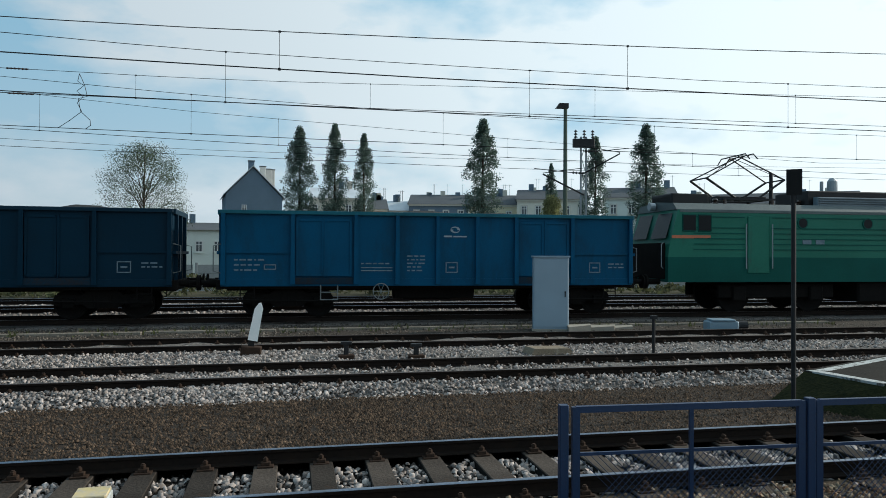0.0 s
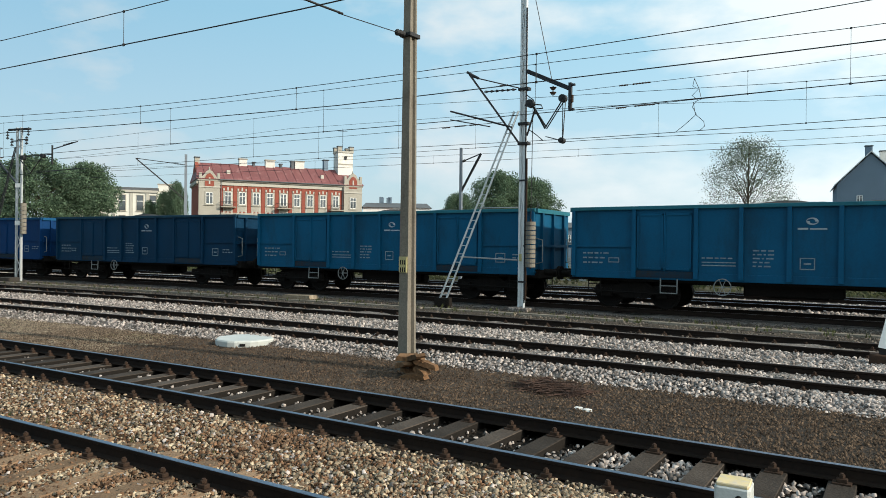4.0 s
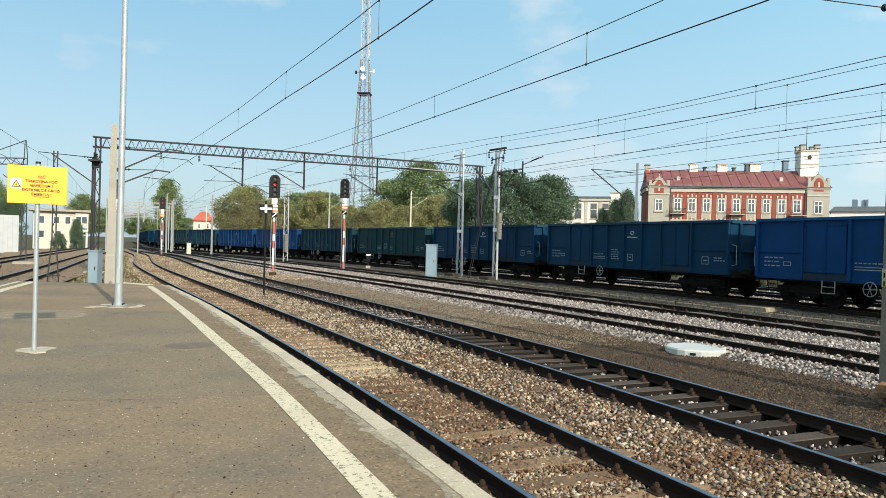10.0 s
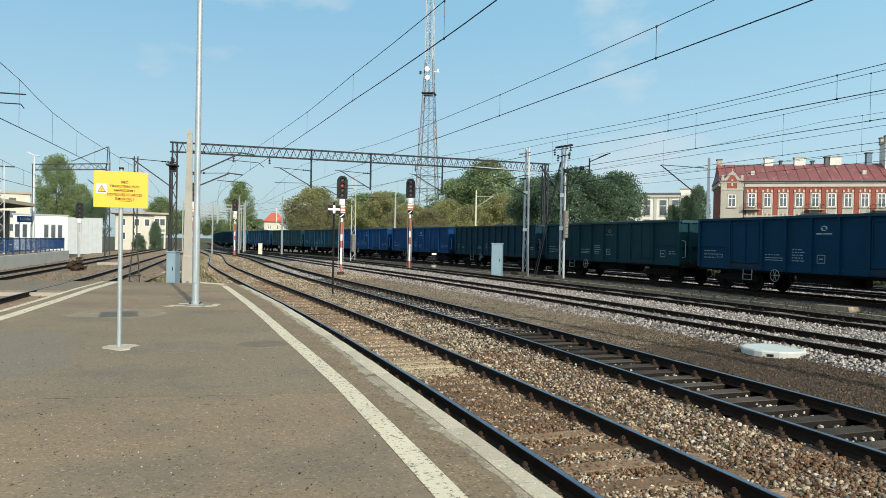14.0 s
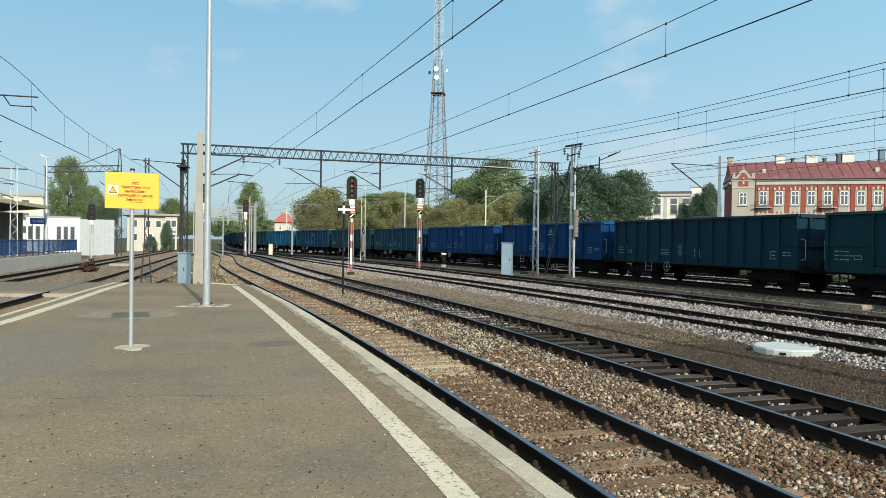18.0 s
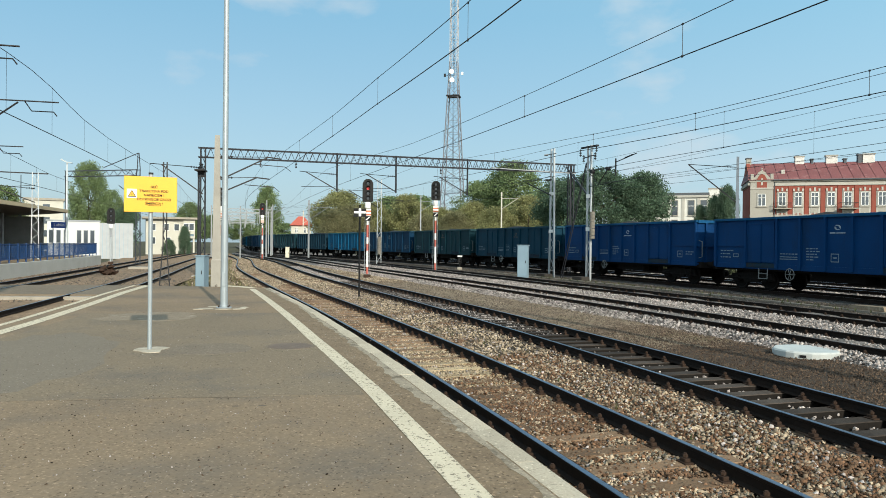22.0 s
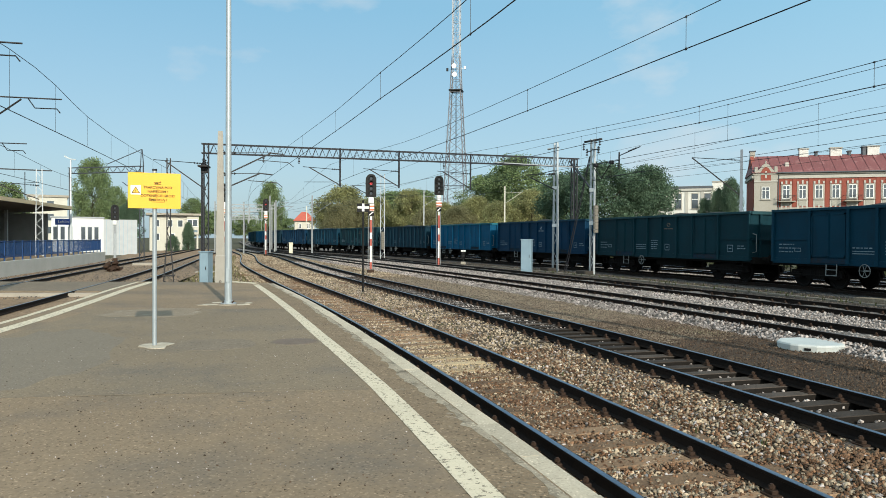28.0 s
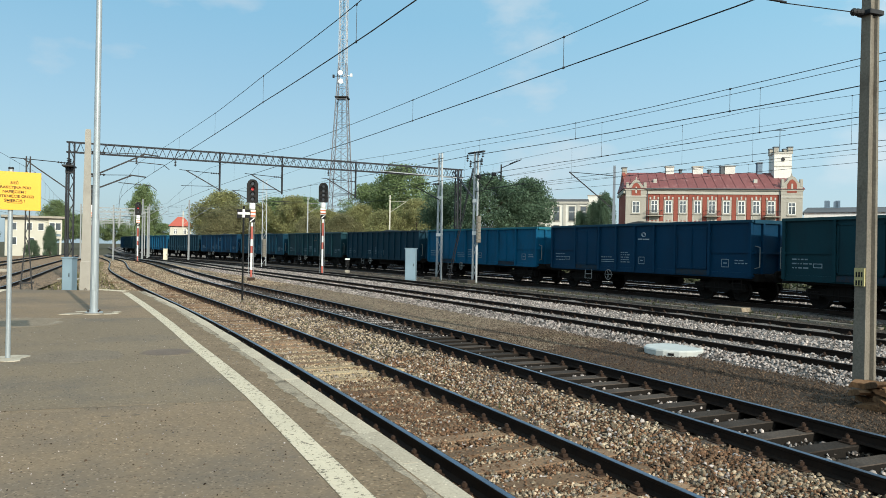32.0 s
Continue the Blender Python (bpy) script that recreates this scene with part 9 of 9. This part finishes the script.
for model, h_ in ((POPLAR, 17.4), (BROAD, 13.6), (DARK, 13.6), (YELLOW, 11.6), (RUSTY, 9.5), (SPARSE, 14.0)):
    model["height"] = h_
for model, spots in (
        (POPLAR, ((3.0, 84, 10.3, .98), (.73, 84, 9.6, .92), (-8.72, 82, 10.8, 1.3), (-14.1, 95, 7.3, .75), (-17.5, 86, 9.3, 1.08), (-21.3, 82, 10.1, 1.3), (5.71, 84, 9.97, 1.25))),
        (DARK, ((69.4, 95, 5.9, 1.15), (66.4, 98, 5.6, 1.0), (72.3, 105, 5.2, 1.0), (35.6, 110, 5.9, .95), (38.6, 130, 4.2, .8), (33.0, 112, 5.4, .95), (60.2, 120, 4.55, .42), (61.1, 121, 3.8, .45), (62.1, 122, 3.1, .40), (102.6, 122, .1, .75), (101.5, 130, 1.1, .4), (105.5, 122, 2.6, .7))),
        (BROAD, ((76.2, 150, 6.5, .95), (78.6, 155, 5.0, 1.1), (86.0, 170, 3.7, 1.2), (73.6, 140, 4.4, 1.0), (108.0, 118, 5.5, .53), (95.5, 150, 4.3, .62), (106.5, 130, 3.6, .6), (113.2, 120, 3.6, .8), (101.2, 150, 2.9, .8), (97.4, 330, 1.7, 1.5), (99.4, 320, 2.0, 1.5), (96.0, 350, 1.3, 1.6), (100.6, 290, 2.1, 1.3), (94.2, 330, 1.5, 1.6), (83.7, 160, 3.8, 1.2))),
        (YELLOW, ((90.0, 150, 4.1, 1.1), (87.4, 155, 3.3, 1.0), (90.9, 185, 2.6, .6), (84.6, 150, 3.9, .9), (82.2, 148, 2.9, 1.0), (79.4, 146, 3.4, .9), (75.0, 130, 3.9, 1.0), (77.4, 128, 3.0, 1.0), (-14.2, 75, 4.7, .45))),
        (RUSTY, ((80.8, 140, 2.6, 1.0), (88.9, 145, 3.0, 1.1), (90.3, 140, 2.7, .8), (83.3, 142, 2.4, .9))),
        (SPARSE, ((17.0, 90, 8.2, 1.0),))):
    for i, (az_, d_, el_, wide_) in enumerate(spots):
        plant(model, az_, d_, el_, i == len(spots) - 1, wide_)

# concrete panel fence along the yard's far side
yard_fence = thing("panel_fence", "weathered grey concrete panel fence beyond the sidings", "fence")
FENCE_GREY = surface("weathered_fence_concrete", (.34, .345, .34), (.24, .245, .24), .9, grain=20, blotch=1.2, bump=.3)
panel_me = Shape().box(.08, 2.42, -.03, .03, .0, .5, .01).box(.08, 2.42, -.03, .03, .51, 1.0, .01).box(.08, 2.42, -.03, .03, 1.01, 1.5, .01).mesh("panel", FENCE_GREY)
post_me = Shape().box(-.075, .075, -.075, .075, -.1, 1.62, .015).mesh("fence_post", FENCE_GREY)
for s_ in np.arange(-30, 45, 2.5):
    x, y, a = along(s_, 21.0)
    part("fence_post", post_me, None, yard_fence, at=pose(x, y, 0, 0, 0, a))
    part("panel", panel_me, None, yard_fence, at=pose(x, y, 0, 0, 0, a))

# scrub beyond the last siding
rng_s = np.random.default_rng(31)
n_s = 15000
ss_, oo_ = rng_s.uniform(-70, 60, n_s), 16.5 + rng_s.normal(0, .8, n_s)
hh_ = (.45 + .4 * np.sin(ss_ * .55) + .3 * np.sin(ss_ * 1.7 + 1)).clip(.15, 1.1)
xx_, yy_, _ = along(ss_, oo_)
pos_ = np.stack([xx_, yy_, .05 + hh_ * rng_s.random(n_s) ** .7], 1)
a_, b_ = rng_s.normal(size=(n_s, 3)), rng_s.normal(size=(n_s, 3))
a_ /= np.linalg.norm(a_, axis=1, keepdims=True)
b_ /= np.linalg.norm(b_, axis=1, keepdims=True)
k_s = rng_s.uniform(.06, .16, (n_s, 1))
LEAF_SCRUB = leaf_material("dull_scrub_leaves", (.085, .095, .045), (.055, .055, .03))
tagged(new("scrub", numpy_mesh("scrub", np.stack([pos_ - a_ * k_s, pos_ + b_ * k_s, pos_ + a_ * k_s, pos_ - b_ * k_s], 1).reshape(-1, 3), np.arange(n_s * 4).reshape(-1, 4), LEAF_SCRUB)),
       "low dull green scrub beyond the last siding", "scrub", kind="stuff")


# ---- sleepers and stones, the nearest in detail ----
SLEEPER_PALE = surface("bleached_tan_sleeper", (0.40, 0.31, 0.19), (0.27, 0.20, 0.12), 0.92, grain=30, blotch=2, bump=0.8, deep=0.012, vary=0.2)
STONE_SAND = surface("pale_sand_and_grit", (0.43, 0.34, 0.215), (0.24, 0.185, 0.115), 0.92, grain=9, blotch=4, bump=0.3, island=0.5)
sleepers(track_p, "P", -46, 10, SLEEPER_RED, 0.0, seed=11, sunk=.009, renewed=(-16.3, -14.5, SLEEPER_PALE))
sleepers(track_q, "Q", -46, 14, SLEEPER_GREY, 0.0, seed=12, sides=SLEEPER_SIDE)
sleepers(track_r, "R", -46, 14, SLEEPER_GREY, 0.15, seed=13, half=.88, sides=SLEEPER_SIDE)
sleepers(track_s, "S", -40, 14, SLEEPER_GREY, 0.15, seed=14, half=.95, sides=SLEEPER_SIDE)
flat = lambda z: (lambda s, o: np.full(len(s), z))
R_slope = lambda s, o: np.clip((o - np.array([R(a) for a in s]) + 1.45) / .45, 0, 1) * .165 - .145
rise = lambda s, o: np.clip((o - np.array([P(a) for a in s]) - .9) / 1.4, 0, 1) * .022 - .180
PATH_RISE = lambda s, o: np.clip((o - np.array([Q(a) for a in s]) - .8) / 3.0, 0, 1) * .045 - .162
STONE_LAYERS = (
    # number, stretch, near and far edge, height, crowding and its centre, sizes, material, label
    (56000, -58, 9, lambda s: P(s) - 1.5, lambda s: Q(s) - 1.02, rise, .9, -5, .014, .034, STONE_TAN, "tan crushed stones between the platform tracks"),
    (21000, -46, 9, lambda s: P(s) - .70, lambda s: P(s) + .70, flat(-.186), .9, -6, .013, .031, STONE_TAN, "tan stones heaped between red-brown sleepers"),
    (13000, -15, 3, lambda s: P(s) - .9, lambda s: P(s) + .95, flat(-.166), .3, -7, .010, .024, STONE_RUST, "rust-stained stones along the platform track"),
    (3600, -19, -13.8, lambda s: P(s) - .62, lambda s: P(s) + .62, flat(-.174), .3, -15.5, .008, .020, STONE_SAND, "pale sandy grit between newer sleepers"),
    (1000, -12.7, -11.2, lambda s: P(s) - .3, lambda s: P(s) + .66, flat(-.162), .2, -12, .009, .020, STONE_RUST, "rust-red patch of stones between sleepers"),
    (12500, -17, 5, lambda s: P(s) + .9, lambda s: Q(s) - 1.0, lambda s, o: rise(s, o) + .006, .3, -9, .010, .025, STONE_RUST, "rusty stones strewn between the tracks"),
    (9000, -52, 9, lambda s: P(s) - 1.3, lambda s: Q(s) - .95, rise, .9, -5, .016, .032, STONE_LIGHT, "scattered pale stones among the tan ones"),
    (3000, -46, 9, lambda s: Q(s) - 1.35, lambda s: Q(s) - .82, lambda s, o: rise(s, o) + .004, .9, -5, .012, .028, STONE_TAN, "tan stones about the sleepers' ends"),
    (16000, -105, -40, lambda s: P(s) - 1.6, lambda s: Q(s) - .95, lambda s, o: rise(s, o) + .02, .3, -44, .025, .055, STONE_TAN, "tan stones between the far curving tracks"),
    (7000, -110, -44, lambda s: Q(s) + .9, lambda s: R(s) - 1.4, lambda s, o: PATH_RISE(s, o) + .005, .3, -46, .02, .05, STONE_TAN, "scattered tan stones on the far path"),
    (2600, -46, 9, lambda s: P(s) - .70, lambda s: P(s) + .70, flat(-.150), .9, -6, .009, .022, STONE_TAN, "tan stones strewn over the sleepers"),
    (9000, -75, -20, lambda s: Q(s) - .7, lambda s: Q(s) + .7, flat(-.185), .5, -24, .018, .038, STONE_LIGHT, "pale stones between half-buried sleepers"),
    (1800, -26, -4, lambda s: Q(s) - .65, lambda s: Q(s) + .65, flat(-.225), .3, -15, .016, .036, STONE_LIGHT, "few pale stones between grey sleepers"),
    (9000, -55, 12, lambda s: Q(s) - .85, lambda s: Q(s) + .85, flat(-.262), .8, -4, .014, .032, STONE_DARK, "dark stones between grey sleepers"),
    (2700, -6, 12, lambda s: Q(s) - .6, lambda s: Q(s) + .6, flat(-.205), .4, 3, .020, .044, STONE_LIGHT, "pale stones heaped between grey sleepers"),
    (4000, -6, 12, lambda s: Q(s) - .62, lambda s: Q(s) + .62, flat(-.225), .4, 3, .022, .046, STONE_LIGHT, "pale stones lying between grey sleepers"),
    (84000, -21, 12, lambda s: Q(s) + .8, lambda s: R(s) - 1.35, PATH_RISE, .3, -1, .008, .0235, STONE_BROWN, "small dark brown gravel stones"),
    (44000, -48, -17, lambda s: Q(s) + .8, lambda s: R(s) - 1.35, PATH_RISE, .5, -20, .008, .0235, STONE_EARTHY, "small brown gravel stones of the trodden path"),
    (19000, -74, 14, lambda s: R(s) - 1.5, lambda s: R(s) - .78, R_slope, .7, -3, .020, .042, STONE_LIGHT, "pale crushed stones on the slope of the siding"),
    (15000, -80, 14, lambda s: R(s) - .68, lambda s: R(s) + .68, flat(.012), .6, -3, .018, .038, STONE_LIGHT, "pale crushed stones in a siding"),
    (24000, -74, 14, lambda s: R(s) + .8, lambda s: S_(s) - .8, flat(.025), .7, -3, .020, .042, STONE_LIGHT, "pale crushed stones between two sidings"),
    (7000, -60, 14, lambda s: S_(s) - .66, lambda s: S_(s) + .66, flat(.0), .6, -3, .018, .040, STONE_MID, "grey-brown stones in a siding"),
    (9000, -60, 14, lambda s: S_(s) + .8, lambda s: S_(s) + 1.7, flat(.02), .6, -3, .020, .042, STONE_LIGHT, "pale crushed stones beside a siding"),
    (14000, -64, 16, lambda s: S_(s) + 1.7, lambda s: T(s) - 1.5, flat(.03), .6, -3, .012, .032, STONE_MID, "grey-brown gravel along the goods line"),
    (9000, -50, 22, lambda s: 3.0, lambda s: 9.6, flat(.05), .3, -3, .03, .07, STONE_LIGHT, "pale crushed stones behind the goods line"),
)
for i, (n, s0, s1, near, far, high, crowd, mid, small, large, stone, lab) in enumerate(STONE_LAYERS):
    tagged((chips if large < .0239 else stones)("ballast_stones", scatter(n, s0, s1, near, far, high, 21 + i, crowd, mid), small, large, stone, 51 + i), lab, "ballast", kind="stuff")
r_left = np.random.default_rng(91)
for n, y0_, y1_, x0_, x1_, zz, mat_, lab in ((9000, .6, 1.0, -80, -28, -.155, STONE_MID, "brown trodden stones of the curved tracks"), (4500, .0, .6, -75, -30, -.19, STONE_TAN, "tan stones on the dry verge"), (5000, .0, .6, -75, -30, -.192, STONE_BROWN, "dark stones on the dry verge")):
    xs_r = x0_ + (x1_ - x0_) * r_left.random(n) ** .7
    lo_, hi_ = (np.interp(xs_r, [p[0] for p in far_k], [p[1] for p in far_k]), np.interp(-xs_r, [-p[0] for p in bedk], [p[1] for p in bedk])) if y1_ == 1.0 else (np.interp(-xs_r, -va[:, 0], va[:, 1]), np.interp(-xs_r, -vb[:, 0], vb[:, 1]))
    ys_r = lo_ + (hi_ - lo_) * r_left.random(n)
    tagged(chips("ballast_stones", np.stack([xs_r, ys_r, np.full(n, zz)], 1), .018, .045, mat_, 93), lab, "ballast", kind="stuff")
n = 2600
xs_r = -30 - 60 * r_left.random(n)
ys_r = np.interp(-xs_r, -va[:, 0], va[:, 1]) + (np.interp(-xs_r, -vb[:, 0], vb[:, 1]) - np.interp(-xs_r, -va[:, 0], va[:, 1])) * r_left.random(n)
blade = r_left.normal(0, .05, (n, 3, 3)) * np.array([1, 1, .2])
blade[:, 2, 2] += r_left.uniform(.05, .18, n)
tagged(new("dry_grass", numpy_mesh("dry_grass", (np.stack([xs_r, ys_r, np.full(n, -.2)], 1)[:, None] + blade).reshape(-1, 3), np.arange(n * 3).reshape(-1, 3), leaf_material("dry_straw_grass", (.22, .19, .10), (.12, .12, .05)))), "dry straw-coloured grass on the verge", "grass", kind="stuff")
# weeds along the goods line and the platform's edge
weeds = random.Random(4)
WEED = leaf_material("dry_green_weeds", (.09, .10, .035), (.06, .065, .03))
tufts = Shape()
for i in range(900):
    s = weeds.uniform(-50, 14)
    if weeds.random() < .55:
        o, z = -2.2 + weeds.uniform(-.5, .6), .05
    else:
        o, z = float(offset("P", s)) - 1.5 + weeds.uniform(-.05, .3), -.22
        if weeds.random() < .5:
            o = float(offset("P", s)) + 1.6 + weeds.uniform(-.4, .6)
    x, y, _ = along(s, o)
    h = weeds.uniform(.04, .16)
    a = weeds.uniform(0, 3.14)
    for k in range(3):
        b = a + k * 1.05
        dx, dy = math.cos(b) * .02, math.sin(b) * .02
        tufts.add([(x - dx, y - dy, z), (x + dx, y + dy, z), (x + dy * 3, y - dx * 3, z + h)], [(0, 1, 2)])
tagged(new("weeds", tufts.mesh("weeds", WEED)), "dry green weeds along the tracks", "weeds", kind="stuff")


# ---- what moves ----
def motions():
    for vehicle, s0 in TRAIN:
        walk(vehicle, [(t, train_pose(s0 + SPEED * t - lag(t))) for t in np.arange(0, 32.01, 1.0)])


motions()
